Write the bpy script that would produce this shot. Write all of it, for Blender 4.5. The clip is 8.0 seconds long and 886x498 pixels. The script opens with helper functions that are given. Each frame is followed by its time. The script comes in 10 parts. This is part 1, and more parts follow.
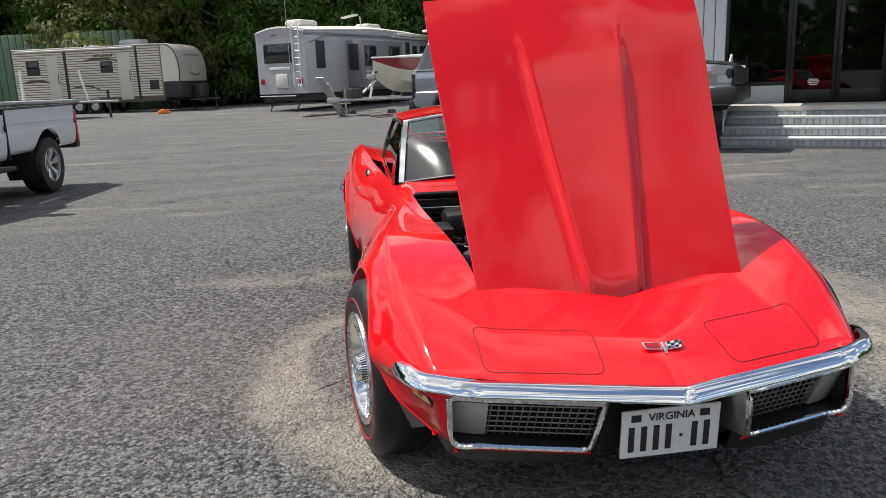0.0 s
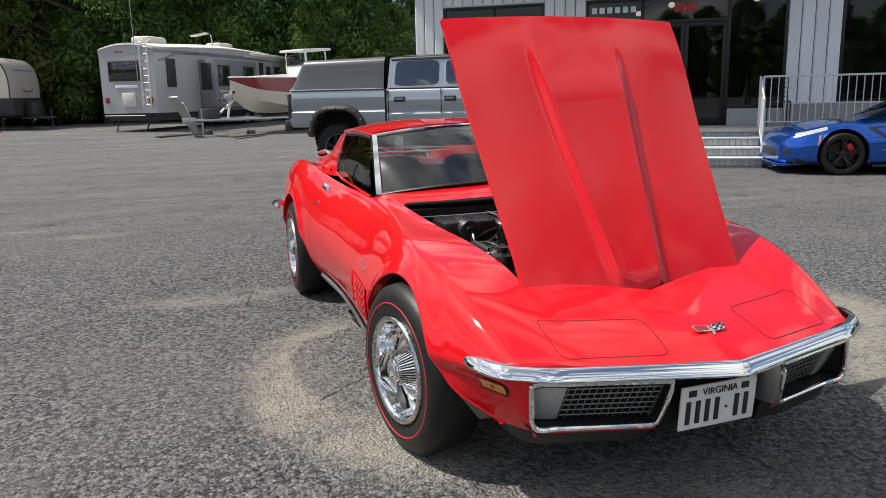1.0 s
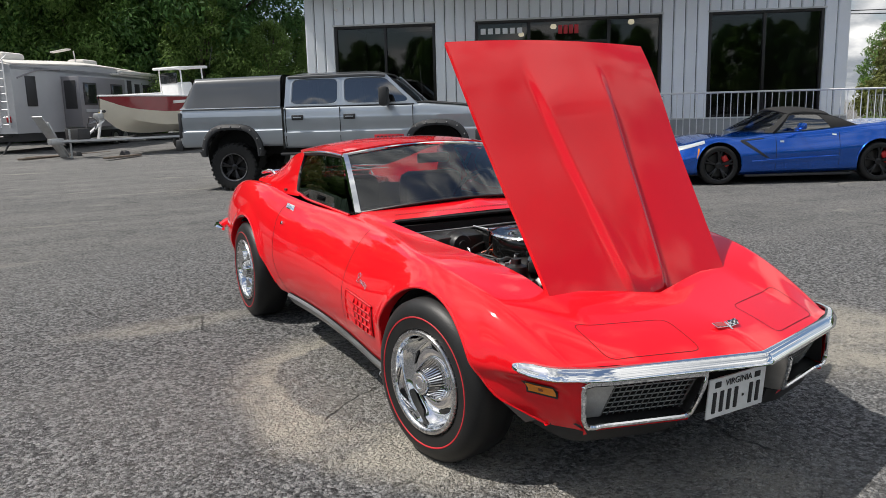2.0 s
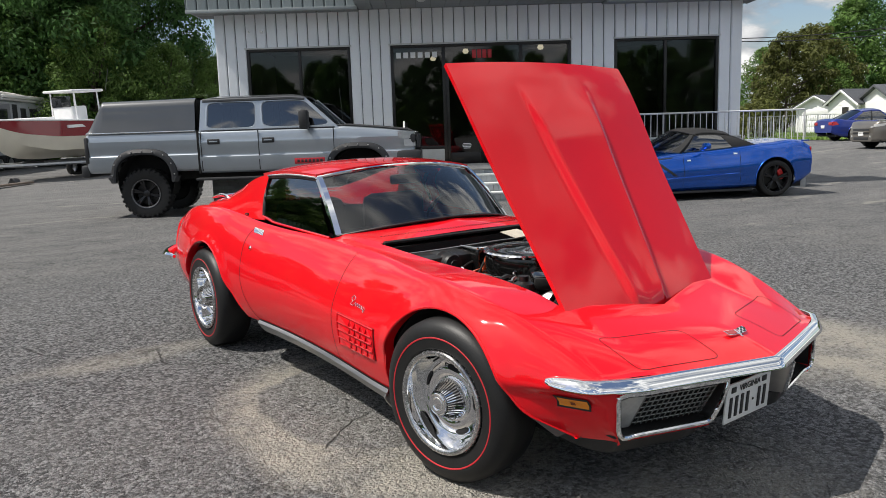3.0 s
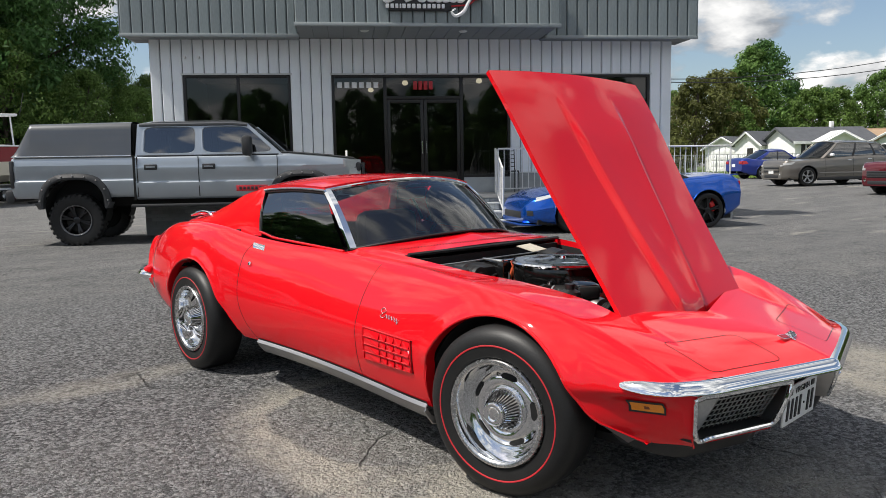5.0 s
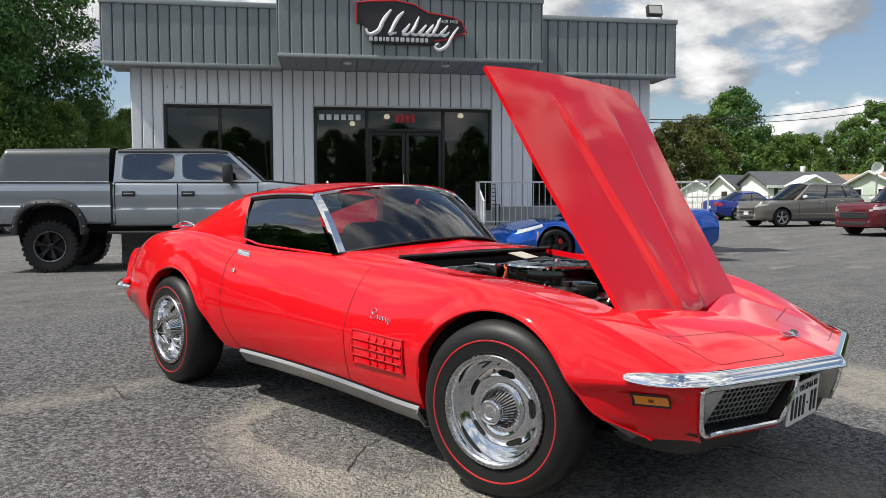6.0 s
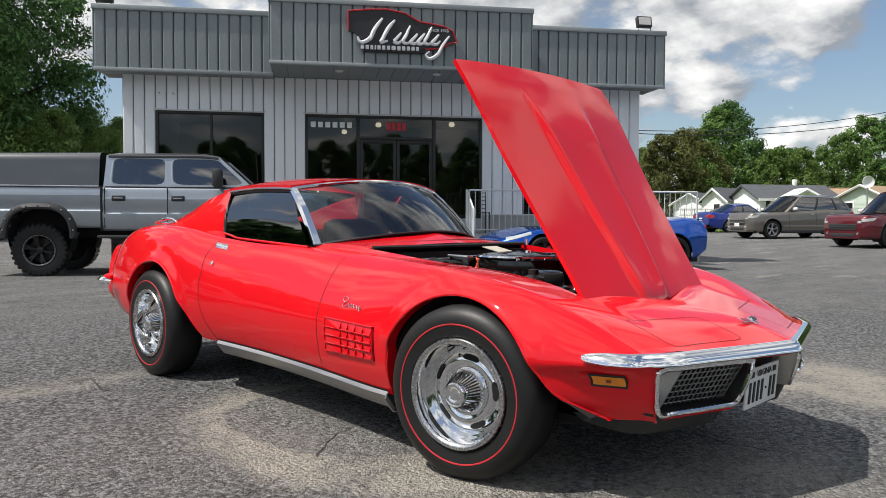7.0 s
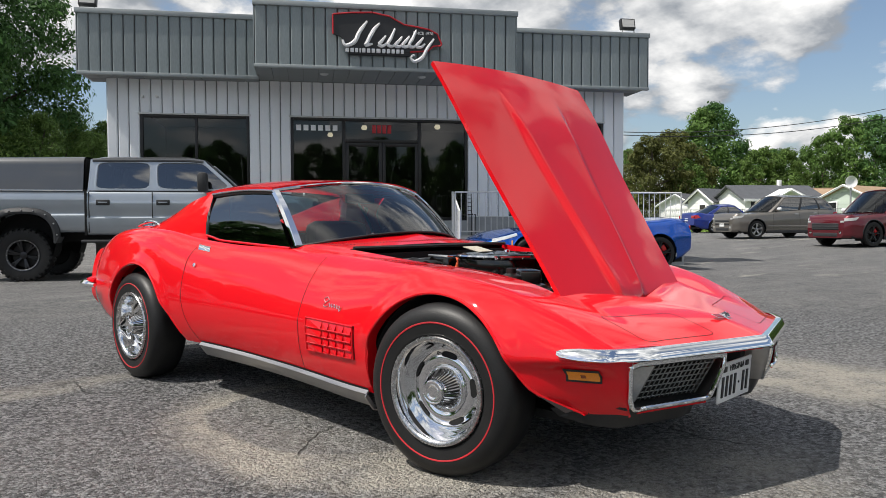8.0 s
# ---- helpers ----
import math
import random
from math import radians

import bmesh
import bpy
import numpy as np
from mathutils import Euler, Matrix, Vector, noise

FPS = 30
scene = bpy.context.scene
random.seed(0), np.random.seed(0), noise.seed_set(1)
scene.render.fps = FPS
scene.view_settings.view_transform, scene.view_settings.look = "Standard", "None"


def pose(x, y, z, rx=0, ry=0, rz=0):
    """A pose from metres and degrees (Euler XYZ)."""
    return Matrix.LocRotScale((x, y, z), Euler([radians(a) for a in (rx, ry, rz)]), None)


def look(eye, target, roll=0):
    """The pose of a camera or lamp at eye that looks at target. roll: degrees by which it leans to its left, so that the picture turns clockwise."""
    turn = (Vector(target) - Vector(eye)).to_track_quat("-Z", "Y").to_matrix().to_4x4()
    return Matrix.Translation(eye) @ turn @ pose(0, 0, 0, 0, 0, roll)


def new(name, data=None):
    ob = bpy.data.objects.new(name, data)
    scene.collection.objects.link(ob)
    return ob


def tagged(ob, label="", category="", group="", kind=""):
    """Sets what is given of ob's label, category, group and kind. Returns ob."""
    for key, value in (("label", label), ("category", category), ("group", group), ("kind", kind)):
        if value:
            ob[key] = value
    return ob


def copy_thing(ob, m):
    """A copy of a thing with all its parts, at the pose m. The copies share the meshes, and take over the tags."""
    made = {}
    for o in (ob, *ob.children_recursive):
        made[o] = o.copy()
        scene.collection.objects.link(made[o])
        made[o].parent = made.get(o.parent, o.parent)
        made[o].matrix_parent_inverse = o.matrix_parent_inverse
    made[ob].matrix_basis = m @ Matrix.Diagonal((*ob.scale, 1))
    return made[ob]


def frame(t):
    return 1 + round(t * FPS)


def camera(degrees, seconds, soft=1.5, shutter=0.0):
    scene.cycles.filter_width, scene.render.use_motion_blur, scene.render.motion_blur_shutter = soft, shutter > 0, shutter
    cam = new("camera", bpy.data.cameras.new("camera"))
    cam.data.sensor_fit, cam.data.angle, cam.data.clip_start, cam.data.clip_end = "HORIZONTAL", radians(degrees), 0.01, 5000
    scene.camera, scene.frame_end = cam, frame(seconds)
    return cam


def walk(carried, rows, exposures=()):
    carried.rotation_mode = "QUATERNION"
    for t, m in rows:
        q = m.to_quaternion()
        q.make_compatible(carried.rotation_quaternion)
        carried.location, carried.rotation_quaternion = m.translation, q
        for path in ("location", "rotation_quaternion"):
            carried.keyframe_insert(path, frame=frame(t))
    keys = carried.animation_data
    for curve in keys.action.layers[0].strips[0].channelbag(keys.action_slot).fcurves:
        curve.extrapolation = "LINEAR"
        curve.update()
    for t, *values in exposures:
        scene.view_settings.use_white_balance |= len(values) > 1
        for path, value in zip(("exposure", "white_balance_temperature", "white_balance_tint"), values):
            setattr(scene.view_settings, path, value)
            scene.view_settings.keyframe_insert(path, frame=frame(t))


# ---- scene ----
cam = camera(60.4, 8.0, soft=0.6)
PATH = [
    (0, (-0.851, -2.567, 1.296), (-0.615, -0.63, 0.858), -2.1),
    (0.5, (-1.17, -2.548, 1.276), (-0.728, -0.642, 0.86), -1.4),
    (1, (-1.52, -2.557, 1.277), (-0.891, -0.699, 0.885), -1.2),
    (1.5, (-1.814, -2.524, 1.288), (-1.027, -0.725, 0.912), -1.4),
    (2, (-2.05, -2.431, 1.298), (-1.116, -0.698, 0.942), -1.5),
    (3.5, (-2.561, -2.11, 1.298), (-1.332, -0.558, 1.016), -2.0),
    (4, (-2.707, -2.02, 1.272), (-1.434, -0.501, 1.004), -2.0),
    (4.5, (-2.745, -1.939, 1.251), (-1.442, -0.444, 0.992), -1.6),
    (6, (-2.762, -1.764, 1.015), (-1.377, -0.325, 0.904), -0.2),
    (6.5, (-2.746, -1.83, 0.948), (-1.358, -0.393, 0.856), 0.1),
    (7, (-2.734, -1.878, 0.926), (-1.338, -0.448, 0.846), 0.2),
    (7.5, (-2.741, -1.913, 0.915), (-1.333, -0.494, 0.84), 0.1),
    (8, (-2.735, -1.932, 0.915), (-1.317, -0.524, 0.842), -0.2),
]
walk(cam, [(t, look(eye, target, roll)) for t, eye, target, roll in PATH], exposures=[(0.0, 0.07), (1.0, 0.03), (2.0, 0.0), (8.0, 0.02)])

# ---- light ----
SUN_FROM = Vector((-0.277, 0.135, 0.48)).normalized()
world = bpy.data.worlds.new("world")
scene.world = world
world.use_nodes = True
wn, wl = world.node_tree.nodes, world.node_tree.links
wn.clear()
sky = wn.new("ShaderNodeTexSky")
sky.sky_type = "NISHITA"
sky.sun_disc = False
sky.sun_elevation = math.asin(SUN_FROM.z)
sky.sun_rotation = math.atan2(SUN_FROM.x, SUN_FROM.y) % (2 * math.pi)
sky.air_density, sky.dust_density, sky.ozone_density = 1.0, 1.2, 1.2
wc = wn.new("ShaderNodeTexCoord")


def sky_math(op, a, b=0.0, c=None):
    n = wn.new("ShaderNodeMath")
    n.operation = op
    for k, v in enumerate((a, b, c)):
        if isinstance(v, (int, float)):
            n.inputs[k].default_value = v
        elif v is not None:
            wl.new(v, n.inputs[k])
    return n.outputs[0]


def sky_noise(vec, scale, detail, rough):
    n = wn.new("ShaderNodeTexNoise")
    n.inputs["Scale"].default_value, n.inputs["Detail"].default_value, n.inputs["Roughness"].default_value = scale, detail, rough
    wl.new(vec, n.inputs["Vector"])
    return n.outputs["Fac"]


# a flat layer of broken cumulus, lit from the sun's side
axes = wn.new("ShaderNodeSeparateXYZ")
wl.new(wc.outputs["Generated"], axes.inputs[0])
low_z = sky_math("ADD", sky_math("MAXIMUM", axes.outputs["Z"], 0.0), 0.36)
flat = wn.new("ShaderNodeCombineXYZ")
wl.new(sky_math("DIVIDE", axes.outputs["X"], low_z), flat.inputs[0])
wl.new(sky_math("DIVIDE", axes.outputs["Y"], low_z), flat.inputs[1])
flat.inputs[2].default_value = 3.7
shift = wn.new("ShaderNodeVectorMath")
shift.operation = "ADD"
shift.inputs[1].default_value = (SUN_FROM.x * 0.16, SUN_FROM.y * 0.16, 0.03)
wl.new(flat.outputs[0], shift.inputs[0])
CLOUD_SIZE = 3.1
dense = sky_noise(flat.outputs[0], CLOUD_SIZE, 9.0, 0.55)
sunward = sky_noise(shift.outputs[0], CLOUD_SIZE, 5.0, 0.5)
cr = wn.new("ShaderNodeValToRGB")
cr.color_ramp.elements[0].position, cr.color_ramp.elements[1].position = 0.452, 0.535
wl.new(dense, cr.inputs["Fac"])
lit = sky_math("ADD", sky_math("MULTIPLY", sky_math("SUBTRACT", dense, sunward), 4.0), 0.50)
cr2 = wn.new("ShaderNodeValToRGB")
cr2.color_ramp.elements[0].position, cr2.color_ramp.elements[1].position = 0.1, 0.95
cr2.color_ramp.elements[0].color, cr2.color_ramp.elements[1].color = (2.9, 3.15, 3.5, 1), (9.8, 9.7, 9.5, 1)
wl.new(lit, cr2.inputs["Fac"])
wmix = wn.new("ShaderNodeMix")
wmix.data_type = "RGBA"
bg = wn.new("ShaderNodeBackground")
bg.inputs["Strength"].default_value = 0.116
wo = wn.new("ShaderNodeOutputWorld")
wl.new(cr.outputs["Color"], wmix.inputs["Factor"])
wl.new(sky.outputs["Color"], wmix.inputs["A"])
wl.new(cr2.outputs["Color"], wmix.inputs["B"])
wl.new(wmix.outputs["Result"], bg.inputs["Color"])
wl.new(bg.outputs["Background"], wo.inputs["Surface"])
sun_data = bpy.data.lights.new("sun", "SUN")
sun_data.energy, sun_data.angle, sun_data.color = 5.0, radians(0.53), (1.0, 0.95, 0.88)
sun = new("sun", sun_data)
sun.matrix_world = look(SUN_FROM * 60, (0, 0, 0))


# ---- materials ----
def mat(name, color, rough=0.5, metal=0.0, var=0.12, scale=6.0, fine=90.0, bump=0.0, coat=0.0, spec=0.5, alpha_glass=0.0, stretch=(1, 1, 1), emit=0.0, rvar=0.0, island=0.0, rand=0.0):
    """A plain surface with large and fine variation of colour, optional relief, lacquer and per-piece variation."""
    m = bpy.data.materials.new(name)
    m.use_nodes = True
    nt = m.node_tree
    b = nt.nodes["Principled BSDF"]
    b.inputs["Roughness"].default_value = rough
    b.inputs["Metallic"].default_value = metal
    b.inputs["Specular IOR Level"].default_value = spec
    b.inputs["Coat Weight"].default_value = coat
    b.inputs["Coat Roughness"].default_value = 0.03
    b.inputs["Base Color"].default_value = (*color, 1)
    if alpha_glass:
        b.inputs["Transmission Weight"].default_value = alpha_glass
        b.inputs["IOR"].default_value = 1.45
    if emit:
        b.inputs["Emission Color"].default_value = (*color, 1)
        b.inputs["Emission Strength"].default_value = emit
    tc = nt.nodes.new("ShaderNodeTexCoord")
    mp = nt.nodes.new("ShaderNodeMapping")
    mp.inputs["Scale"].default_value = stretch
    nt.links.new(tc.outputs["Object"], mp.inputs["Vector"])
    if var:
        n1 = nt.nodes.new("ShaderNodeTexNoise")
        n1.inputs["Scale"].default_value, n1.inputs["Detail"].default_value = scale, 5.0
        n2 = nt.nodes.new("ShaderNodeTexNoise")
        n2.inputs["Scale"].default_value, n2.inputs["Detail"].default_value = fine, 3.0
        nt.links.new(mp.outputs["Vector"], n1.inputs["Vector"])
        nt.links.new(mp.outputs["Vector"], n2.inputs["Vector"])
        ad = nt.nodes.new("ShaderNodeMath")
        ad.operation = "MULTIPLY_ADD"
        ad.inputs[1].default_value = 0.6
        nt.links.new(n1.outputs["Fac"], ad.inputs[0])
        sc = nt.nodes.new("ShaderNodeMath")
        sc.operation = "MULTIPLY"
        sc.inputs[1].default_value = 0.4
        nt.links.new(n2.outputs["Fac"], sc.inputs[0])
        nt.links.new(sc.outputs[0], ad.inputs[2])
        rm = nt.nodes.new("ShaderNodeMapRange")
        rm.inputs["From Min"].default_value, rm.inputs["From Max"].default_value = 0.3, 0.7
        rm.inputs["To Min"].default_value, rm.inputs["To Max"].default_value = 1 - var, 1 + var
        nt.links.new(ad.outputs[0], rm.inputs["Value"])
        value = rm.outputs["Result"]
        if island or rand:
            src = nt.nodes.new("ShaderNodeNewGeometry").outputs["Random Per Island"] if island else nt.nodes.new("ShaderNodeObjectInfo").outputs["Random"]
            r2 = nt.nodes.new("ShaderNodeMapRange")
            r2.inputs["To Min"].default_value, r2.inputs["To Max"].default_value = 1 - max(island, rand), 1 + max(island, rand)
            nt.links.new(src, r2.inputs["Value"])
            mu = nt.nodes.new("ShaderNodeMath")
            mu.operation = "MULTIPLY"
            nt.links.new(value, mu.inputs[0])
            nt.links.new(r2.outputs["Result"], mu.inputs[1])
            value = mu.outputs[0]
        vs = nt.nodes.new("ShaderNodeVectorMath")
        vs.operation = "SCALE"
        vs.inputs[0].default_value = color
        nt.links.new(value, vs.inputs["Scale"])
        nt.links.new(vs.outputs[0], b.inputs["Base Color"])
        if rvar:
            rr = nt.nodes.new("ShaderNodeMapRange")
            rr.inputs["From Min"].default_value, rr.inputs["From Max"].default_value = 0.3, 0.7
            rr.inputs["To Min"].default_value, rr.inputs["To Max"].default_value = max(rough - rvar, 0.02), rough + rvar
            nt.links.new(n1.outputs["Fac"], rr.inputs["Value"])
            nt.links.new(rr.outputs["Result"], b.inputs["Roughness"])
        if bump:
            bp = nt.nodes.new("ShaderNodeBump")
            bp.inputs["Strength"].default_value, bp.inputs["Distance"].default_value = 0.6, bump
            nt.links.new(n2.outputs["Fac"], bp.inputs["Height"])
            nt.links.new(bp.outputs["Normal"], b.inputs["Normal"])
    return m


def glass(name, tint, rough=0.02, clear=0.5, ior=1.52):
    """Window glass: a sharp coat over a see-through, tinted sheet."""
    m = bpy.data.materials.new(name)
    m.use_nodes = True
    nt = m.node_tree
    nt.nodes.clear()
    out = nt.nodes.new("ShaderNodeOutputMaterial")
    tr = nt.nodes.new("ShaderNodeBsdfTransparent")
    tr.inputs["Color"].default_value = (*[c * clear for c in tint], 1)
    gl = nt.nodes.new("ShaderNodeBsdfGlossy")
    gl.inputs["Color"].default_value, gl.inputs["Roughness"].default_value = (1, 1, 1, 1), rough
    fr = nt.nodes.new("ShaderNodeFresnel")
    fr.inputs["IOR"].default_value = ior
    mx = nt.nodes.new("ShaderNodeMixShader")
    nt.links.new(fr.outputs[0], mx.inputs[0])
    nt.links.new(tr.outputs[0], mx.inputs[1])
    nt.links.new(gl.outputs[0], mx.inputs[2])
    nt.links.new(mx.outputs[0], out.inputs["Surface"])
    return m


RED = mat("red_paint", (0.72, 0.005, 0.012), 0.5, 0.0, 0.04, 3, 300, coat=1.0, spec=0.04)
RED.node_tree.nodes["Principled BSDF"].inputs["Coat IOR"].default_value = 1.5
GRILLE = mat("grille_silver", (0.30, 0.30, 0.29), 0.35, 0.7, 0.15, 30, 200)
SATIN = mat("satin_wheel_silver", (0.85, 0.855, 0.86), 0.06, 1.0, 0.08, 12, 160, rvar=0.05)
TRIM_RING = mat("pitted_trim_ring", (0.60, 0.60, 0.60), 0.24, 1.0, 0.25, 60, 260, bump=0.0006, rvar=0.08)
SEAM = mat("seam_shadow", (0.03, 0.003, 0.004), 0.8, var=0.1)
CHROME = mat("chrome", (0.88, 0.89, 0.9), 0.05, 1.0, 0.04, 20, 200, rvar=0.03)
BRUSHED = mat("brushed_aluminium", (0.48, 0.47, 0.46), 0.38, 1.0, 0.12, 4, 120, stretch=(8, 0.4, 8), rvar=0.06)
TYRE = mat("tyre_rubber", (0.014, 0.014, 0.014), 0.46, var=0.25, scale=14, fine=160, bump=0.001, spec=0.35)
REDLINE = mat("red_line_rubber", (0.5, 0.02, 0.03), 0.6, var=0.1)
BLACK = mat("black_plastic", (0.018, 0.018, 0.018), 0.45, var=0.25, scale=15, fine=120, bump=0.0005)
MATTE = mat("matt_black", (0.01, 0.01, 0.01), 0.85, var=0.25, scale=8)
GLOSS_BLACK = mat("gloss_black_enamel", (0.006, 0.006, 0.006), 0.16, 0.0, 0.2, 20, 120, coat=0.4)
GREASY = mat("engine_black", (0.013, 0.0125, 0.012), 0.42, 0.1, 0.35, 18, 90, bump=0.002, rvar=0.12)
ORANGE = mat("engine_orange", (0.55, 0.09, 0.03), 0.45, var=0.3, scale=20, fine=120, bump=0.001)
AMBER = mat("amber_lens", (0.85, 0.27, 0.015), 0.12, var=0.08, scale=60, fine=300, coat=0.5)
CLEAR_LENS = mat("clear_lens", (0.42, 0.42, 0.41), 0.12, var=0.12, scale=90, fine=300, coat=0.6, bump=0.001)
BROWN_LENS = mat("brown_reflector", (0.25, 0.06, 0.01), 0.25, var=0.1, coat=0.5)
RED_LENS = mat("red_lens", (0.35, 0.01, 0.015), 0.15, var=0.1, coat=0.5)
CAR_GLASS = glass("car_glass", (0.52, 0.62, 0.6), clear=0.9)
SCREEN_GLASS = glass("windscreen_glass", (0.56, 0.68, 0.72), rough=0.06, clear=0.95, ior=1.85)
DARK_GLASS = glass("dark_glass", (0.14, 0.16, 0.16), clear=0.6, ior=2.4)
SHOP_GLASS = glass("shop_glass", (0.4, 0.42, 0.42), clear=0.7, ior=1.58)
SEAT = mat("black_vinyl", (0.02, 0.02, 0.021), 0.5, var=0.2, scale=12, fine=200, bump=0.001)
WHITE = mat("white_paint", (0.78, 0.79, 0.8), 0.3, var=0.05, scale=4, fine=120, coat=0.4)
PLATE_WHITE = mat("plate_white", (0.86, 0.87, 0.86), 0.4, var=0.06, scale=30)
INK = mat("black_ink", (0.02, 0.02, 0.022), 0.5, var=0.1)
SIGN_RED = mat("sign_red", (0.5, 0.02, 0.03), 0.4, var=0.08)
SIGN_WHITE = mat("sign_white", (0.8, 0.8, 0.8), 0.45, var=0.05)


# ---- building blocks ----
def mesh_of(name, bm, smooth=True, angle=None):
    me = bpy.data.meshes.new(name)
    bm.normal_update()
    bm.to_mesh(me)
    bm.free()
    if smooth:
        for p in me.polygons:
            p.use_smooth = True
        if angle:
            me.set_sharp_from_angle(angle=radians(angle))
    return me


def part(name, bm, material, parent=None, label="", smooth=True, angle=40):
    """One bmesh as one mesh object, under a thing or a part."""
    me = mesh_of(name, bm, smooth, angle)
    me.materials.append(material)
    ob = new(name, me)
    ob.parent = parent
    return tagged(ob, label)


def thing(name, label, category, m=None, group="", kind=""):
    ob = new(name)
    ob.empty_display_size = 0.2
    if m is not None:
        ob.matrix_world = m
    return tagged(ob, label, category, group, kind)


def box(bm, a, b, bevel=0.0, m=None, seg=2):
    """A box between two corners, bevelled, added to bm."""
    r = bmesh.ops.create_cube(bm, size=1.0)
    vs = r["verts"]
    c = [(p + q) / 2 for p, q in zip(a, b)]
    d = [abs(q - p) for p, q in zip(a, b)]
    for v in vs:
        v.co = Vector((v.co.x * d[0] + c[0], v.co.y * d[1] + c[1], v.co.z * d[2] + c[2]))
    if bevel:
        es = list({e for v in vs for e in v.link_edges})
        rb = bmesh.ops.bevel(bm, geom=es, offset=min(bevel, min(d) * 0.45), segments=seg, affect="EDGES", profile=0.5)
        vs = list({v for f in rb["faces"] for v in f.verts} | {v for v in vs if v.is_valid})
    if m is not None:
        bmesh.ops.transform(bm, matrix=m, verts=vs)
    return vs


def boxed(a, b, bevel=0.0, m=None):
    bm = bmesh.new()
    box(bm, a, b, bevel, m)
    return bm


def tube(bm, path, radius, sides=8, closed=False, caps=True):
    """A round bar along a path; radius may be a list."""
    pts = [Vector(p) for p in path]
    n = len(pts)
    rings = []
    up = Vector((0.31, 0.22, 0.93)).normalized()
    for i, p in enumerate(pts):
        d = (pts[(i + 1) % n] - pts[i - 1]) if closed else (pts[min(i + 1, n - 1)] - pts[max(i - 1, 0)])
        d.normalize()
        s = d.cross(up)
        if s.length < 0.05:
            s = d.cross(Vector((1, 0, 0)))
        s.normalize()
        t = s.cross(d)
        r = radius[i] if isinstance(radius, (list, tuple)) else radius
        rings.append([bm.verts.new(p + (s * math.cos(a) + t * math.sin(a)) * r) for a in (2 * math.pi * k / sides for k in range(sides))])
    for i in range(n if closed else n - 1):
        a, b = rings[i], rings[(i + 1) % n]
        for k in range(sides):
            bm.faces.new((a[k], b[k], b[(k + 1) % sides], a[(k + 1) % sides]))
    if caps and not closed:
        bm.faces.new(rings[0])
        bm.faces.new(rings[-1][::-1])
    return rings


def tubed(path, radius, sides=8, closed=False):
    bm = bmesh.new()
    tube(bm, path, radius, sides, closed)
    bmesh.ops.recalc_face_normals(bm, faces=bm.faces)
    return bm


def lathe(bm, profile, segs=48, axis="X", centre=(0, 0, 0), closed=False):
    """A profile of (along the axis, radius) turned round an axis."""
    rings = []
    for a, r in profile:
        ring = []
        for k in range(segs):
            t = 2 * math.pi * k / segs
            c, s = r * math.cos(t), r * math.sin(t)
            p = (a, c, s) if axis == "X" else ((c, a, s) if axis == "Y" else (c, s, a))
            ring.append(bm.verts.new((p[0] + centre[0], p[1] + centre[1], p[2] + centre[2])))
        rings.append(ring)
    for i in range(len(rings) if closed else len(rings) - 1):
        a, b = rings[i], rings[(i + 1) % len(rings)]
        for k in range(segs):
            bm.faces.new((a[k], b[k], b[(k + 1) % segs], a[(k + 1) % segs]))
    return rings


def lathed(profile, segs=48, axis="X", centre=(0, 0, 0), closed=False, caps=False):
    bm = bmesh.new()
    r = lathe(bm, profile, segs, axis, centre, closed)
    if caps:
        bm.faces.new(r[0])
        bm.faces.new(r[-1])
    bmesh.ops.recalc_face_normals(bm, faces=bm.faces)
    return bm


def sheet(rows, flip=False, thick=0.0):
    """A surface through a grid of points."""
    bm = bmesh.new()
    vs = [[bm.verts.new(p) for p in row] for row in rows]
    for i in range(len(vs) - 1):
        for j in range(len(vs[0]) - 1):
            q = (vs[i][j], vs[i + 1][j], vs[i + 1][j + 1], vs[i][j + 1])
            bm.faces.new(q[::-1] if flip else q)
    if thick:
        bm.normal_update()
        bmesh.ops.solidify(bm, geom=list(bm.faces), thickness=thick)
    return bm


def facing(bm, way):
    """Turns an open sheet so that it faces a way."""
    bm.normal_update()
    if sum(f.normal.dot(Vector(way)) * f.calc_area() for f in bm.faces) < 0:
        bmesh.ops.reverse_faces(bm, faces=bm.faces)
    return bm


def prism(outline, depth, m=None, bevel=0.0):
    """A flat outline (x, y) with a depth along z, placed by m."""
    bm = bmesh.new()
    vs = [bm.verts.new((x, y, 0)) for x, y in outline]
    f = bm.faces.new(vs)
    r = bmesh.ops.extrude_face_region(bm, geom=[f])
    bmesh.ops.translate(bm, vec=(0, 0, depth), verts=[v for v in r["geom"] if isinstance(v, bmesh.types.BMVert)])
    bmesh.ops.recalc_face_normals(bm, faces=bm.faces)
    if bevel:
        bmesh.ops.bevel(bm, geom=list(bm.edges), offset=bevel, segments=2, affect="EDGES", profile=0.5)
    if m is not None:
        bmesh.ops.transform(bm, matrix=m, verts=bm.verts)
    return bm


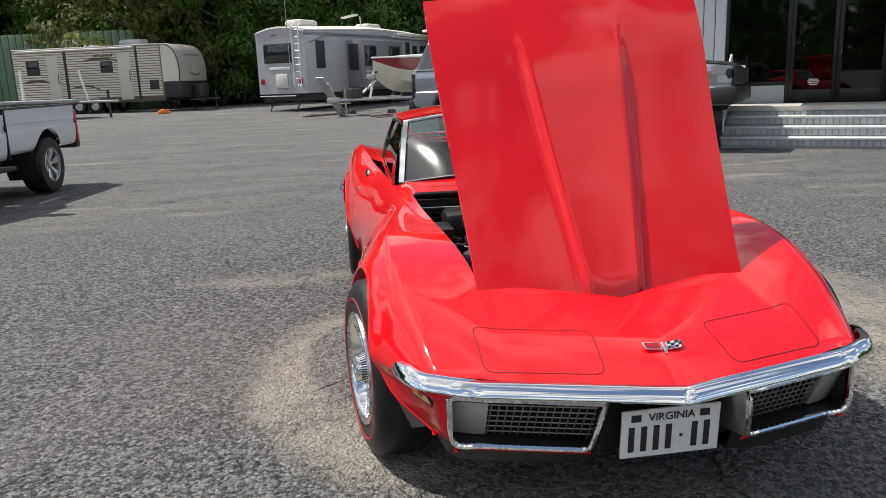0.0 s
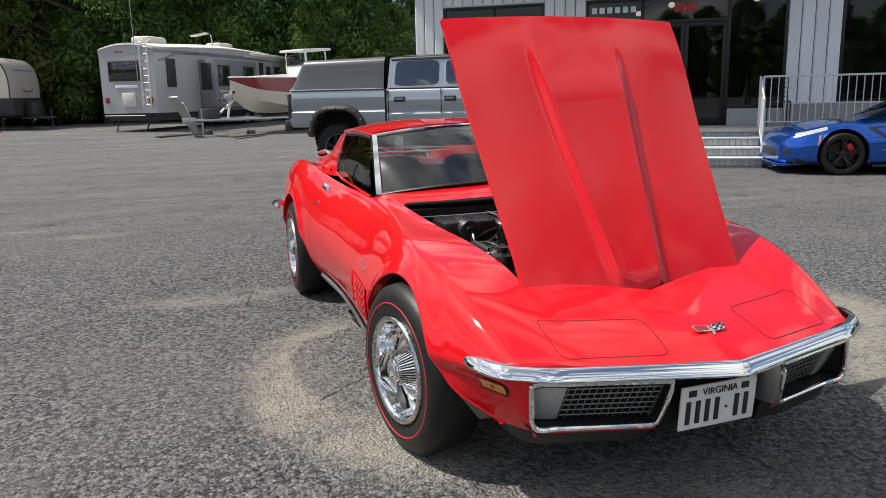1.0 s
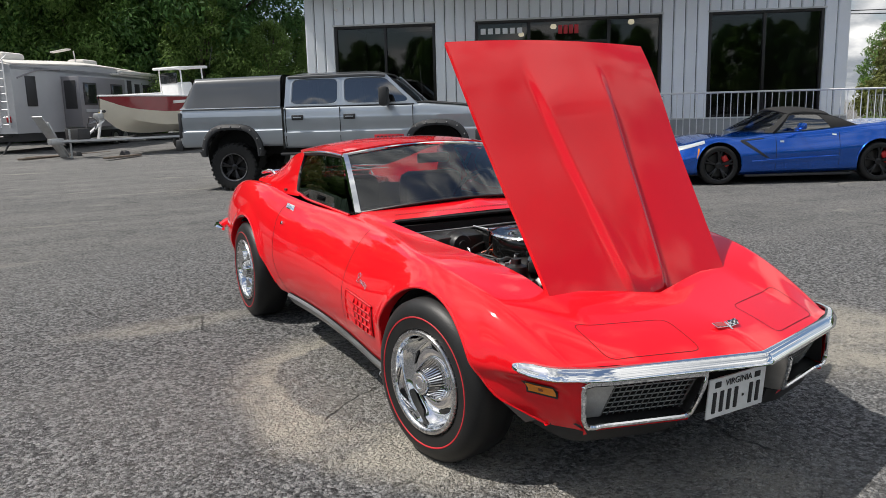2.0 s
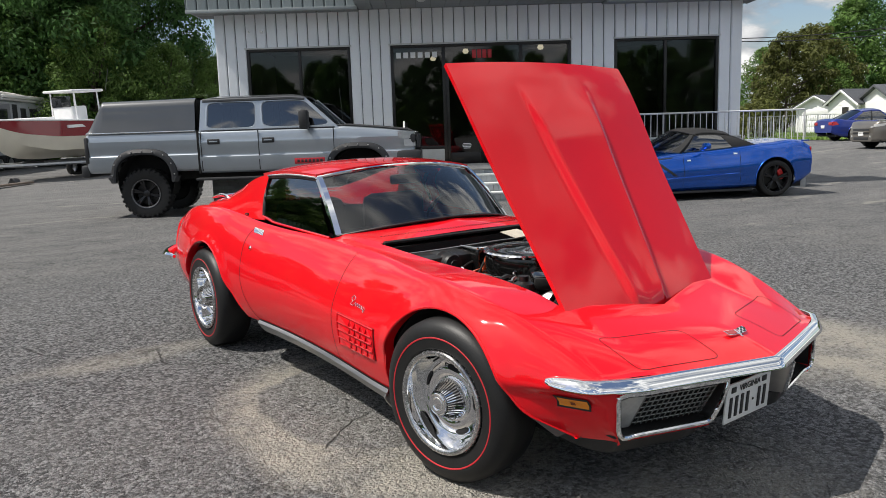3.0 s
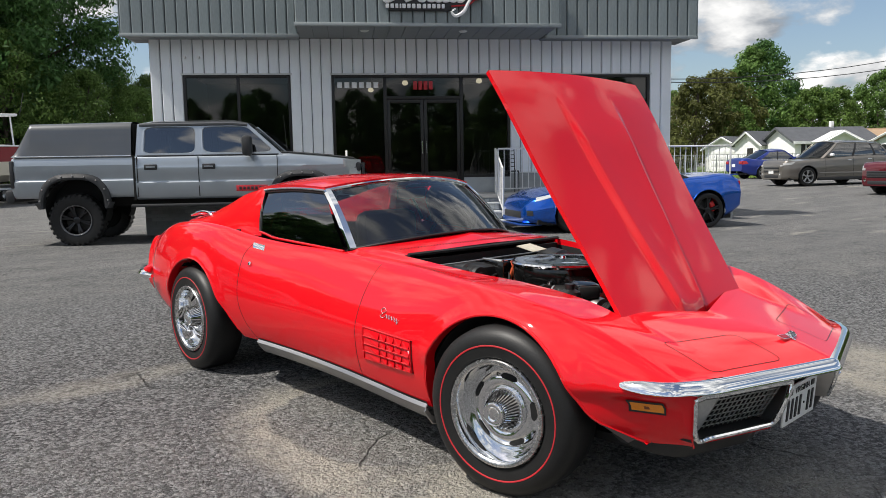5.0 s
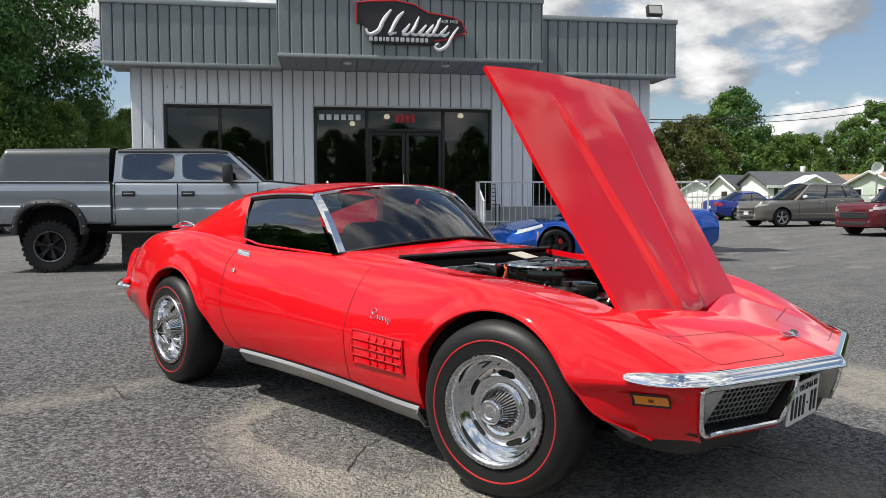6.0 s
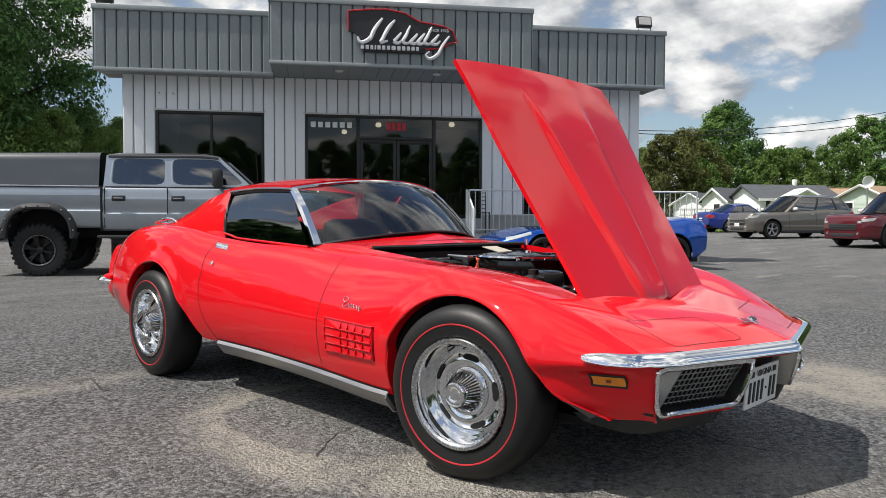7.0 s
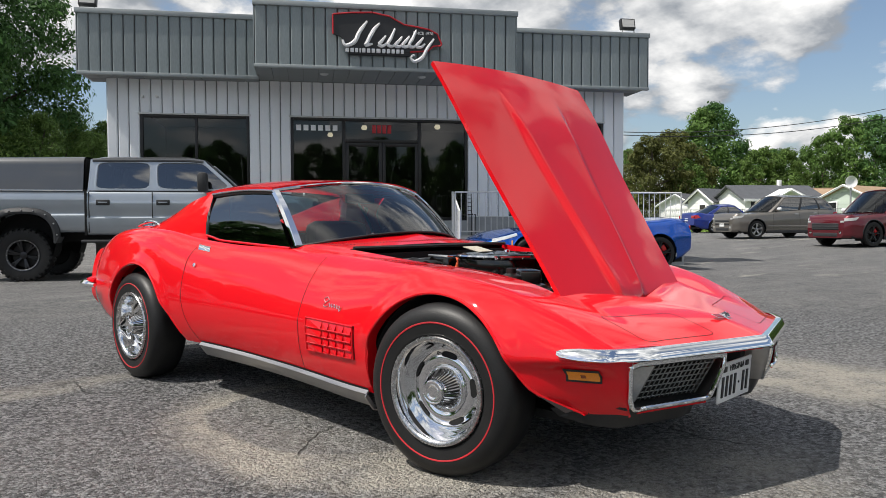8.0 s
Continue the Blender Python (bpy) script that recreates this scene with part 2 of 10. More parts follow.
def curve(*keys):
    """A smooth function through (t, value) keys."""
    ts, vs = [k[0] for k in keys], [k[1] for k in keys]
    n = len(ts)
    sl = []
    for i in range(n):
        if 0 < i < n - 1:
            h0, h1 = ts[i] - ts[i - 1], ts[i + 1] - ts[i]
            d0, d1 = (vs[i] - vs[i - 1]) / h0, (vs[i + 1] - vs[i]) / h1
            sl.append((d0 * h1 + d1 * h0) / (h0 + h1))
        elif i == 0:
            sl.append((vs[1] - vs[0]) / (ts[1] - ts[0]))
        else:
            sl.append((vs[-1] - vs[-2]) / (ts[-1] - ts[-2]))

    def f(t):
        if t <= ts[0]:
            return vs[0]
        if t >= ts[-1]:
            return vs[-1]
        i = max(k for k in range(n - 1) if ts[k] <= t)
        h = ts[i + 1] - ts[i]
        s = (t - ts[i]) / h
        return (2 * s**3 - 3 * s**2 + 1) * vs[i] + (s**3 - 2 * s**2 + s) * h * sl[i] + (3 * s**2 - 2 * s**3) * vs[i + 1] + (s**3 - s**2) * h * sl[i + 1]
    return f


def spline(points, n):
    """n points along a smooth line through the given ones, even in each span's share of the length."""
    pts = [Vector(p) for p in points]
    acc = [0.0]
    for a, b in zip(pts, pts[1:]):
        acc.append(acc[-1] + max((b - a).length, 1e-5))
    fs = [curve(*[(t, p[k]) for t, p in zip(acc, pts)]) for k in range(len(pts[0]))]
    return [Vector([f(acc[-1] * i / (n - 1)) for f in fs]) for i in range(n)]


def line(*keys):
    """A straight-segment function through (t, value) keys."""
    return lambda t: float(np.interp(t, [k[0] for k in keys], [k[1] for k in keys]))


def even(a, b, n):
    return [a + (b - a) * i / n for i in range(n + 1)]


def smooth01(a, b, t):
    t = min(max((t - a) / (b - a), 0.0), 1.0)
    return t * t * (3 - 2 * t)


def ground_z(x, y):
    """The lot dips a hand's width towards the shop and rises beyond it."""
    d = math.hypot(x, y - 1.0)
    return -0.07 * smooth01(4.5, 10, d) + 0.32 * smooth01(14, 36, d)


# ---- ground ----
def ground_material():
    m = bpy.data.materials.new("worn_asphalt")
    m.use_nodes = True
    nt = m.node_tree
    b = nt.nodes["Principled BSDF"]
    tc = nt.nodes.new("ShaderNodeTexCoord")

    def node(kind, **inputs):
        n = nt.nodes.new(kind)
        for k, v in inputs.items():
            n.inputs[k].default_value = v
        return n

    def noise_at(scale, detail=5.0, rough=0.55, vec=None):
        n = node("ShaderNodeTexNoise", Scale=scale, Detail=detail, Roughness=rough)
        nt.links.new(vec or tc.outputs["Object"], n.inputs["Vector"])
        return n

    def ramp(src, lo, hi, to_lo=0.0, to_hi=1.0):
        n = nt.nodes.new("ShaderNodeMapRange")
        n.interpolation_type = "SMOOTHSTEP"
        n.inputs["From Min"].default_value, n.inputs["From Max"].default_value = lo, hi
        n.inputs["To Min"].default_value, n.inputs["To Max"].default_value = to_lo, to_hi
        nt.links.new(src, n.inputs["Value"])
        return n.outputs["Result"]

    def math_(op, a, c):
        n = nt.nodes.new("ShaderNodeMath")
        n.operation = op
        for i, v in enumerate((a, c)):
            if isinstance(v, (int, float)):
                n.inputs[i].default_value = v
            else:
                nt.links.new(v, n.inputs[i])
        return n.outputs[0]

    def mix(fac, a, c):
        n = nt.nodes.new("ShaderNodeMix")
        n.data_type = "RGBA"
        for key, v in (("Factor", fac), ("A", a), ("B", c)):
            if isinstance(v, tuple):
                n.inputs[key].default_value = (*v, 1)
            elif isinstance(v, float):
                n.inputs[key].default_value = v
            else:
                nt.links.new(v, n.inputs[key])
        return n.outputs["Result"]

    # bent coordinates for uneven borders
    warp = noise_at(1.3, 6.0)
    warp2 = nt.nodes.new("ShaderNodeVectorMath")
    warp2.operation = "MULTIPLY_ADD"
    warp2.inputs[1].default_value = (0.5, 0.5, 0.0)
    nt.links.new(warp.outputs["Color"], warp2.inputs[0])
    nt.links.new(tc.outputs["Object"], warp2.inputs[2])
    bent = warp2.outputs[0]

    stones = node("ShaderNodeTexVoronoi", Scale=62.0, Randomness=1.0)
    nt.links.new(tc.outputs["Object"], stones.inputs["Vector"])
    hsv = nt.nodes.new("ShaderNodeSeparateColor")
    nt.links.new(stones.outputs["Color"], hsv.inputs["Color"])
    grain = noise_at(240.0, 2.0)
    mid = noise_at(14.0, 6.0, 0.65)
    large = noise_at(0.55, 6.0, 0.6)
    gaps = node("ShaderNodeTexVoronoi", Scale=52.0, Randomness=1.0)
    gaps.feature = "DISTANCE_TO_EDGE"
    wob = noise_at(60.0, 3.0)
    wob2 = nt.nodes.new("ShaderNodeVectorMath")
    wob2.operation = "MULTIPLY_ADD"
    wob2.inputs[1].default_value = (0.016, 0.016, 0.016)
    nt.links.new(wob.outputs["Color"], wob2.inputs[0])
    nt.links.new(tc.outputs["Object"], wob2.inputs[2])
    nt.links.new(wob2.outputs[0], gaps.inputs["Vector"])
    clump = noise_at(9.0, 5.0, 0.7)
    base = mix(ramp(hsv.outputs["Red"], 0.1, 0.9), (0.115, 0.117, 0.121), (0.39, 0.39, 0.39))
    base = mix(ramp(hsv.outputs["Green"], 0.9, 1.0, 0.0, 0.5), base, (0.52, 0.51, 0.48))
    base = mix(ramp(mid.outputs["Fac"], 0.40, 0.72, 0.0, 0.22), base, (0.28, 0.276, 0.268))
    # gaps between stones and pits are darkened: the relief's shade put into the colour
    gap_line = math_("MULTIPLY", ramp(gaps.outputs["Distance"], 0.015, 0.13, 1.0, 0.0), ramp(clump.outputs["Fac"], 0.40, 0.60, 0.35, 1.0))
    base = mix(math_("MULTIPLY", gap_line, 0.6), base, (0.018, 0.018, 0.019))
    pits = noise_at(32.0, 5.0, 0.75)
    base = mix(ramp(pits.outputs["Fac"], 0.40, 0.50, 0.8, 0.0), base, (0.018, 0.018, 0.019))
    base = mix(ramp(large.outputs["Fac"], 0.46, 0.70, 0.0, 0.30), base, (0.30, 0.29, 0.275))
    dist = nt.nodes.new("ShaderNodeVectorMath")
    dist.operation = "LENGTH"
    nt.links.new(tc.outputs["Object"], dist.inputs[0])
    # the newer, darker and finer surfacing away from the worn corner
    newer = ramp(dist.outputs["Value"], 4.4, 6.5)
    streak_map = nt.nodes.new("ShaderNodeMapping")
    streak_map.inputs["Rotation"].default_value = (0, 0, 0.61)
    streak_map.inputs["Scale"].default_value = (0.35, 1.6, 1.0)
    nt.links.new(bent, streak_map.inputs["Vector"])
    streak = noise_at(0.8, 6.0, 0.6, streak_map.outputs["Vector"])
    far_col = mix(ramp(streak.outputs["Fac"], 0.38, 0.7), (0.125, 0.126, 0.128), (0.21, 0.207, 0.20))
    far_col = mix(ramp(hsv.outputs["Red"], 0.2, 1.0, 0.0, 0.75), far_col, (0.29, 0.286, 0.278))
    blot = noise_at(2.6, 7.0, 0.7)
    far_col = mix(ramp(blot.outputs["Fac"], 0.50, 0.66, 0.0, 0.5), far_col, (0.26, 0.25, 0.235))
    far_col = mix(ramp(blot.outputs["Fac"], 0.44, 0.34, 0.0, 0.55), far_col, (0.07, 0.07, 0.072))
    # the same painted pit shade on the newer surfacing
    far_col = mix(ramp(pits.outputs["Fac"], 0.38, 0.50, 0.8, 0.0), far_col, (0.03, 0.03, 0.03))
    pale = noise_at(0.9, 6.0, 0.65, streak_map.outputs["Vector"])
    far_col = mix(ramp(pale.outputs["Fac"], 0.58, 0.70, 0.0, 0.7), far_col, (0.38, 0.36, 0.315))
    base = mix(newer, base, far_col)

    # sand washed into the worn hollow: a bent ring with a mended patch inside it
    def disc(cx, cy, sx, sy, lo, hi):
        mp = nt.nodes.new("ShaderNodeMapping")
        mp.vector_type = "TEXTURE"
        mp.inputs["Location"].default_value = (cx + 0.25, cy + 0.25, 0)
        mp.inputs["Scale"].default_value = (sx, sy, 1)
        nt.links.new(bent, mp.inputs["Vector"])
        ln = nt.nodes.new("ShaderNodeVectorMath")
        ln.operation = "LENGTH"
        nt.links.new(mp.outputs["Vector"], ln.inputs[0])
        return ramp(ln.outputs["Value"], lo, hi, 1.0, 0.0)

    outer = disc(-0.68, 0.75, 0.70, 1.15, 0.74, 1.05)
    inner = disc(-0.60, 0.98, 0.52, 0.62, 0.95, 1.02)
    sand = math_("SUBTRACT", outer, math_("MULTIPLY", inner, 0.72))
    sand = math_("MAXIMUM", sand, disc(1.9, 0.1, 0.75, 2.2, 0.5, 1.0))
    sand = math_("MAXIMUM", sand, math_("MULTIPLY", disc(-1.3, 2.6, 0.9, 0.22, 0.3, 1.0), 0.5))
    sand = math_("MAXIMUM", sand, math_("MULTIPLY", disc(-0.4, -0.75, 1.1, 0.5, 0.4, 1.0), 0.7))
    sand = math_("MULTIPLY", sand, ramp(pits.outputs["Fac"], 0.36, 0.50, 0.5, 1.0))
    sand_grain = mix(ramp(grain.outputs["Fac"], 0.35, 0.65), (0.44, 0.405, 0.34), (0.64, 0.595, 0.51))
    base = mix(math_("MULTIPLY", math_("MULTIPLY", math_("MAXIMUM", sand, 0.0), 0.86), ramp(blot.outputs["Fac"], 0.38, 0.56, 0.45, 1.0)), base, sand_grain)
    # cracks
    cr_map = nt.nodes.new("ShaderNodeMapping")
    cr_map.inputs["Scale"].default_value = (1.0, 1.5, 1.0)
    nt.links.new(bent, cr_map.inputs["Vector"])
    cracks = node("ShaderNodeTexVoronoi", Scale=0.36)
    cracks.feature = "DISTANCE_TO_EDGE"
    nt.links.new(cr_map.outputs["Vector"], cracks.inputs["Vector"])
    line = ramp(cracks.outputs["Distance"], 0.0008, 0.0036, 1.0, 0.0)
    broken = noise_at(1.1, 4.0)
    line = math_("MULTIPLY", line, ramp(broken.outputs["Fac"], 0.49, 0.60))
    base = mix(math_("MULTIPLY", line, 0.6), base, (0.02, 0.02, 0.02))
    nt.links.new(base, b.inputs["Base Color"])
    b.inputs["Roughness"].default_value = 0.82
    b.inputs["Specular IOR Level"].default_value = 0.35
    stone_h = ramp(stones.outputs["Distance"], 0.0, 0.8, 1.0, 0.0)
    h = math_("MULTIPLY", stone_h, math_("SUBTRACT", 1.0, math_("MULTIPLY", newer, 0.55)))
    h = math_("ADD", h, math_("MULTIPLY", mid.outputs["Fac"], 1.2))
    h = math_("ADD", h, math_("MULTIPLY", pits.outputs["Fac"], 2.4))
    h = math_("SUBTRACT", h, math_("MULTIPLY", gap_line, math_("SUBTRACT", 0.9, math_("MULTIPLY", newer, 0.6))))
    h = math_("SUBTRACT", h, math_("MULTIPLY", line, 2.0))
    bp = node("ShaderNodeBump", Strength=1.0, Distance=0.016)
    nt.links.new(h, bp.inputs["Height"])
    nt.links.new(bp.outputs["Normal"], b.inputs["Normal"])
    return m


ASPHALT = ground_material()
GRASS_SOIL = mat("lawn_soil", (0.09, 0.13, 0.03), 0.9, var=0.4, scale=0.5, fine=9, bump=0.01)


def build_ground():
    """One sheet from under the cars to the horizon, finer near the middle."""
    bm = bmesh.new()
    rings, segs = [0.0], 96
    r = 0.6
    while r < 900:
        rings.append(r)
        r *= 1.14
    prev = None
    centre = bm.verts.new((0, 1.0, ground_z(0, 1.0)))
    for r in rings[1:]:
        ring = []
        for k in range(segs):
            a = 2 * math.pi * k / segs
            x, y = r * math.cos(a), 1.0 + r * math.sin(a)
            ring.append(bm.verts.new((x, y, ground_z(x, y))))
        for k in range(segs):
            if prev:
                bm.faces.new((prev[k], ring[k], ring[(k + 1) % segs], prev[(k + 1) % segs]))
            else:
                bm.faces.new((centre, ring[k], ring[(k + 1) % segs]))
        prev = ring
    return tagged(part("ground", bm, ASPHALT), "worn grey asphalt lot with exposed stones, sand and cracks", "ground", kind="structure")


build_ground()

# ---- shop building ----
# a runs along the front from the first window's edge, k outwards from the wall
BU, BN, BP = Vector((0.8202, -0.572, 0)), Vector((-0.572, -0.8202, 0)), Vector((4.087, 13.658, 0))
SHOP = Matrix(((BU.x, BN.x * -1, 0, BP.x), (BU.y, BN.y * -1, 0, BP.y), (0, 0, 1, 0), (0, 0, 0, 1)))  # local x = a, local y = -k, z up


def on_front(a, k, z=0.0):
    return BP + BU * a + BN * k + Vector((0, 0, z))


SIDING = mat("white_metal_siding", (0.80, 0.83, 0.86), 0.42, 0.0, 0.06, 2, 60, coat=0.2, rand=0.04)
SIDING_GAP = mat("siding_joint", (0.12, 0.13, 0.14), 0.6, var=0.1)
FASCIA = mat("grey_green_metal", (0.215, 0.25, 0.255), 0.42, 0.0, 0.2, 2, 60, stretch=(1, 1, 0.2), rand=0.08)
FASCIA_TRIM = mat("fascia_trim", (0.28, 0.31, 0.315), 0.4, 0.0, 0.06, 3, 60)
SOFFIT = mat("soffit_metal", (0.17, 0.19, 0.195), 0.5, 0.0, 0.08, 3)
FRAME_BLACK = mat("bronze_frame", (0.018, 0.017, 0.016), 0.35, 0.3, 0.12, 6)
BRICK = mat("grey_painted_brick", (0.38, 0.40, 0.405), 0.75, 0.0, 0.14, 6, 70, bump=0.003, rand=0.14)
MORTAR = mat("mortar", (0.33, 0.345, 0.35), 0.9, 0.0, 0.12, 8, 90, bump=0.002)
CONCRETE = mat("pale_concrete", (0.50, 0.48, 0.44), 0.8, 0.0, 0.12, 3, 80, bump=0.002)
NOSING = mat("white_step_nosing", (0.60, 0.62, 0.61), 0.7, 0.0, 0.14, 5, 60, bump=0.001)
RAIL_WHITE = mat("white_iron", (0.66, 0.66, 0.64), 0.45, 0.0, 0.12, 10, 100)
# one dark colour for the whole room: its dimness is put into the colour
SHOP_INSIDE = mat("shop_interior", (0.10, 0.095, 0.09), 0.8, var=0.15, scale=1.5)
LAMP_WARM = mat("lamp_glow", (1.0, 0.86, 0.6), 0.4, var=0, emit=1.6)

WALL_L, WALL_R, WALL_TOP, PORCH = -0.65, 10.63, 3.90, 0.60
WINDOWS = [(0.0, 2.19, 1.02, 3.15), (3.06, 6.92, PORCH, 3.15), (7.87, 10.12, 1.02, 3.15)]


def build_shop():
    shop = thing("shop_building", "single storey shop with white metal siding and grey fascia", "building", SHOP)
    # wall backing with real openings
    spans = [(WALL_L, 0.0)] + [(WINDOWS[i][1], WINDOWS[i + 1][0]) for i in range(2)] + [(WINDOWS[2][1], WALL_R)]
    wall = part("front_wall", boxed((WALL_L, 0.03, 3.15), (WALL_R, 0.25, WALL_TOP)), SIDING_GAP, shop, smooth=False)
    for a, b in spans:
        part("pier", boxed((a, 0.03, -0.3), (b, 0.25, 3.15)), SIDING_GAP, shop, smooth=False)
    for a, b, z0, z1 in WINDOWS:
        if z0 > PORCH:
            part("apron", boxed((a, 0.03, -0.3), (b, 0.25, z0)), SIDING_GAP, shop, smooth=False)
    part("side_wall", boxed((WALL_L, 0.25, -0.3), (WALL_L + 0.25, 9.0, WALL_TOP + 0.3)), SIDING, shop, smooth=False)
    part("side_wall", boxed((WALL_R - 0.25, 0.25, -0.3), (WALL_R, 9.0, WALL_TOP + 0.3)), SIDING, shop, smooth=False)
    part("back_wall", boxed((WALL_L, 9.0, -0.3), (WALL_R, 9.25, WALL_TOP + 0.3)), SIDING, shop, smooth=False)
    part("roof", boxed((WALL_L, 0.25, WALL_TOP + 0.3), (WALL_R, 9.25, WALL_TOP + 0.5)), FASCIA_TRIM, shop, smooth=False)
    # siding panels, each with raised flanks
    step = 0.222
    cache = {}

    def panel_mesh(h, w, material):
        key = (round(h, 3), round(w, 3), material.name)
        if key not in cache:
            bm = bmesh.new()
            prof = [(0.006, 0.03), (0.012, 0.0), (0.03, -0.012), (w - 0.03, -0.012), (w - 0.012, 0.0), (w - 0.006, 0.03)]
            lo = [bm.verts.new((x, y, 0)) for x, y in prof]
            hi = [bm.verts.new((x, y, h)) for x, y in prof]
            for i in range(len(prof) - 1):
                bm.faces.new((lo[i], lo[i + 1], hi[i + 1], hi[i]))
            bm.faces.new(lo[::-1])
            me = mesh_of("panel", bm, smooth=False)
            me.materials.append(material)
            cache[key] = me
        return cache[key]

    def panel(a, w, z0, z1, material, parent, y=0.0):
        ob = new("panel", panel_mesh(z1 - z0, w, material))
        ob.parent = parent
        ob.location = (a, y, z0)

    def cover(a0, a1, z0, z1, material, parent, y=0.0):
        n = max(1, round((a1 - a0) / step))
        w = (a1 - a0) / n
        for i in range(n):
            panel(a0 + i * w, w, z0, z1, material, parent, y)

    for a, b in spans:
        cover(a, b, 1.02, WALL_TOP, SIDING, wall)
    for a, b, z0, z1 in WINDOWS:
        cover(a, b, z1 + 0.03, WALL_TOP, SIDING, wall)
    # brick skirt behind the porch
    for a, b in [(WALL_L, 3.06), (6.92, WALL_R)]:
        part("brick_skirt", boxed((a, -0.06, -0.3), (b, 0.029, 1.0)), MORTAR, shop, smooth=False)
    part("skirt_cap", boxed((WALL_L, -0.075, 1.0), (3.06, 0.0, 1.03), 0.004), NOSING, shop)
    part("skirt_cap", boxed((6.92, -0.075, 1.0), (WALL_R, 0.0, 1.03), 0.004), NOSING, shop)
    # fascia boxes: two wings and the deeper middle
    for name, a0, a1, k, z0, z1 in (("fascia", -1.03, 2.42, 0.60, 3.88, 5.08), ("fascia", 2.42, 7.58, 1.66, 3.92, 5.10), ("fascia", 7.58, 10.93, 0.60, 3.88, 5.05)):
        f = part(name, boxed((a0, -k + 0.035, z0 + 0.01), (a1, 0.6, z1 - 0.01)), SIDING_GAP, shop, smooth=False)
        cover(a0, a1, z0, z1, FASCIA, f, -k)
        part("cap", boxed((a0 - 0.03, -k - 0.05, z1 - 0.06), (a1 + 0.03, 0.62, z1 + 0.04), 0.008), FASCIA_TRIM, f)
        part("drip_edge", boxed((a0 - 0.015, -k - 0.03, z0 - 0.05), (a1 + 0.015, -k + 0.05, z0 + 0.015), 0.006), FASCIA_TRIM, f)
        if a0 < 0 or a1 > 10:
            x = a0 - 0.012 if a0 < 0 else a1 + 0.012
            part("end_panel", boxed((x - 0.01, -k + 0.01, z0), (x + 0.01, 0.6, z1 - 0.05), 0.004), FASCIA, f)
        if k > 1:
            for x in (a0 - 0.012, a1 + 0.012):
                part("end_panel", boxed((x - 0.01, -k + 0.01, z0), (x + 0.01, -0.6, z1 - 0.05), 0.004), FASCIA, f)
        n = round((a1 - a0) / 0.3)
        for i in range(n):
            w = (a1 - a0) / n
            part("soffit_panel", boxed((a0 + i * w + 0.006, -k + 0.05, z0 - 0.012), (a0 + (i + 1) * w - 0.006, 0.0, z0 + 0.01)), SOFFIT, f, smooth=False)
        if k > 1:
            for a in (3.75, 5.75):
                part("downlight", lathed([(z0 - 0.03, 0.001), (z0 - 0.035, 0.06), (z0 - 0.012, 0.09), (z0, 0.09)], 24, "Z", (a, -0.95, 0)), NOSING, f, "round white soffit downlight")
    return shop


shop = build_shop()


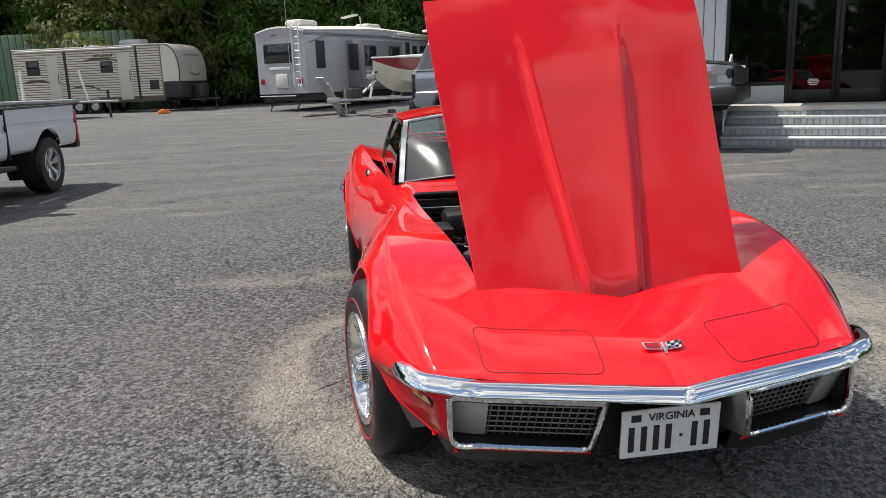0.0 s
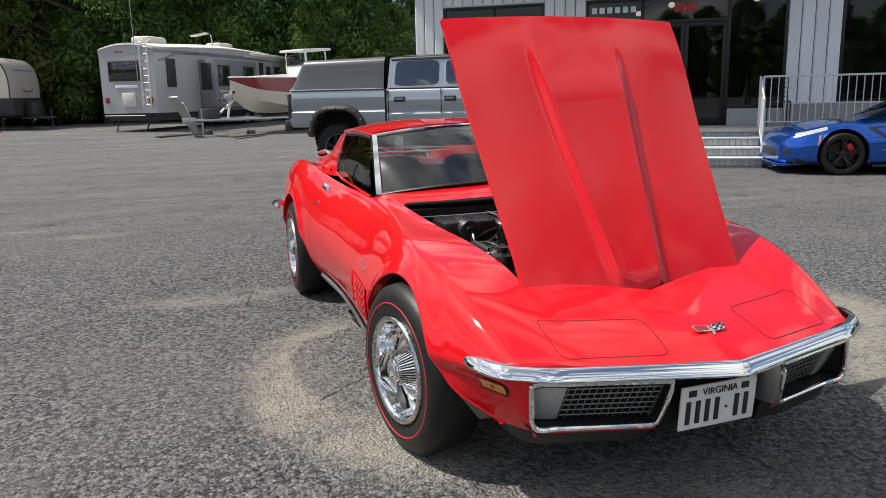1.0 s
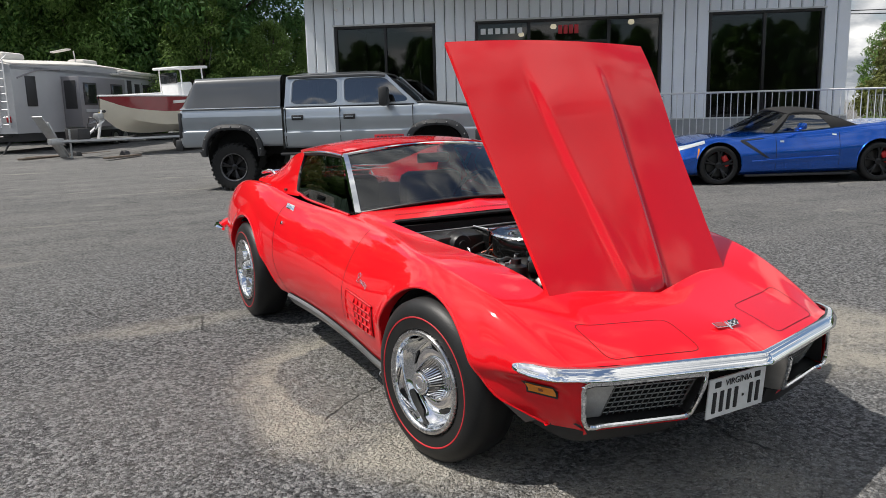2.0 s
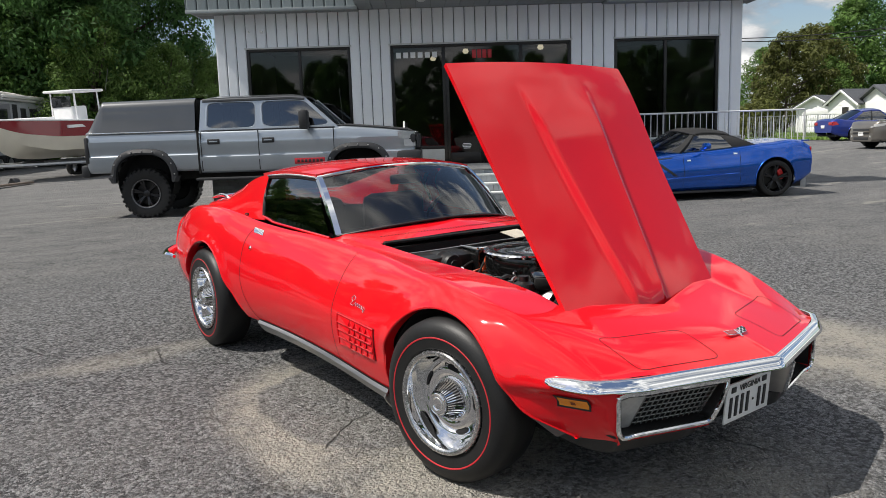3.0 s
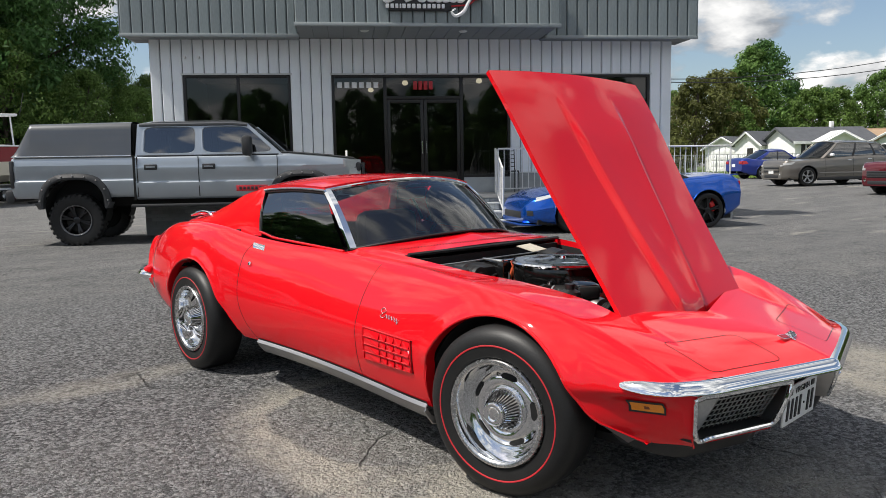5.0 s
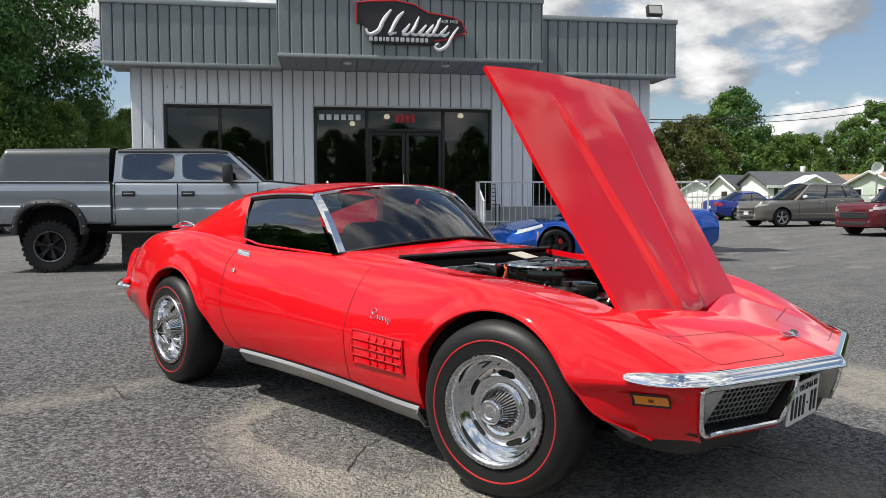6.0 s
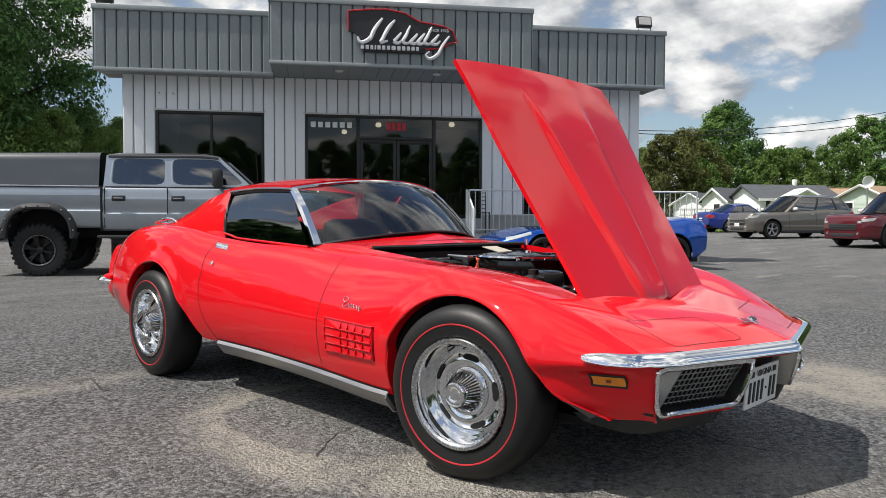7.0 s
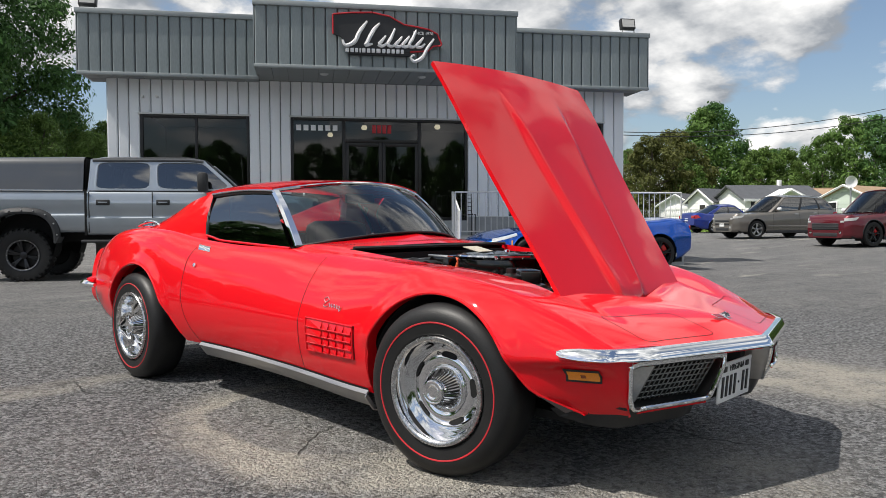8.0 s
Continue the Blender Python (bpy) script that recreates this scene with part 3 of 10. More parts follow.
def build_shop_windows():
    for i, (a0, a1, z0, z1) in enumerate(WINDOWS):
        win = thing(f"window_{i + 1}", "dark tinted shop window in a bronze frame", "window", SHOP, kind="structure")
        t = 0.055
        bars = [((a0, z0), (a0 + t, z1)), ((a1 - t, z0), (a1, z1)), ((a0 + t, z1 - t), (a1 - t, z1))]
        if i != 1:
            mid = 1.11 if i == 0 else 8.97
            bars += [((a0 + t, z0), (a1 - t, z0 + t)), ((mid - 0.03, z0 + t), (mid + 0.03, z1 - t))]
            panes = [(a0 + t, mid - 0.03, z0 + t, z1 - t), (mid + 0.03, a1 - t, z0 + t, z1 - t)]
        else:
            bars += [((4.15, z0), (4.22, z1 - t)), ((5.81, z0), (5.88, z1 - t)), ((4.22, 2.63), (5.81, 2.70)), ((a0 + t, 0.93), (4.15, 1.0)), ((5.88, 0.93), (a1 - t, 1.0))]
            panes = [(a0 + t, 4.15, 1.0, z1 - t), (5.88, a1 - t, 1.0, z1 - t), (4.22, 5.81, 2.70, z1 - t)]
        for (p, q), (r, s) in bars:
            part("window_frame", boxed((p, 0.0, q), (r, 0.12, s), 0.006), FRAME_BLACK, win)
        for p, r, q, s in panes:
            part("pane", facing(sheet([[(x, 0.05, z) for z in (q, s)] for x in (p, r)]), (0, -1, 0)), SHOP_GLASS, win, smooth=False)
        part("sill" if i != 1 else "head_trim", boxed((a0 - 0.04, -0.035, z1 + 0.002), (a1 + 0.04, 0.03, z1 + 0.035), 0.004), NOSING, win)
    bm = bmesh.new()
    box(bm, (3.06, -0.03, PORCH), (4.15, 0.12, 0.93))
    box(bm, (5.88, -0.03, PORCH), (6.92, 0.12, 0.93))
    tagged(part("door_sidewall", bm, BRICK, None, smooth=False), "grey painted brick below the side windows", "wall", kind="structure").matrix_world = SHOP
    for j, (a0, a1) in enumerate(((4.22, 5.01), (5.02, 5.81))):
        d = thing(f"door_{j + 1}", "closed bronze framed glass shop door", "door", SHOP, kind="structure")
        for (p, q), (r, s) in (((a0, PORCH), (a0 + 0.07, 2.63)), ((a1 - 0.07, PORCH), (a1, 2.63)), ((a0 + 0.07, PORCH), (a1 - 0.07, PORCH + 0.24)), ((a0 + 0.07, 2.55), (a1 - 0.07, 2.63))):
            part("door_frame", boxed((p, 0.02, q), (r, 0.07, s), 0.005), FRAME_BLACK, d)
        part("pane", facing(sheet([[(x, 0.04, z) for z in (PORCH + 0.24, 2.55)] for x in (a0 + 0.07, a1 - 0.07)]), (0, -1, 0)), SHOP_GLASS, d, smooth=False)
        h = a1 - 0.045 if j == 0 else a0 + 0.045
        part("handle", tubed([(h, 0.02, 1.45), (h, -0.04, 1.47), (h, -0.04, 1.73), (h, 0.02, 1.75)], 0.011), CHROME, d)
        if j == 0:
            bm = bmesh.new()
            for r in range(4):
                w = (0.16, 0.2, 0.18, 0.14)[r]
                box(bm, (a0 + 0.42 - w / 2, 0.03, 1.02 - r * 0.032), (a0 + 0.42 + w / 2, 0.036, 1.036 - r * 0.032))
            part("opening_hours", bm, SIGN_WHITE, d, "white lines of small print on the glass", smooth=False)


build_shop_windows()


def build_shop_inside():
    """A dark showroom behind the glass with two glowing ceiling lamps, a desk and chairs."""
    bm = bmesh.new()
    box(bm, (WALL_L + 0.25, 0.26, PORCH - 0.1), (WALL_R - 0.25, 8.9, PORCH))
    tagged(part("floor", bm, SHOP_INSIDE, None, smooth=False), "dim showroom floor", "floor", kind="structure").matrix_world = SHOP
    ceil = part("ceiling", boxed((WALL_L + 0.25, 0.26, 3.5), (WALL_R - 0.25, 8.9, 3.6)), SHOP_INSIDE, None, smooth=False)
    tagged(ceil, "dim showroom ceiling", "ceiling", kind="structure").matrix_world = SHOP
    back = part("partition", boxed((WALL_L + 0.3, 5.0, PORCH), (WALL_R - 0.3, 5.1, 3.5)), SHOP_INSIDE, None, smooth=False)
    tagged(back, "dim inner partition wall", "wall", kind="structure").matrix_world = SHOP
    for a, y in ((4.75, 1.6), (6.45, 1.2), (4.0, 3.2)):
        lamp = thing("ceiling_lamp", "small lit ceiling lamp in the showroom", "lamp", SHOP @ pose(a, y, 3.2), group="showroom ceiling lamps")
        part("shade", lathed([(0.0, 0.05), (-0.06, 0.075), (-0.10, 0.05), (-0.11, 0.001)], 20, "Z"), LAMP_WARM, lamp)
        part("stem", tubed([(0, 0, 0), (0, 0, 0.3)], 0.012), BLACK, lamp)


build_shop_inside()


def build_porch():
    """Raised concrete porch with brick front, four steps and iron rails."""
    k1 = 1.15
    a_l, a_r = 3.32, 6.36
    porch = thing("porch", "raised concrete porch with a grey brick front", "porch", SHOP, kind="structure")
    bm = bmesh.new()
    box(bm, (-0.65, -k1, PORCH - 0.09), (11.6, -0.061, PORCH), 0.01)
    part("slab", bm, CONCRETE, porch)
    bm = bmesh.new()
    box(bm, (-0.62, -k1 + 0.03, -0.3), (11.57, -0.07, PORCH - 0.09))
    part("front", bm, MORTAR, porch, smooth=False)
    # steps
    rise, run = PORCH / 4 + 0.012, 0.30
    for i in range(3):
        top = PORCH - rise * (i + 1)
        y0 = -k1 - run * (i + 1)
        st = thing("step", "grey brick step with a pale nosing", "step", SHOP, group="porch steps", kind="structure")
        part("core", boxed((a_l, y0 + 0.012, -0.3), (a_r, -k1 - run * i + 0.028, top - 0.035)), MORTAR, st, smooth=False)
        part("nosing", boxed((a_l - 0.02, y0 - 0.02, top - 0.035), (a_r + 0.02, -k1 - run * i + 0.028, top), 0.008), NOSING, st)
        n = int((a_r - a_l) / 0.1)
        me = STEP_BRICK
        for j in range(n):
            o = new("brick", me)
            o.parent = st
            o.location = (a_l + (j + 0.5) * (a_r - a_l) / n, y0 + 0.004, top - 0.035 - 0.055)
    for j in range(int((a_r - a_l) / 0.1)):
        o = new("brick", STEP_BRICK)
        o.parent = porch
        o.location = (a_l + (j + 0.5) * 0.1, -k1 + 0.022, PORCH - 0.15)
    for a0, a1 in ((-0.60, a_l - 0.03), (a_r + 0.05, 11.5)):
        for row in range(6):
            z = PORCH - 0.14 - row * 0.075
            a = a0 + (0.10 if row % 2 else 0.0)
            while a + 0.2 < a1:
                o = new("brick", FRONT_BRICK)
                o.parent = porch
                o.location = (a + 0.1, -k1 + 0.022, z)
                a += 0.211
    return k1, a_l, a_r


FRONT_BRICK = mesh_of("brick", boxed((-0.1, -0.010, -0.0325), (0.1, 0.02, 0.0325), 0.004), smooth=False)
FRONT_BRICK.materials.append(BRICK)
bm0 = boxed((-0.045, -0.012, -0.05), (0.045, 0.02, 0.05), 0.004)
STEP_BRICK = mesh_of("brick", bm0, smooth=False)
STEP_BRICK.materials.append(BRICK)
K1, A_L, A_R = build_porch()


def railing(name, points, label, hi=0.92, bars=0.125, drop=None):
    """Iron railing along points (a, k, z)."""
    r = thing(name, label, "railing", SHOP, group="porch railings")
    for (a0, k0, z0), (a1, k1, z1) in zip(points, points[1:]):
        p, q = Vector((a0, -k0, z0)), Vector((a1, -k1, z1))
        up = Vector((0, 0, hi))
        part("top_rail", tubed([p + up, q + up], 0.019, 6), RAIL_WHITE, r)
        part("bottom_rail", tubed([p + Vector((0, 0, 0.1)), q + Vector((0, 0, 0.1))], 0.012, 6), RAIL_WHITE, r)
        for e in (p, q):
            part("post", tubed([e, e + up], 0.02, 6), RAIL_WHITE, r)
        n = int((q - p).length / bars)
        for i in range(1, n):
            e = p.lerp(q, i / n)
            part("bar", tubed([e + Vector((0, 0, 0.1)), e + up], 0.0085, 5), RAIL_WHITE, r)
    return r


for a in (A_L, A_R):
    railing("stair_railing", [(a, K1 - 0.02, PORCH), (a, K1 + 0.72, 0.19)], "white iron handrail beside the porch steps")
railing("porch_railing", [(A_R + 0.06, K1 - 0.05, PORCH), (8.6, K1 - 0.05, PORCH), (11.5, K1 - 0.05, PORCH)], "white iron railing along the porch edge")


def build_sign():
    """Car-shaped sign board with a red rim; the lettering is kept as plain strokes."""
    sg = thing("shop_sign", "black car-shaped shop sign with red rim and white script strokes", "sign", SHOP @ pose(3.90, -1.70, 4.0))
    edge = [(0.0, 0.53), (0.0, 0.90), (0.02, 0.905)], [(0.35, 0.945), (0.76, 0.965), (1.10, 0.905), (1.38, 0.755), (1.62, 0.725), (1.88, 0.68), (2.04, 0.60), (2.13, 0.40)], [(2.10, 0.375), (1.96, 0.36), (1.84, 0.26), (1.5, 0.23), (0.6, 0.22), (0.32, 0.28), (0.16, 0.48)], [(0.0, 0.53)]
    pts = [q for run in edge for q in run]
    outline = [Vector(pts[0])]
    for a, b in zip(pts, pts[1:]):
        outline += [Vector(a).lerp(Vector(b), k / 3) for k in (1, 2, 3)]
    outline = outline[:-1]
    m = Matrix.Rotation(radians(90), 4, "X")
    part("board", prism([(p.x, p.y) for p in outline], 0.06, m), INK, sg)
    part("rim", tubed([(p.x, -0.065, p.y) for p in outline[:43]], 0.015, 6), SIGN_RED, sg, "red rim")

    def stroke(points, wide):
        """A leaning brush stroke, thick in the middle and thin at its ends."""
        line_ = spline([(x, z, 0) for x, z in points], 18)
        part("stroke", tubed([(p.x, -0.080, p.y) for p in line_], [wide * (0.45 + 0.55 * math.sin(math.pi * k / 17)) for k in range(18)], 6), SIGN_WHITE, sg, "white leaning brush stroke")
    stroke([(0.66, 0.79), (0.52, 0.60), (0.38, 0.36), (0.22, 0.32), (0.18, 0.42)], 0.044)
    stroke([(0.90, 0.76), (0.78, 0.62), (0.66, 0.40), (0.62, 0.33), (0.76, 0.36)], 0.044)
    for x, top_ in ((0.92, 0.53), (1.10, 0.67), (1.24, 0.52), (1.38, 0.53), (1.52, 0.66), (1.66, 0.52)):
        stroke([(x + 0.10, top_), (x + 0.03, 0.5 * (top_ + 0.34)), (x - 0.04, 0.345), (x + 0.04, 0.325), (x + 0.13, 0.40)], 0.036)
    stroke([(1.97, 0.50), (1.84, 0.32), (1.70, 0.10), (1.56, 0.05), (1.50, 0.13), (1.58, 0.18)], 0.036)
    x = 0.24
    for w in (0.08, 0.08, 0.07, 0.04, 0.08, 0.08, 0.08, 0.1, 0.08, 0.08, 0.08, 0.08, 0.07):
        part("letter_block", boxed((x, -0.085, 0.19), (x + w * 0.8, -0.04, 0.27), 0.008), SIGN_WHITE, sg, "small white block")
        x += w + 0.012
    part("standoff", boxed((0.3, -0.05, 0.15), (1.5, 0.03, 0.30), 0.01), INK, sg)
    since = bpy.data.curves.new("since_line", "FONT")
    since.body, since.size, since.extrude = "SINCE 1978", 0.082, 0.004
    so = new("since_line", since)
    so.parent = sg
    so.matrix_local = pose(1.55, -0.068, 0.575, 90, 0, 0)
    since.materials.append(SIGN_WHITE)


build_sign()


def build_shop_fittings():
    nums = thing("street_number", "four red number shapes on the glass over the doors", "sign", SHOP)
    for i in range(4):
        part("number_block", boxed((4.80 + i * 0.112, 0.03, 2.84), (4.80 + i * 0.112 + 0.085, 0.045, 3.02), 0.012), SIGN_RED, nums)
    band = thing("window_lettering", "row of pale letter blocks on the shop window", "sign", SHOP)
    for i in range(6):
        part("letter_block", boxed((3.17 + i * 0.155, 0.03, 2.88), (3.17 + i * 0.155 + 0.105, 0.044, 3.0), 0.012), SIGN_WHITE, band)
    for a in (0.08, 0.36):
        c = thing("security_camera", "small white bullet camera on the wall", "camera", SHOP @ pose(a, -0.012, 3.5), group="wall cameras")
        part("body", lathed([(-0.17, 0.001), (-0.17, 0.026), (-0.03, 0.026), (-0.02, 0.02), (-0.02, 0.001)], 16, "Y"), SIGN_WHITE, c)
        part("bracket", tubed([(0, 0, 0), (0, -0.05, -0.01)], 0.015, 8), SIGN_WHITE, c)
    for a in (-0.85, 10.5):
        f = thing("floodlight", "black floodlight on the roof edge", "lamp", SHOP @ pose(a, -0.5, 5.1))
        part("yoke", tubed([(-0.14, 0, 0.0), (-0.14, 0, 0.16), (0.14, 0, 0.16), (0.14, 0, 0.0)], 0.012), BLACK, f)
        part("head", boxed((-0.17, -0.06, 0.1), (0.17, 0.06, 0.34), 0.012, pose(0, 0, 0, -15, 0, 0)), BLACK, f)
        part("glass", boxed((-0.14, -0.066, 0.13), (0.14, -0.061, 0.31), 0, pose(0, 0, 0, -15, 0, 0)), CLEAR_LENS, f)
    ch = thing("porch_chair", "black wire bistro chair on the porch", "chair", SHOP @ pose(6.75, -0.5, PORCH))
    for x in (-0.2, 0.2):
        part("leg", tubed([(x, -0.2, 0), (x, -0.18, 0.45), (x, 0.2, 0.48), (x, 0.2, 0)], 0.011), BLACK, ch)
        part("back_post", tubed([(x, 0.2, 0.45), (x, 0.26, 0.92)], 0.011), BLACK, ch)
    part("seat", boxed((-0.21, -0.2, 0.44), (0.21, 0.21, 0.465), 0.008), BLACK, ch)
    for i in range(5):
        part("back_slat", tubed([(-0.2, 0.21 + i * 0.011, 0.55 + i * 0.085), (0.2, 0.21 + i * 0.011, 0.55 + i * 0.085)], 0.008), BLACK, ch)


build_shop_fittings()


# ---- the red sports car ----
from mathutils.bvhtree import BVHTree

CAR = pose(-0.03, 0, 0)
car = thing("sports_car", "glossy red vintage coupe with its hood raised, on the asphalt", "car", CAR)
AXLE_F, AXLE_R, HUB_Z = 0.0, 2.505, 0.310
NOSE = -0.845

crest_z = curve((-0.62, 0.507), (-0.47, 0.582), (-0.37, 0.625), (-0.29, 0.655), (-0.2, 0.681), (-0.1, 0.703), (0, 0.721), (0.15, 0.739), (0.37, 0.75), (0.5, 0.756), (0.75, 0.765), (1.0, 0.775), (1.3, 0.786), (1.7, 0.798), (2.0, 0.828), (2.25, 0.866), (2.55, 0.882), (2.9, 0.858), (3.2, 0.80), (3.45, 0.74))
crest_x = curve((-0.62, 0.60), (-0.47, 0.622), (-0.3, 0.650), (-0.15, 0.676), (0, 0.692), (0.2, 0.688), (0.45, 0.652), (0.7, 0.608), (1.0, 0.588), (1.3, 0.600), (1.7, 0.630), (2.0, 0.668), (2.25, 0.70), (2.5, 0.712), (2.9, 0.70), (3.3, 0.61))
half_w = curve((-0.62, 0.655), (-0.55, 0.688), (-0.48, 0.714), (-0.38, 0.752), (-0.2, 0.798), (0, 0.822), (0.25, 0.825), (0.5, 0.813), (0.8, 0.792), (1.1, 0.778), (1.4, 0.776), (1.7, 0.79), (2.0, 0.818), (2.3, 0.840), (2.6, 0.845), (2.9, 0.832), (3.15, 0.79), (3.4, 0.70))
fullness = curve((-0.62, 1.9), (-0.35, 1.8), (0, 1.75), (0.25, 1.65), (0.5, 1.48), (0.9, 1.45), (1.3, 1.5), (1.7, 1.6), (2.1, 1.75), (2.5, 1.85), (3.0, 2.0))
bottom_z = curve((-0.6, 0.285), (-0.35, 0.265), (0.4, 0.235), (1.0, 0.25), (1.8, 0.272), (2.8, 0.30), (3.3, 0.36))
centre_z = curve((-0.845, 0.507), (-0.70, 0.556), (-0.52, 0.592), (-0.3, 0.622), (0.2, 0.70), (0.78, 0.80), (0.95, 0.852), (1.3, 0.86), (2.0, 0.86), (3.1, 0.86), (3.5, 0.83))
open_x = curve((-0.6, 0.42), (-0.25, 0.43), (0.2, 0.475), (0.78, 0.535), (1.3, 0.54), (2.0, 0.575), (2.5, 0.56), (3.3, 0.45))
hood_z = curve((-0.725, 0.507), (-0.58, 0.557), (-0.40, 0.600), (-0.26, 0.622), (0, 0.66), (0.3, 0.703), (0.78, 0.784), (1.0, 0.80), (1.3, 0.80), (2.0, 0.812), (2.5, 0.832), (3.3, 0.79))
open_z = curve((-0.725, 0.507), (-0.58, 0.557), (-0.44, 0.596), (-0.36, 0.618), (-0.26, 0.648), (-0.15, 0.680), (0, 0.708), (0.15, 0.726), (0.37, 0.742), (0.78, 0.784), (1.0, 0.80), (1.3, 0.80), (2.0, 0.812), (2.5, 0.832), (3.3, 0.79))


def nose_plan(x):
    x = min(abs(x), 0.68)
    return 0.29 * x + 2.2 * max(0.0, x - 0.50) ** 2


def bow(x, s):
    """How far a section is bent back at x: the pointed nose, then the curved windscreen foot."""
    a = nose_plan(x) * (1 - smooth01(-0.38, 0.42, s))
    m = 0.26 * (min(abs(x), 0.566) / 0.566) ** 2
    b = m * smooth01(0.76, 0.95, s) * (1 - smooth01(0.97, 1.95, s))
    return a + b


N_SIDE, N_EDGE, N_ALL = 60, 68, 80


def waist(y):
    return 0.36 + 0.28 * (crest_z(y) - 0.36)


def tuck(y, z):
    """The nose corners draw in below the bumper."""
    return 0.05 * smooth01(-0.25, -0.52, y) * (1 - smooth01(0.41, 0.465, z))


def section(s):
    """Half a cross-section at station s, from the sill over the crest to the middle."""
    def settle(fx, fz, x=0.6):
        for _ in range(9):
            x = 0.5 * x + 0.5 * fx(s + bow(x, s))
        y = s + bow(x, s)
        return Vector((x, y, fz(y)))
    line = []
    for k in range(N_SIDE):
        if k < 18:
            f = k / 18
            line.append(settle(lambda y: half_w(y) - 0.045 * (1 - f) ** 2.2, lambda y: bottom_z(y) + (waist(y) - bottom_z(y)) * f, 0.75))
        else:
            th = 0.5 * math.pi * (k - 18) / (N_SIDE - 19)
            c, n = max(math.cos(th), 0.0), math.sin(th)
            line.append(settle(lambda y: crest_x(y) + (half_w(y) - crest_x(y)) * c ** (2 / fullness(y)), lambda y: waist(y) + (crest_z(y) - waist(y)) * n ** (2 / fullness(y)), 0.7))
    for p in line:
        p.x -= tuck(p.y, p.z)
    side = line
    edge = settle(open_x, open_z)
    mid = side[-1].lerp(edge, 0.55)
    mid.z += 0.003 - 0.008 * smooth01(0.0, 0.6, s)
    centre = Vector((0, s, centre_z(s)))
    q = edge.lerp(centre, 0.5)
    q.y = s + bow(q.x, s)
    q.z = max(q.z, 0.5 * (edge.z + centre.z)) + (0.004 if s > -0.4 else 0.001)
    a = spline([side[-1], mid, edge], 9)[1:]
    b = spline([edge, q, centre], 13)[1:]
    return line + a + b


STATIONS = [NOSE + (3.47 - NOSE) * i / 280 for i in range(281)]
# land exactly on the panel breaks
for brk in (-0.38, 0.80, 0.95, 2.06):
    i = min(range(281), key=lambda k: abs(STATIONS[k] - brk))
    STATIONS[i] = brk
SECTIONS = [section(s) for s in STATIONS]
# centre y, z, radius; then where the legs leave the circle and how they spread forwards and back
ARCHES = [(AXLE_F + 0.018, 0.288, 0.364, 0.43, 0.62, 0.04), (AXLE_R - 0.055, 0.318, 0.356, 0.50, 0.86, 0.04)]


def foot_sweep(kf, drop):
    """The front arch runs forward into the lower edge of the nose."""
    return 10.0 * max(0.0, drop - 0.055) ** 2 if kf < 0.7 else 0.0


def arch_edge(c, a):
    """Point of an arch at angle a, 0 at the rear."""
    cy, cz, r, zl, kf, kb = c
    y, z = math.cos(a) * r, math.sin(a) * r
    y0 = math.sqrt(r * r - (zl - cz) ** 2)
    if cz + z < zl:
        drop = zl - cz - z
        y = -(y0 + kf * drop + foot_sweep(kf, drop)) if y < 0 else max(y0 + kb * drop, min(y, 0.98 * r))
    return cy + y, cz + z


def arch_r(p):
    best = 9.0
    for c in ARCHES:
        cy, cz, r, zl, kf, kb = c
        if p.z >= zl:
            d = math.hypot(p.y - cy, p.z - cz) - r
        else:
            y0 = math.sqrt(r * r - (zl - cz) ** 2)
            drop = zl - p.z
            front = y0 + kf * drop + foot_sweep(kf, drop)
            back = max(y0 + kb * drop, math.sqrt(max(0.0, r * r - (p.z - cz) ** 2)) * 0.98)
            d = max(p.y - cy - back, cy - front - p.y)
        best = min(best, d)
    return best


# the arches flare out towards their lips
for flank_row in SECTIONS:
    for p in flank_row[:N_SIDE]:
        if abs(p.x) > 0.55 and p.z > 0.40:
            p.x += 0.014 * (1 - smooth01(0.0, 0.075, max(arch_r(p), 0.0))) * smooth01(0.40, 0.48, p.z)


def front_pt(x, z, out=0.0):
    under = 0.0 if z > 0.44 else 0.06 * ((0.44 - z) / 0.18) ** 1.5
    y = NOSE + nose_plan(x) + under * (1 - smooth01(0.50, 0.615, abs(x))) - out
    return Vector((x, y, z))


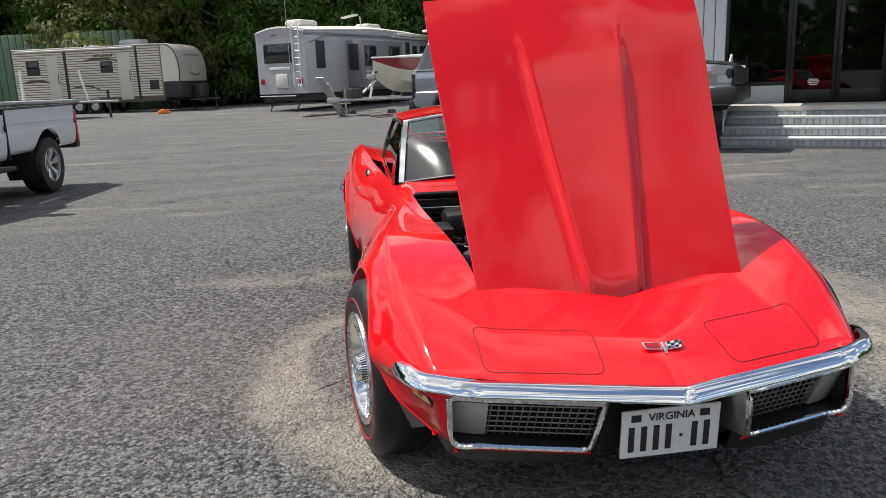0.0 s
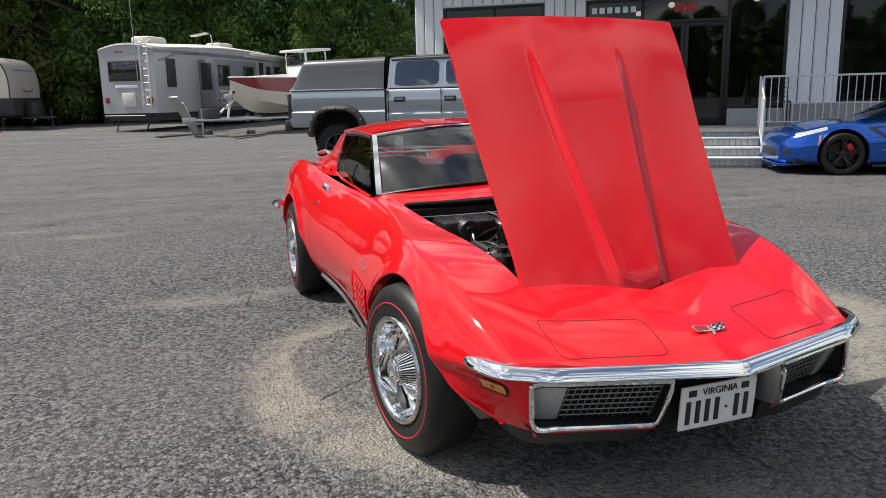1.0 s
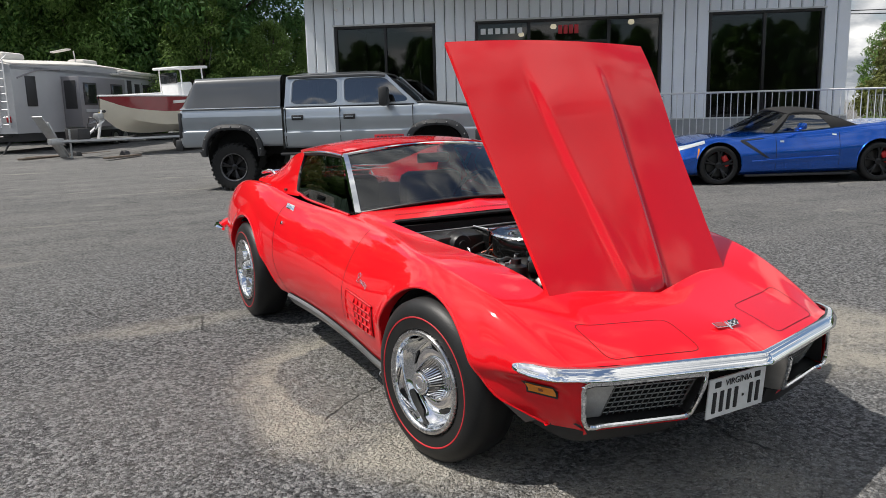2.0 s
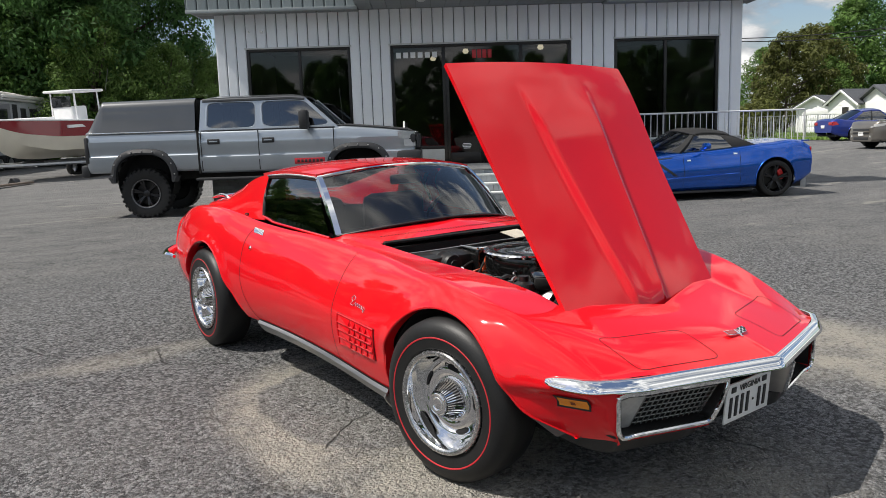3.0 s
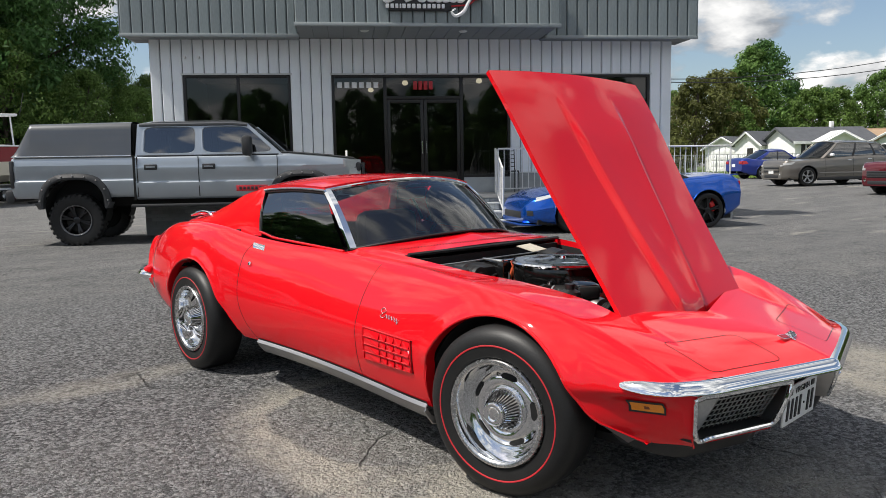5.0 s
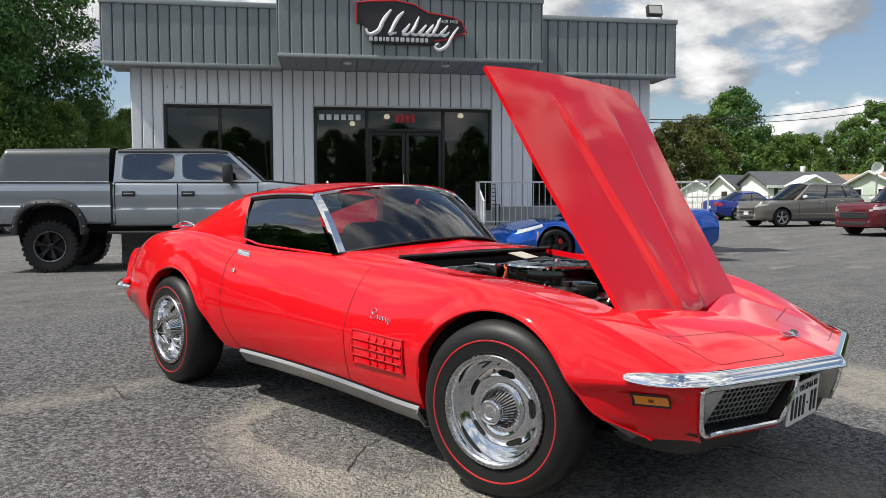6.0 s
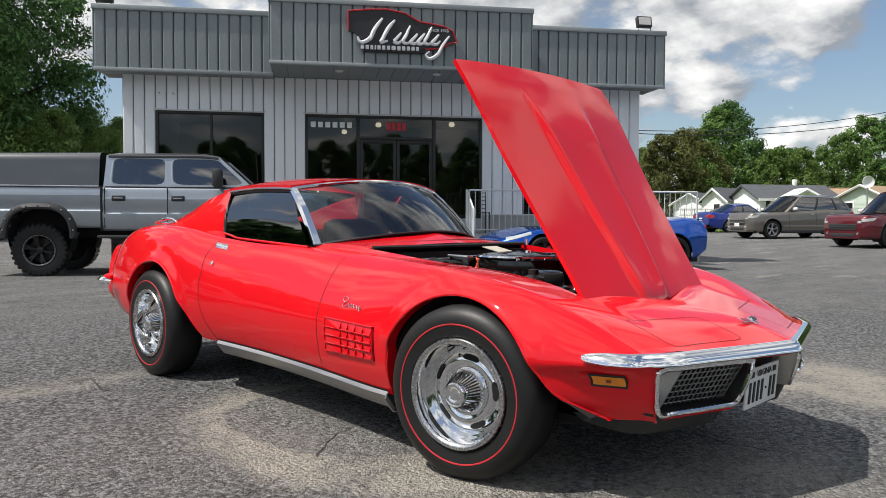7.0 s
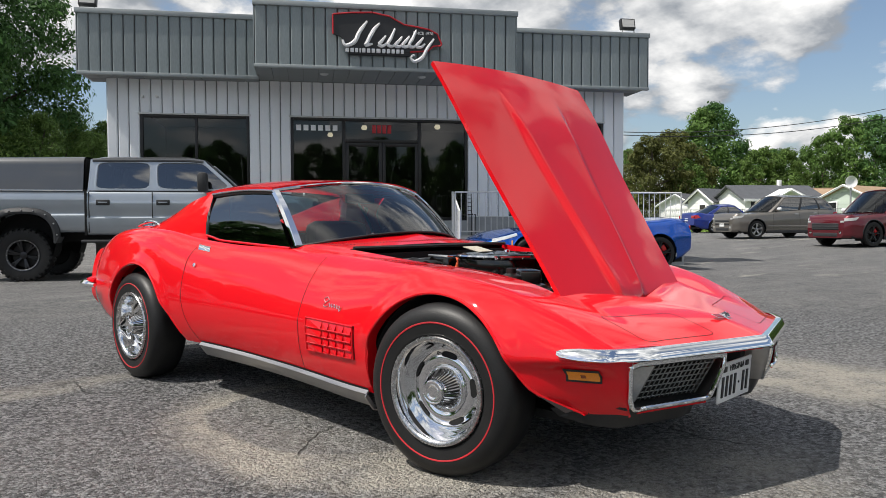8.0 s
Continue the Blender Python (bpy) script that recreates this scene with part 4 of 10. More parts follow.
def build_body():
    pieces = {k: bmesh.new() for k in ("front_body", "door_r", "door_l", "rear_body")}
    for sgn in (-1, 1):
        grid, inside, snapped = [], [], []
        for row in SECTIONS:
            grid.append([Vector((p.x * sgn, p.y, p.z)) for p in row])
            inside.append([j < N_SIDE and abs(p.x) > 0.55 and arch_r(p) < 0 for j, p in enumerate(row)])
        n, w = len(grid), N_ALL
        snap = [[False] * w for _ in range(n)]
        for i in range(n):
            for j in range(N_SIDE):
                if inside[i][j]:
                    near = [(i + a, j + b) for a, b in ((1, 0), (-1, 0), (0, 1), (0, -1), (1, 1), (-1, 1), (1, -1), (-1, -1)) if 0 <= i + a < n and 0 <= j + b < N_SIDE]
                    if any(not inside[a][b] for a, b in near):
                        snap[i][j] = True
        skin = BVHTree.FromPolygons([p for r in grid for p in r[:N_SIDE]], [(i * N_SIDE + j, (i + 1) * N_SIDE + j, (i + 1) * N_SIDE + j + 1, i * N_SIDE + j + 1) for i in range(n - 1) for j in range(N_SIDE - 1)])
        for i in range(n):
            for j in range(N_SIDE):
                if snap[i][j]:
                    p = grid[i][j]
                    c = min(ARCHES, key=lambda c: abs(p.y - c[0]))
                    out = Vector((0, p.y - c[0], p.z - c[1])) if p.z > c[3] else Vector((0, p.y - c[0], 0))
                    if out.length > 0.02:
                        out.normalize()
                        for _ in range(4):
                            q = p - out * arch_r(p)
                            p.y, p.z = q.y, q.z
                        hit = skin.ray_cast(Vector((sgn * 1.5, p.y, p.z)), Vector((-sgn, 0, 0)))[0]
                        if hit is not None:
                            p.x = hit.x
        verts = {}

        def vert(key, i, j):
            if (key, i, j) not in verts:
                verts[key, i, j] = pieces[key].verts.new(grid[i][j])
            return verts[key, i, j]

        for i in range(n - 1):
            s = STATIONS[i]
            for j in range(w - 1):
                if all(inside[a][b] for a, b in ((i, j), (i + 1, j), (i + 1, j + 1), (i, j + 1))):
                    continue
                top2, top1 = j >= N_EDGE - 1, N_SIDE - 1 <= j < N_EDGE - 1
                if top2 and -0.381 < s < 0.799:
                    continue
                if (top1 or top2) and 0.949 < s < 2.05:
                    continue
                c = (grid[i][j] + grid[i + 1][j + 1]) / 2
                if j < N_SIDE - 1 and 0.875 < c.y < 1.935:
                    key = "door_r" if sgn < 0 else "door_l"
                else:
                    key = "front_body" if c.y < 1.4 else "rear_body"
                q = [vert(key, i, j), vert(key, i + 1, j), vert(key, i + 1, j + 1), vert(key, i, j + 1)]
                if len({tuple(round(x, 5) for x in v.co) for v in q}) < 3:
                    continue
                try:
                    pieces[key].faces.new(q if sgn > 0 else q[::-1])
                except ValueError:
                    pass
        # the corner of the fascia, welded to the first section
        bm = pieces["front_body"]
        cols = []
        for w in even(0.0, 1.0, 6):
            col = []
            for j in range(N_SIDE):
                p = SECTIONS[0][j]
                if w > 0.999:
                    col.append(vert("front_body", 0, j))
                else:
                    q = front_pt(0.578 + (p.x - 0.578) * w, p.z)
                    col.append(bm.verts.new((q.x * sgn, q.y, q.z)))
            cols.append(col)
        for ca, cb in zip(cols, cols[1:]):
            for j in range(N_SIDE - 1):
                bm.faces.new((ca[j], cb[j], cb[j + 1], ca[j + 1]))
        # rolled lips at the arches and the hood opening
        for key, bm in pieces.items():
            bm.edges.ensure_lookup_table()
            lip = []
            for e in bm.edges:
                if e.is_boundary and all(v.co.x * sgn > 0.5 and abs(arch_r(v.co)) < 0.006 for v in e.verts):
                    lip.append(e)
            if lip:
                r = bmesh.ops.extrude_edge_only(bm, edges=lip)
                for v in r["geom"]:
                    if isinstance(v, bmesh.types.BMVert):
                        v.co.x -= sgn * 0.045
        bm = pieces["front_body"]
        for i in range(n - 1):
            if -0.381 < STATIONS[i] < 0.799 and ("front_body", i, N_EDGE - 1) in verts and ("front_body", i + 1, N_EDGE - 1) in verts:
                a, b = verts["front_body", i, N_EDGE - 1], verts["front_body", i + 1, N_EDGE - 1]
                c, d = bm.verts.new(b.co + Vector((0, 0, -0.035))), bm.verts.new(a.co + Vector((0, 0, -0.035)))
                bm.faces.new((a, b, c, d))
    for bm in pieces.values():
        bmesh.ops.remove_doubles(bm, verts=[v for v in bm.verts if abs(v.co.x) < 1e-4], dist=1e-4)
        bmesh.ops.recalc_face_normals(bm, faces=bm.faces)
        if sum(f.normal.dot(Vector((f.calc_center_median().x, 0, 0.5))) * f.calc_area() for f in bm.faces) < 0:
            bmesh.ops.reverse_faces(bm, faces=bm.faces)
    # a copy to lay trims on
    vs, fs = [], []
    for bm in pieces.values():
        bm.verts.index_update()
        off = len(vs)
        vs += [v.co.copy() for v in bm.verts]
        fs += [[v.index + off for v in f.verts] for f in bm.faces]
    tree = BVHTree.FromPolygons(vs, fs)
    out = {}
    for key, bm in pieces.items():
        name = "door" if key.startswith("door") else key
        out[key] = part(name, bm, RED, car, angle=60)
    return out, tree


BODY, TREE = build_body()


def on_side(y, z, sgn=-1, lift=0.0):
    hit, nrm, _, _ = TREE.ray_cast(Vector((sgn * 1.5, y, z)), Vector((-sgn, 0, 0)))
    if hit is None:
        return Vector((sgn * 0.82, y, z)), Vector((sgn, 0, 0))
    if nrm.x * sgn < 0:
        nrm = -nrm
    return hit + nrm * lift, nrm


def on_top(x, y, lift=0.0):
    hit, nrm, _, _ = TREE.ray_cast(Vector((x, y, 1.0)), Vector((0, 0, -1)))
    if hit is None:
        return Vector((x, y, 0.6)), Vector((0, 0, 1))
    if nrm.z < 0:
        nrm = -nrm
    return hit + nrm * lift, nrm


def seam(points, width, parent=car, material=SEAM, name="panel_gap"):
    """A flat dark line laid on the skin: points are (place, normal)."""
    bm = bmesh.new()
    rows = []
    for i, (p, nrm) in enumerate(points):
        d = points[min(i + 1, len(points) - 1)][0] - points[max(i - 1, 0)][0]
        s = d.cross(nrm)
        s.normalize()
        rows.append((bm.verts.new(p + s * width / 2), bm.verts.new(p - s * width / 2)))
    for (a, b), (c, d) in zip(rows, rows[1:]):
        bm.faces.new((a, b, d, c))
    return part(name, bm, material, parent)


for sgn in (-1, 1):
    dr = BODY["door_r" if sgn < 0 else "door_l"]
    seam([on_side(0.876, z, sgn, 0.0012) for z in [0.255 + 0.5 * i / 30 for i in range(31)]], 0.0036, dr)
    rear = spline([(1.80, 0.275), (1.86, 0.34), (1.925, 0.48), (1.94, 0.62), (1.94, 0.74), (1.91, 0.80)], 32)
    seam([on_side(p[0], p[1], sgn, 0.0012) for p in rear], 0.0036, dr)


for sgn in (-1, 1):
    for c in ARCHES:
        pts = []
        for a in even(-0.02, math.pi + 0.02, 60):
            y, z = arch_edge((c[0], c[1], c[2] + 0.004) + c[3:], a)
            hit, nrm, _, _ = TREE.ray_cast(Vector((sgn * 1.5, y, z)), Vector((-sgn, 0, 0)))
            if hit is not None and abs(hit.x) > 0.5:
                pts.append(hit - Vector((sgn * 0.003, 0, 0)))
        part("arch_lip", tubed(pts, 0.006, 8), RED, car)

def lean(x, z):
    """The grilles and lamps lie back towards their feet."""
    return front_pt(x, 0.44).y + 0.014 + 0.078 * (0.455 - z) / 0.14


# front fascia below the bumper, with two grille openings
row0 = SECTIONS[0][:N_SIDE]


def edge_x(z):
    for a, b in zip(row0, row0[1:]):
        if a.z <= z <= b.z:
            return a.x + (b.x - a.x) * (z - a.z) / max(b.z - a.z, 1e-6)
    return row0[0].x if z < row0[0].z else row0[-1].x


def fascia_patch(u0, u1, z0, z1, nu, nz):
    """Part of the fascia between shares u of the half width."""
    return [[front_pt(u * edge_x(max(z, row0[0].z)), z) for z in [z0 + (z1 - z0) * j / nz for j in range(nz + 1)]] for u in [u0 + (u1 - u0) * i / nu for i in range(nu + 1)]]


for sgn in (-1, 1):
    for rows in (fascia_patch(0.0, 0.93, 0.460, 0.507, 30, 6), fascia_patch(0.38, 0.93, 0.285, 0.308, 24, 3)):
        part("front_fascia", sheet([[Vector((p.x * sgn, p.y, p.z)) for p in r] for r in rows], flip=sgn < 0), RED, car)
    # dark box behind the opening
    rows = [[Vector((sgn * x, NOSE + nose_plan(x) + 0.12, z)) for z in (0.28, 0.46)] for x in [0.17 + 0.44 * i / 12 for i in range(13)]]
    part("grille_back", sheet(rows), MATTE, car)
    fr = [(0.222, 0.318), (0.198, 0.456), (0.40, 0.458), (0.560, 0.458), (0.588, 0.448), (0.586, 0.345), (0.579, 0.322), (0.567, 0.311), (0.545, 0.306), (0.40, 0.305), (0.240, 0.306), (0.228, 0.310)]
    loop = []
    for (x0, z0), (x1, z1) in zip(fr, fr[1:] + fr[:1]):
        for k in range(6):
            f = k / 6
            loop.append(front_pt(x0 + (x1 - x0) * f, z0 + (z1 - z0) * f, 0.008))
    gs = part("grille_surround", tubed([(p.x * sgn, p.y, p.z) for p in loop], 0.0085, 8, True), CHROME, car, "chrome grille surround")
    # egg-crate grille of thin blades
    for i in range(15):
        x = 0.206 + i * 0.0205
        part("grille_bar", tubed([(sgn * (x + 0.006), lean(x, 0.316), 0.316), (sgn * x, lean(x, 0.455), 0.455)], 0.0021, 5), GRILLE, gs)
    for i in range(7):
        z = 0.326 + i * 0.0205
        part("grille_bar", tubed([(sgn * x, lean(x, z), z) for x in even(0.202, 0.500, 9)], 0.0021, 5), GRILLE, gs)
    lamp = [[Vector((x, lean(x, z) - 0.006, z)) for z in even(0.314, 0.452, 7)] for x in even(0.484, 0.578, 9)]
    part("grille_side", sheet([[Vector((sgn * 0.581, y, z)) for z in (0.311, 0.455)] for y in (front_pt(0.581, 0.4).y + 0.012, NOSE + nose_plan(0.581) + 0.125)], thick=0.003), BLACK, car)
    part("grille_floor", sheet([[Vector((sgn * x, front_pt(x, 0.307).y + 0.004, 0.307)), Vector((sgn * x, NOSE + nose_plan(x) + 0.125, 0.309))] for x in even(0.215, 0.585, 10)], thick=0.003), BLACK, car)
    part("turn_lamp", sheet([[Vector((p.x * sgn, p.y, p.z)) for p in r] for r in lamp], flip=sgn < 0, thick=0.02), CLEAR_LENS, car, "clear ribbed turn signal lens")
    # bright upright beside the plate
    up = [[front_pt(x, z, 0.006 * math.sin(math.pi * i / 6) - 0.085 * (1 - i / 6) ** 1.6) for z in even(0.304, 0.452, 7)] for i, x in enumerate(even(0.158, 0.196, 6))]
    for col in up:
        for p in col:
            p.x += 0.028 * (0.452 - p.z) / 0.148
    part("plate_upright", sheet([[Vector((p.x * sgn, p.y, p.z)) for p in r] for r in up], flip=sgn < 0, thick=0.006), BRUSHED, car, "silver upright beside the plate")


# chrome bumper blade
def build_bumper():
    half = [Vector((x, NOSE + nose_plan(x) - 0.010, 0.487)) for x in even(0, 0.60, 50)]
    wrap = spline([half[-1], Vector((0.655, half[-1].y + 0.038, 0.487)), Vector((half_w(-0.53) + 0.004, -0.53, 0.488)), Vector((half_w(-0.47) + 0.003, -0.475, 0.489))], 16)[1:]
    half = half + wrap
    prof = [(-0.016, 0.022), (0.002, 0.022), (0.008, 0.020), (0.024, -0.008), (0.025, -0.013), (0.020, -0.017), (0.004, -0.021), (-0.016, -0.021)]
    pts = [Vector((-p.x, p.y, p.z)) for p in half[:0:-1]] + half
    bm = bmesh.new()
    rows = []
    for i, p in enumerate(pts):
        d = pts[min(i + 1, len(pts) - 1)] - pts[max(i - 1, 0)]
        out = Vector((d.y, -d.x, 0)).normalized()
        e = min(i, len(pts) - 1 - i)
        k = 0.35 + 0.65 * min(1.0, (e / 5.0)) ** 0.5
        rows.append([bm.verts.new(p + out * o * (k if o > 0 else 1) + Vector((0, 0, z * k))) for o, z in prof])
    for a, b in zip(rows, rows[1:]):
        for k in range(len(prof) - 1):
            bm.faces.new((a[k], b[k], b[k + 1], a[k + 1]))
    bm.faces.new(rows[0])
    bm.faces.new(rows[-1])
    bmesh.ops.recalc_face_normals(bm, faces=bm.faces)
    part("front_bumper", bm, CHROME, car, "polished chrome front bumper", angle=50)
    # chin spoiler in two halves, carried round the corners
    for sgn in (-1, 1):
        line = [(x, NOSE + nose_plan(x) + 0.066 + 0.03 * (1 - smooth01(0.20, 0.30, x))) for x in even(0.205, 0.555, 18)]
        x1, y1 = line[-1]
        line += [(x1 + 0.024, y1 + 0.028), (x1 + 0.038, y1 + 0.066), (x1 + 0.046, y1 + 0.11), (x1 + 0.050, y1 + 0.16)]
        rows = [[Vector((sgn * x, y + dy, z + 0.02 * smooth01(n - 5, n, i))) for dy, z in ((-0.006, 0.296), (0.004, 0.268), (0.018, 0.236), (0.05, 0.232), (0.09, 0.255))] for n in (len(line),) for i, (x, y) in enumerate(line)]
        part("chin_spoiler", sheet(rows, thick=0.008), BLACK, car, "black chin spoiler")


build_bumper()
# added black tray, keeps sun from leaking through the bay onto the ground
part("sun_block_tray", sheet([[Vector((x, NOSE + nose_plan(x) + 0.16 + dy, z)) for dy, z in ((0.0, 0.300), (0.20, 0.285), (0.55, 0.26))] for x in even(-0.60, 0.60, 13)]), MATTE, car)

part("plate_recess", facing(sheet([[Vector((x, -0.690, z)) for z in (0.27, 0.46)] for x in even(-0.17, 0.17, 4)]), (0, -1, 0)), MATTE, car)
# licence plate: the number as plain bars
plate = part("licence_plate", boxed((-0.15, -0.004, -0.076), (0.15, 0.004, 0.076), 0.003, pose(0.008, -0.738, 0.336, 5, 0, 2) @ Matrix.Scale(0.95, 4)), PLATE_WHITE, car, "white embossed licence plate")
PM = pose(0.008, -0.7435, 0.336, 5, 0, 2) @ Matrix.Scale(0.95, 4)
for i in range(7):
    if i != 4:
        x = -0.132 + i * 0.0375 + (0.004 if i > 4 else 0)
        part("number_bar", boxed((x + 0.004, -0.002, -0.056), (x + 0.022, 0.002, 0.024), 0.004, PM), INK, plate)
    else:
        part("number_bar", boxed((x + 0.047, -0.002, -0.02), (x + 0.056, 0.002, -0.011), 0.002, PM), INK, plate)
txt = bpy.data.curves.new("state_name", "FONT")
txt.body, txt.size, txt.align_x, txt.extrude = "VIRGINIA", 0.034, "CENTER", 0.0008
tob = new("state_name", txt)
tob.parent = plate
tob.matrix_local = PM @ pose(0, -0.001, 0.040, 90, 0, 0)
txt.materials.append(INK)
for x in (-0.11, 0.098):
    part("date_mark", boxed((x - 0.012, -0.002, 0.040), (x + 0.018, 0.002, 0.062), 0.003, PM), INK, plate)

# headlamp doors and nose badge
for sgn in (-1, 1):
    def skin(x, y):
        return on_top(sgn * x, y, 0.0012)
    c = [(0.165, -0.572), (0.492, -0.478), (0.486, -0.668), (0.180, -0.757)]
    loop = []
    for i in range(len(c)):
        a, b = Vector(c[i]), Vector(c[(i + 1) % len(c)])
        e = min(0.035 / (b - a).length, 0.5)
        p0, p3 = a.lerp(b, e), a.lerp(b, 1 - e)
        loop += [p0.lerp(p3, k / 10) for k in range(11)]
        n = b.lerp(Vector(c[(i + 2) % len(c)]), min(0.035 / (Vector(c[(i + 2) % len(c)]) - b).length, 0.5))
        loop += [p3.lerp(b, k / 4).lerp(b.lerp(n, k / 4), k / 4) for k in (1, 2, 3)]
    loop.append(loop[0])
    seam([skin(p.x, p.y) for p in loop], 0.0022, car, SEAM, "headlamp_door_gap")
p, nrm = on_top(0.0, -0.70, 0.003)
BADGE = Matrix.Translation(p) @ Matrix.Rotation(radians(-4), 4, "X") @ Matrix.Rotation(radians(30), 4, "X") @ Matrix.Scale(1.02, 4)
badge = part("nose_badge", prism([(-0.004, -0.020), (0.004, -0.020), (0.0045, 0.020), (-0.0045, 0.020)], 0.004, BADGE, 0.001), CHROME, car, "small crossed-flag badge")
part("flag", prism([(0.004, -0.008), (0.048, -0.002), (0.055, 0.026), (0.010, 0.020)], 0.004, BADGE, 0.001), CHROME, badge)
for i in range(4):
    for j in range(3):
        if (i + j) % 2 == 0:
            x, y = 0.008 + 0.011 * i + 0.002 * j, -0.005 + 0.009 * j + 0.0013 * i
            part("check", prism([(x, y), (x + 0.010, y + 0.001), (x + 0.012, y + 0.0085), (x + 0.002, y + 0.0075)], 0.0055, BADGE), BLACK, badge, smooth=False)
part("flag", prism([(-0.050, 0.0), (-0.006, -0.006), (-0.010, 0.020), (-0.055, 0.026)], 0.004, BADGE, 0.001), CHROME, badge)
part("flag", prism([(-0.047, 0.003), (-0.010, -0.002), (-0.013, 0.017), (-0.051, 0.022)], 0.0055, BADGE), RED_LENS, badge, smooth=False)

# side trims
for sgn in (-1, 1):
    # louvred fender vent
    y0, y1, z0, z1 = 0.448, 0.815, 0.360, 0.500
    slope = 0.010

    def vent_at(f, g, lift):
        """f from the front end to the rear, g from the lower edge to the upper."""
        return on_side(y0 + (y1 - y0) * f, z0 + (z1 - z0) * g + slope * (f - 0.5) * (2 * g - 1) * 0.6, sgn, lift)[0]
    vent = part("fender_vent", facing(sheet([[vent_at(i / 10, j / 6, 0.0012) for j in range(7)] for i in range(11)]), (sgn, 0, 0)), RED, car, "red louvred fender vent")
    loop = [vent_at(f, 0, 0.002) for f in even(0, 1, 8)] + [vent_at(1, g, 0.002) for g in even(0, 1, 4)[1:]] + [vent_at(f, 1, 0.002) for f in even(1, 0, 8)[1:]] + [vent_at(0, g, 0.002) for g in even(1, 0, 4)[1:-1]]
    part("vent_gap", tubed(loop, 0.0013, 6, True), SEAM, vent)
    rim_loop = [vent_at(f, 0.02, 0.004) for f in even(0.02, 0.98, 8)] + [vent_at(0.98, g, 0.004) for g in even(0.02, 0.98, 4)[1:]] + [vent_at(f, 0.98, 0.004) for f in even(0.98, 0.02, 8)[1:]] + [vent_at(0.02, g, 0.004) for g in even(0.98, 0.02, 4)[1:-1]]
    part("vent_rim", tubed(rim_loop, 0.0042, 6, True), RED, vent)
    cuts = [0.03, 0.185, 0.335, 0.485, 0.63, 0.97]
    for row in range(4):
        g0, g1 = 0.03 + 0.94 * row / 4, 0.03 + 0.94 * (row + 1) / 4
        if row:
            part("vent_bar", tubed([vent_at(f, g0, 0.0075) for f in even(0.03, 0.97, 8)], [0.0042 - 0.0022 * k / 8 for k in range(9)], 6), RED, vent)
        for f0, f1 in zip(cuts, cuts[1:]):
            bm = bmesh.new()
            v = [bm.verts.new(c) for c in (vent_at(f1, g0, 0.004), vent_at(f0, g0, 0.012), vent_at(f0, g1, 0.0015), vent_at(f1, g1, 0.0025), vent_at(f0 + 0.012, g0, 0.001), vent_at(f0 + 0.012, g1, 0.001))]
            for f in ((0, 1, 3), (1, 2, 3)):
                bm.faces.new([v[k] for k in f])
            facing(bm, (sgn, 0, 0))
            part("vent_fin", bm, RED, vent, smooth=False)
    # chrome script
    word = spline([(0.685, 0.566), (0.705, 0.580), (0.685, 0.590), (0.668, 0.580), (0.690, 0.566), (0.700, 0.556), (0.675, 0.552), (0.655, 0.566), (0.648, 0.552), (0.638, 0.566), (0.630, 0.551), (0.618, 0.565), (0.610, 0.550), (0.598, 0.564), (0.588, 0.548), (0.578, 0.562), (0.570, 0.540), (0.558, 0.560)], 80)
    part("fender_script", tubed([on_side(p[0], p[1] + 0.004, sgn, 0.003)[0] for p in word], 0.0017, 6), CHROME, car, "chrome script badge")
    # amber marker in a dark bezel
    def corner(y, z, out):
        if TREE.ray_cast(Vector((sgn * 1.5, y, z)), Vector((-sgn, 0, 0)))[0] is not None:
            return on_side(y, z, sgn, out)[0]
        lo, hi = 0.3, 0.68
        for _ in range(24):
            x = 0.5 * (lo + hi)
            lo, hi = (x, hi) if NOSE + nose_plan(x) < y else (lo, x)
        return Vector((sgn * (x + 0.6 * out), y - 0.8 * out, z))
    part("marker_bezel", facing(sheet([[corner(y, z, 0.003) for z in (0.391, 0.413, 0.437)] for y in even(-0.585, -0.475, 8)]), (sgn, -1, 0)), BLACK, car)
    part("side_marker", facing(sheet([[corner(y, z, 0.008 if 0 < k < 2 else 0.005) for k, z in enumerate((0.398, 0.415, 0.430))] for y in even(-0.579, -0.483, 8)]), (sgn, -1, 0)), AMBER, car, "amber side marker lamp")
    part("lens_core", facing(sheet([[corner(y, z, 0.0095) for z in (0.407, 0.415, 0.423)] for y in even(-0.538, -0.522, 3)]), (sgn, -1, 0)), BROWN_LENS, car)
    # rocker moulding
    rows = []
    for i in range(41):
        y = 0.355 + (1.80 - 0.355) * i / 40
        p, _ = on_side(y, bottom_z(y) + 0.012, sgn)
        x = abs(p.x)
        zb = bottom_z(y)
        rows.append([Vector((sgn * (x + o), y, z)) for o, z in ((0.004, zb + 0.008), (0.012, zb - 0.004), (-0.002, zb - 0.025), (-0.028, zb - 0.058), (-0.06, zb - 0.066))])
    part("rocker_moulding", sheet(rows, flip=sgn < 0, thick=0.004), BRUSHED, car, "brushed aluminium rocker moulding")
    seam([on_side(0.35 + 1.45 * i / 30, bottom_z(0.35 + 1.45 * i / 30) + 0.012, sgn, 0.0025) for i in range(31)], 0.014, car, BLACK, "rocker_gap")
    # door pull and lock
    dd = BODY["door_r" if sgn < 0 else "door_l"]
    pull = [[on_side(1.80 + 0.10 * i / 4 + 0.02 * j / 3, 0.755 + 0.012 * i / 4 + 0.026 * j / 3, sgn, 0.002 + 0.003 * (0 < i < 4 and 0 < j < 3))[0] for j in range(4)] for i in range(5)]
    part("door_pull", facing(sheet(pull), (sgn, 0, 0.5)), CHROME, dd, "flush chrome door pull")
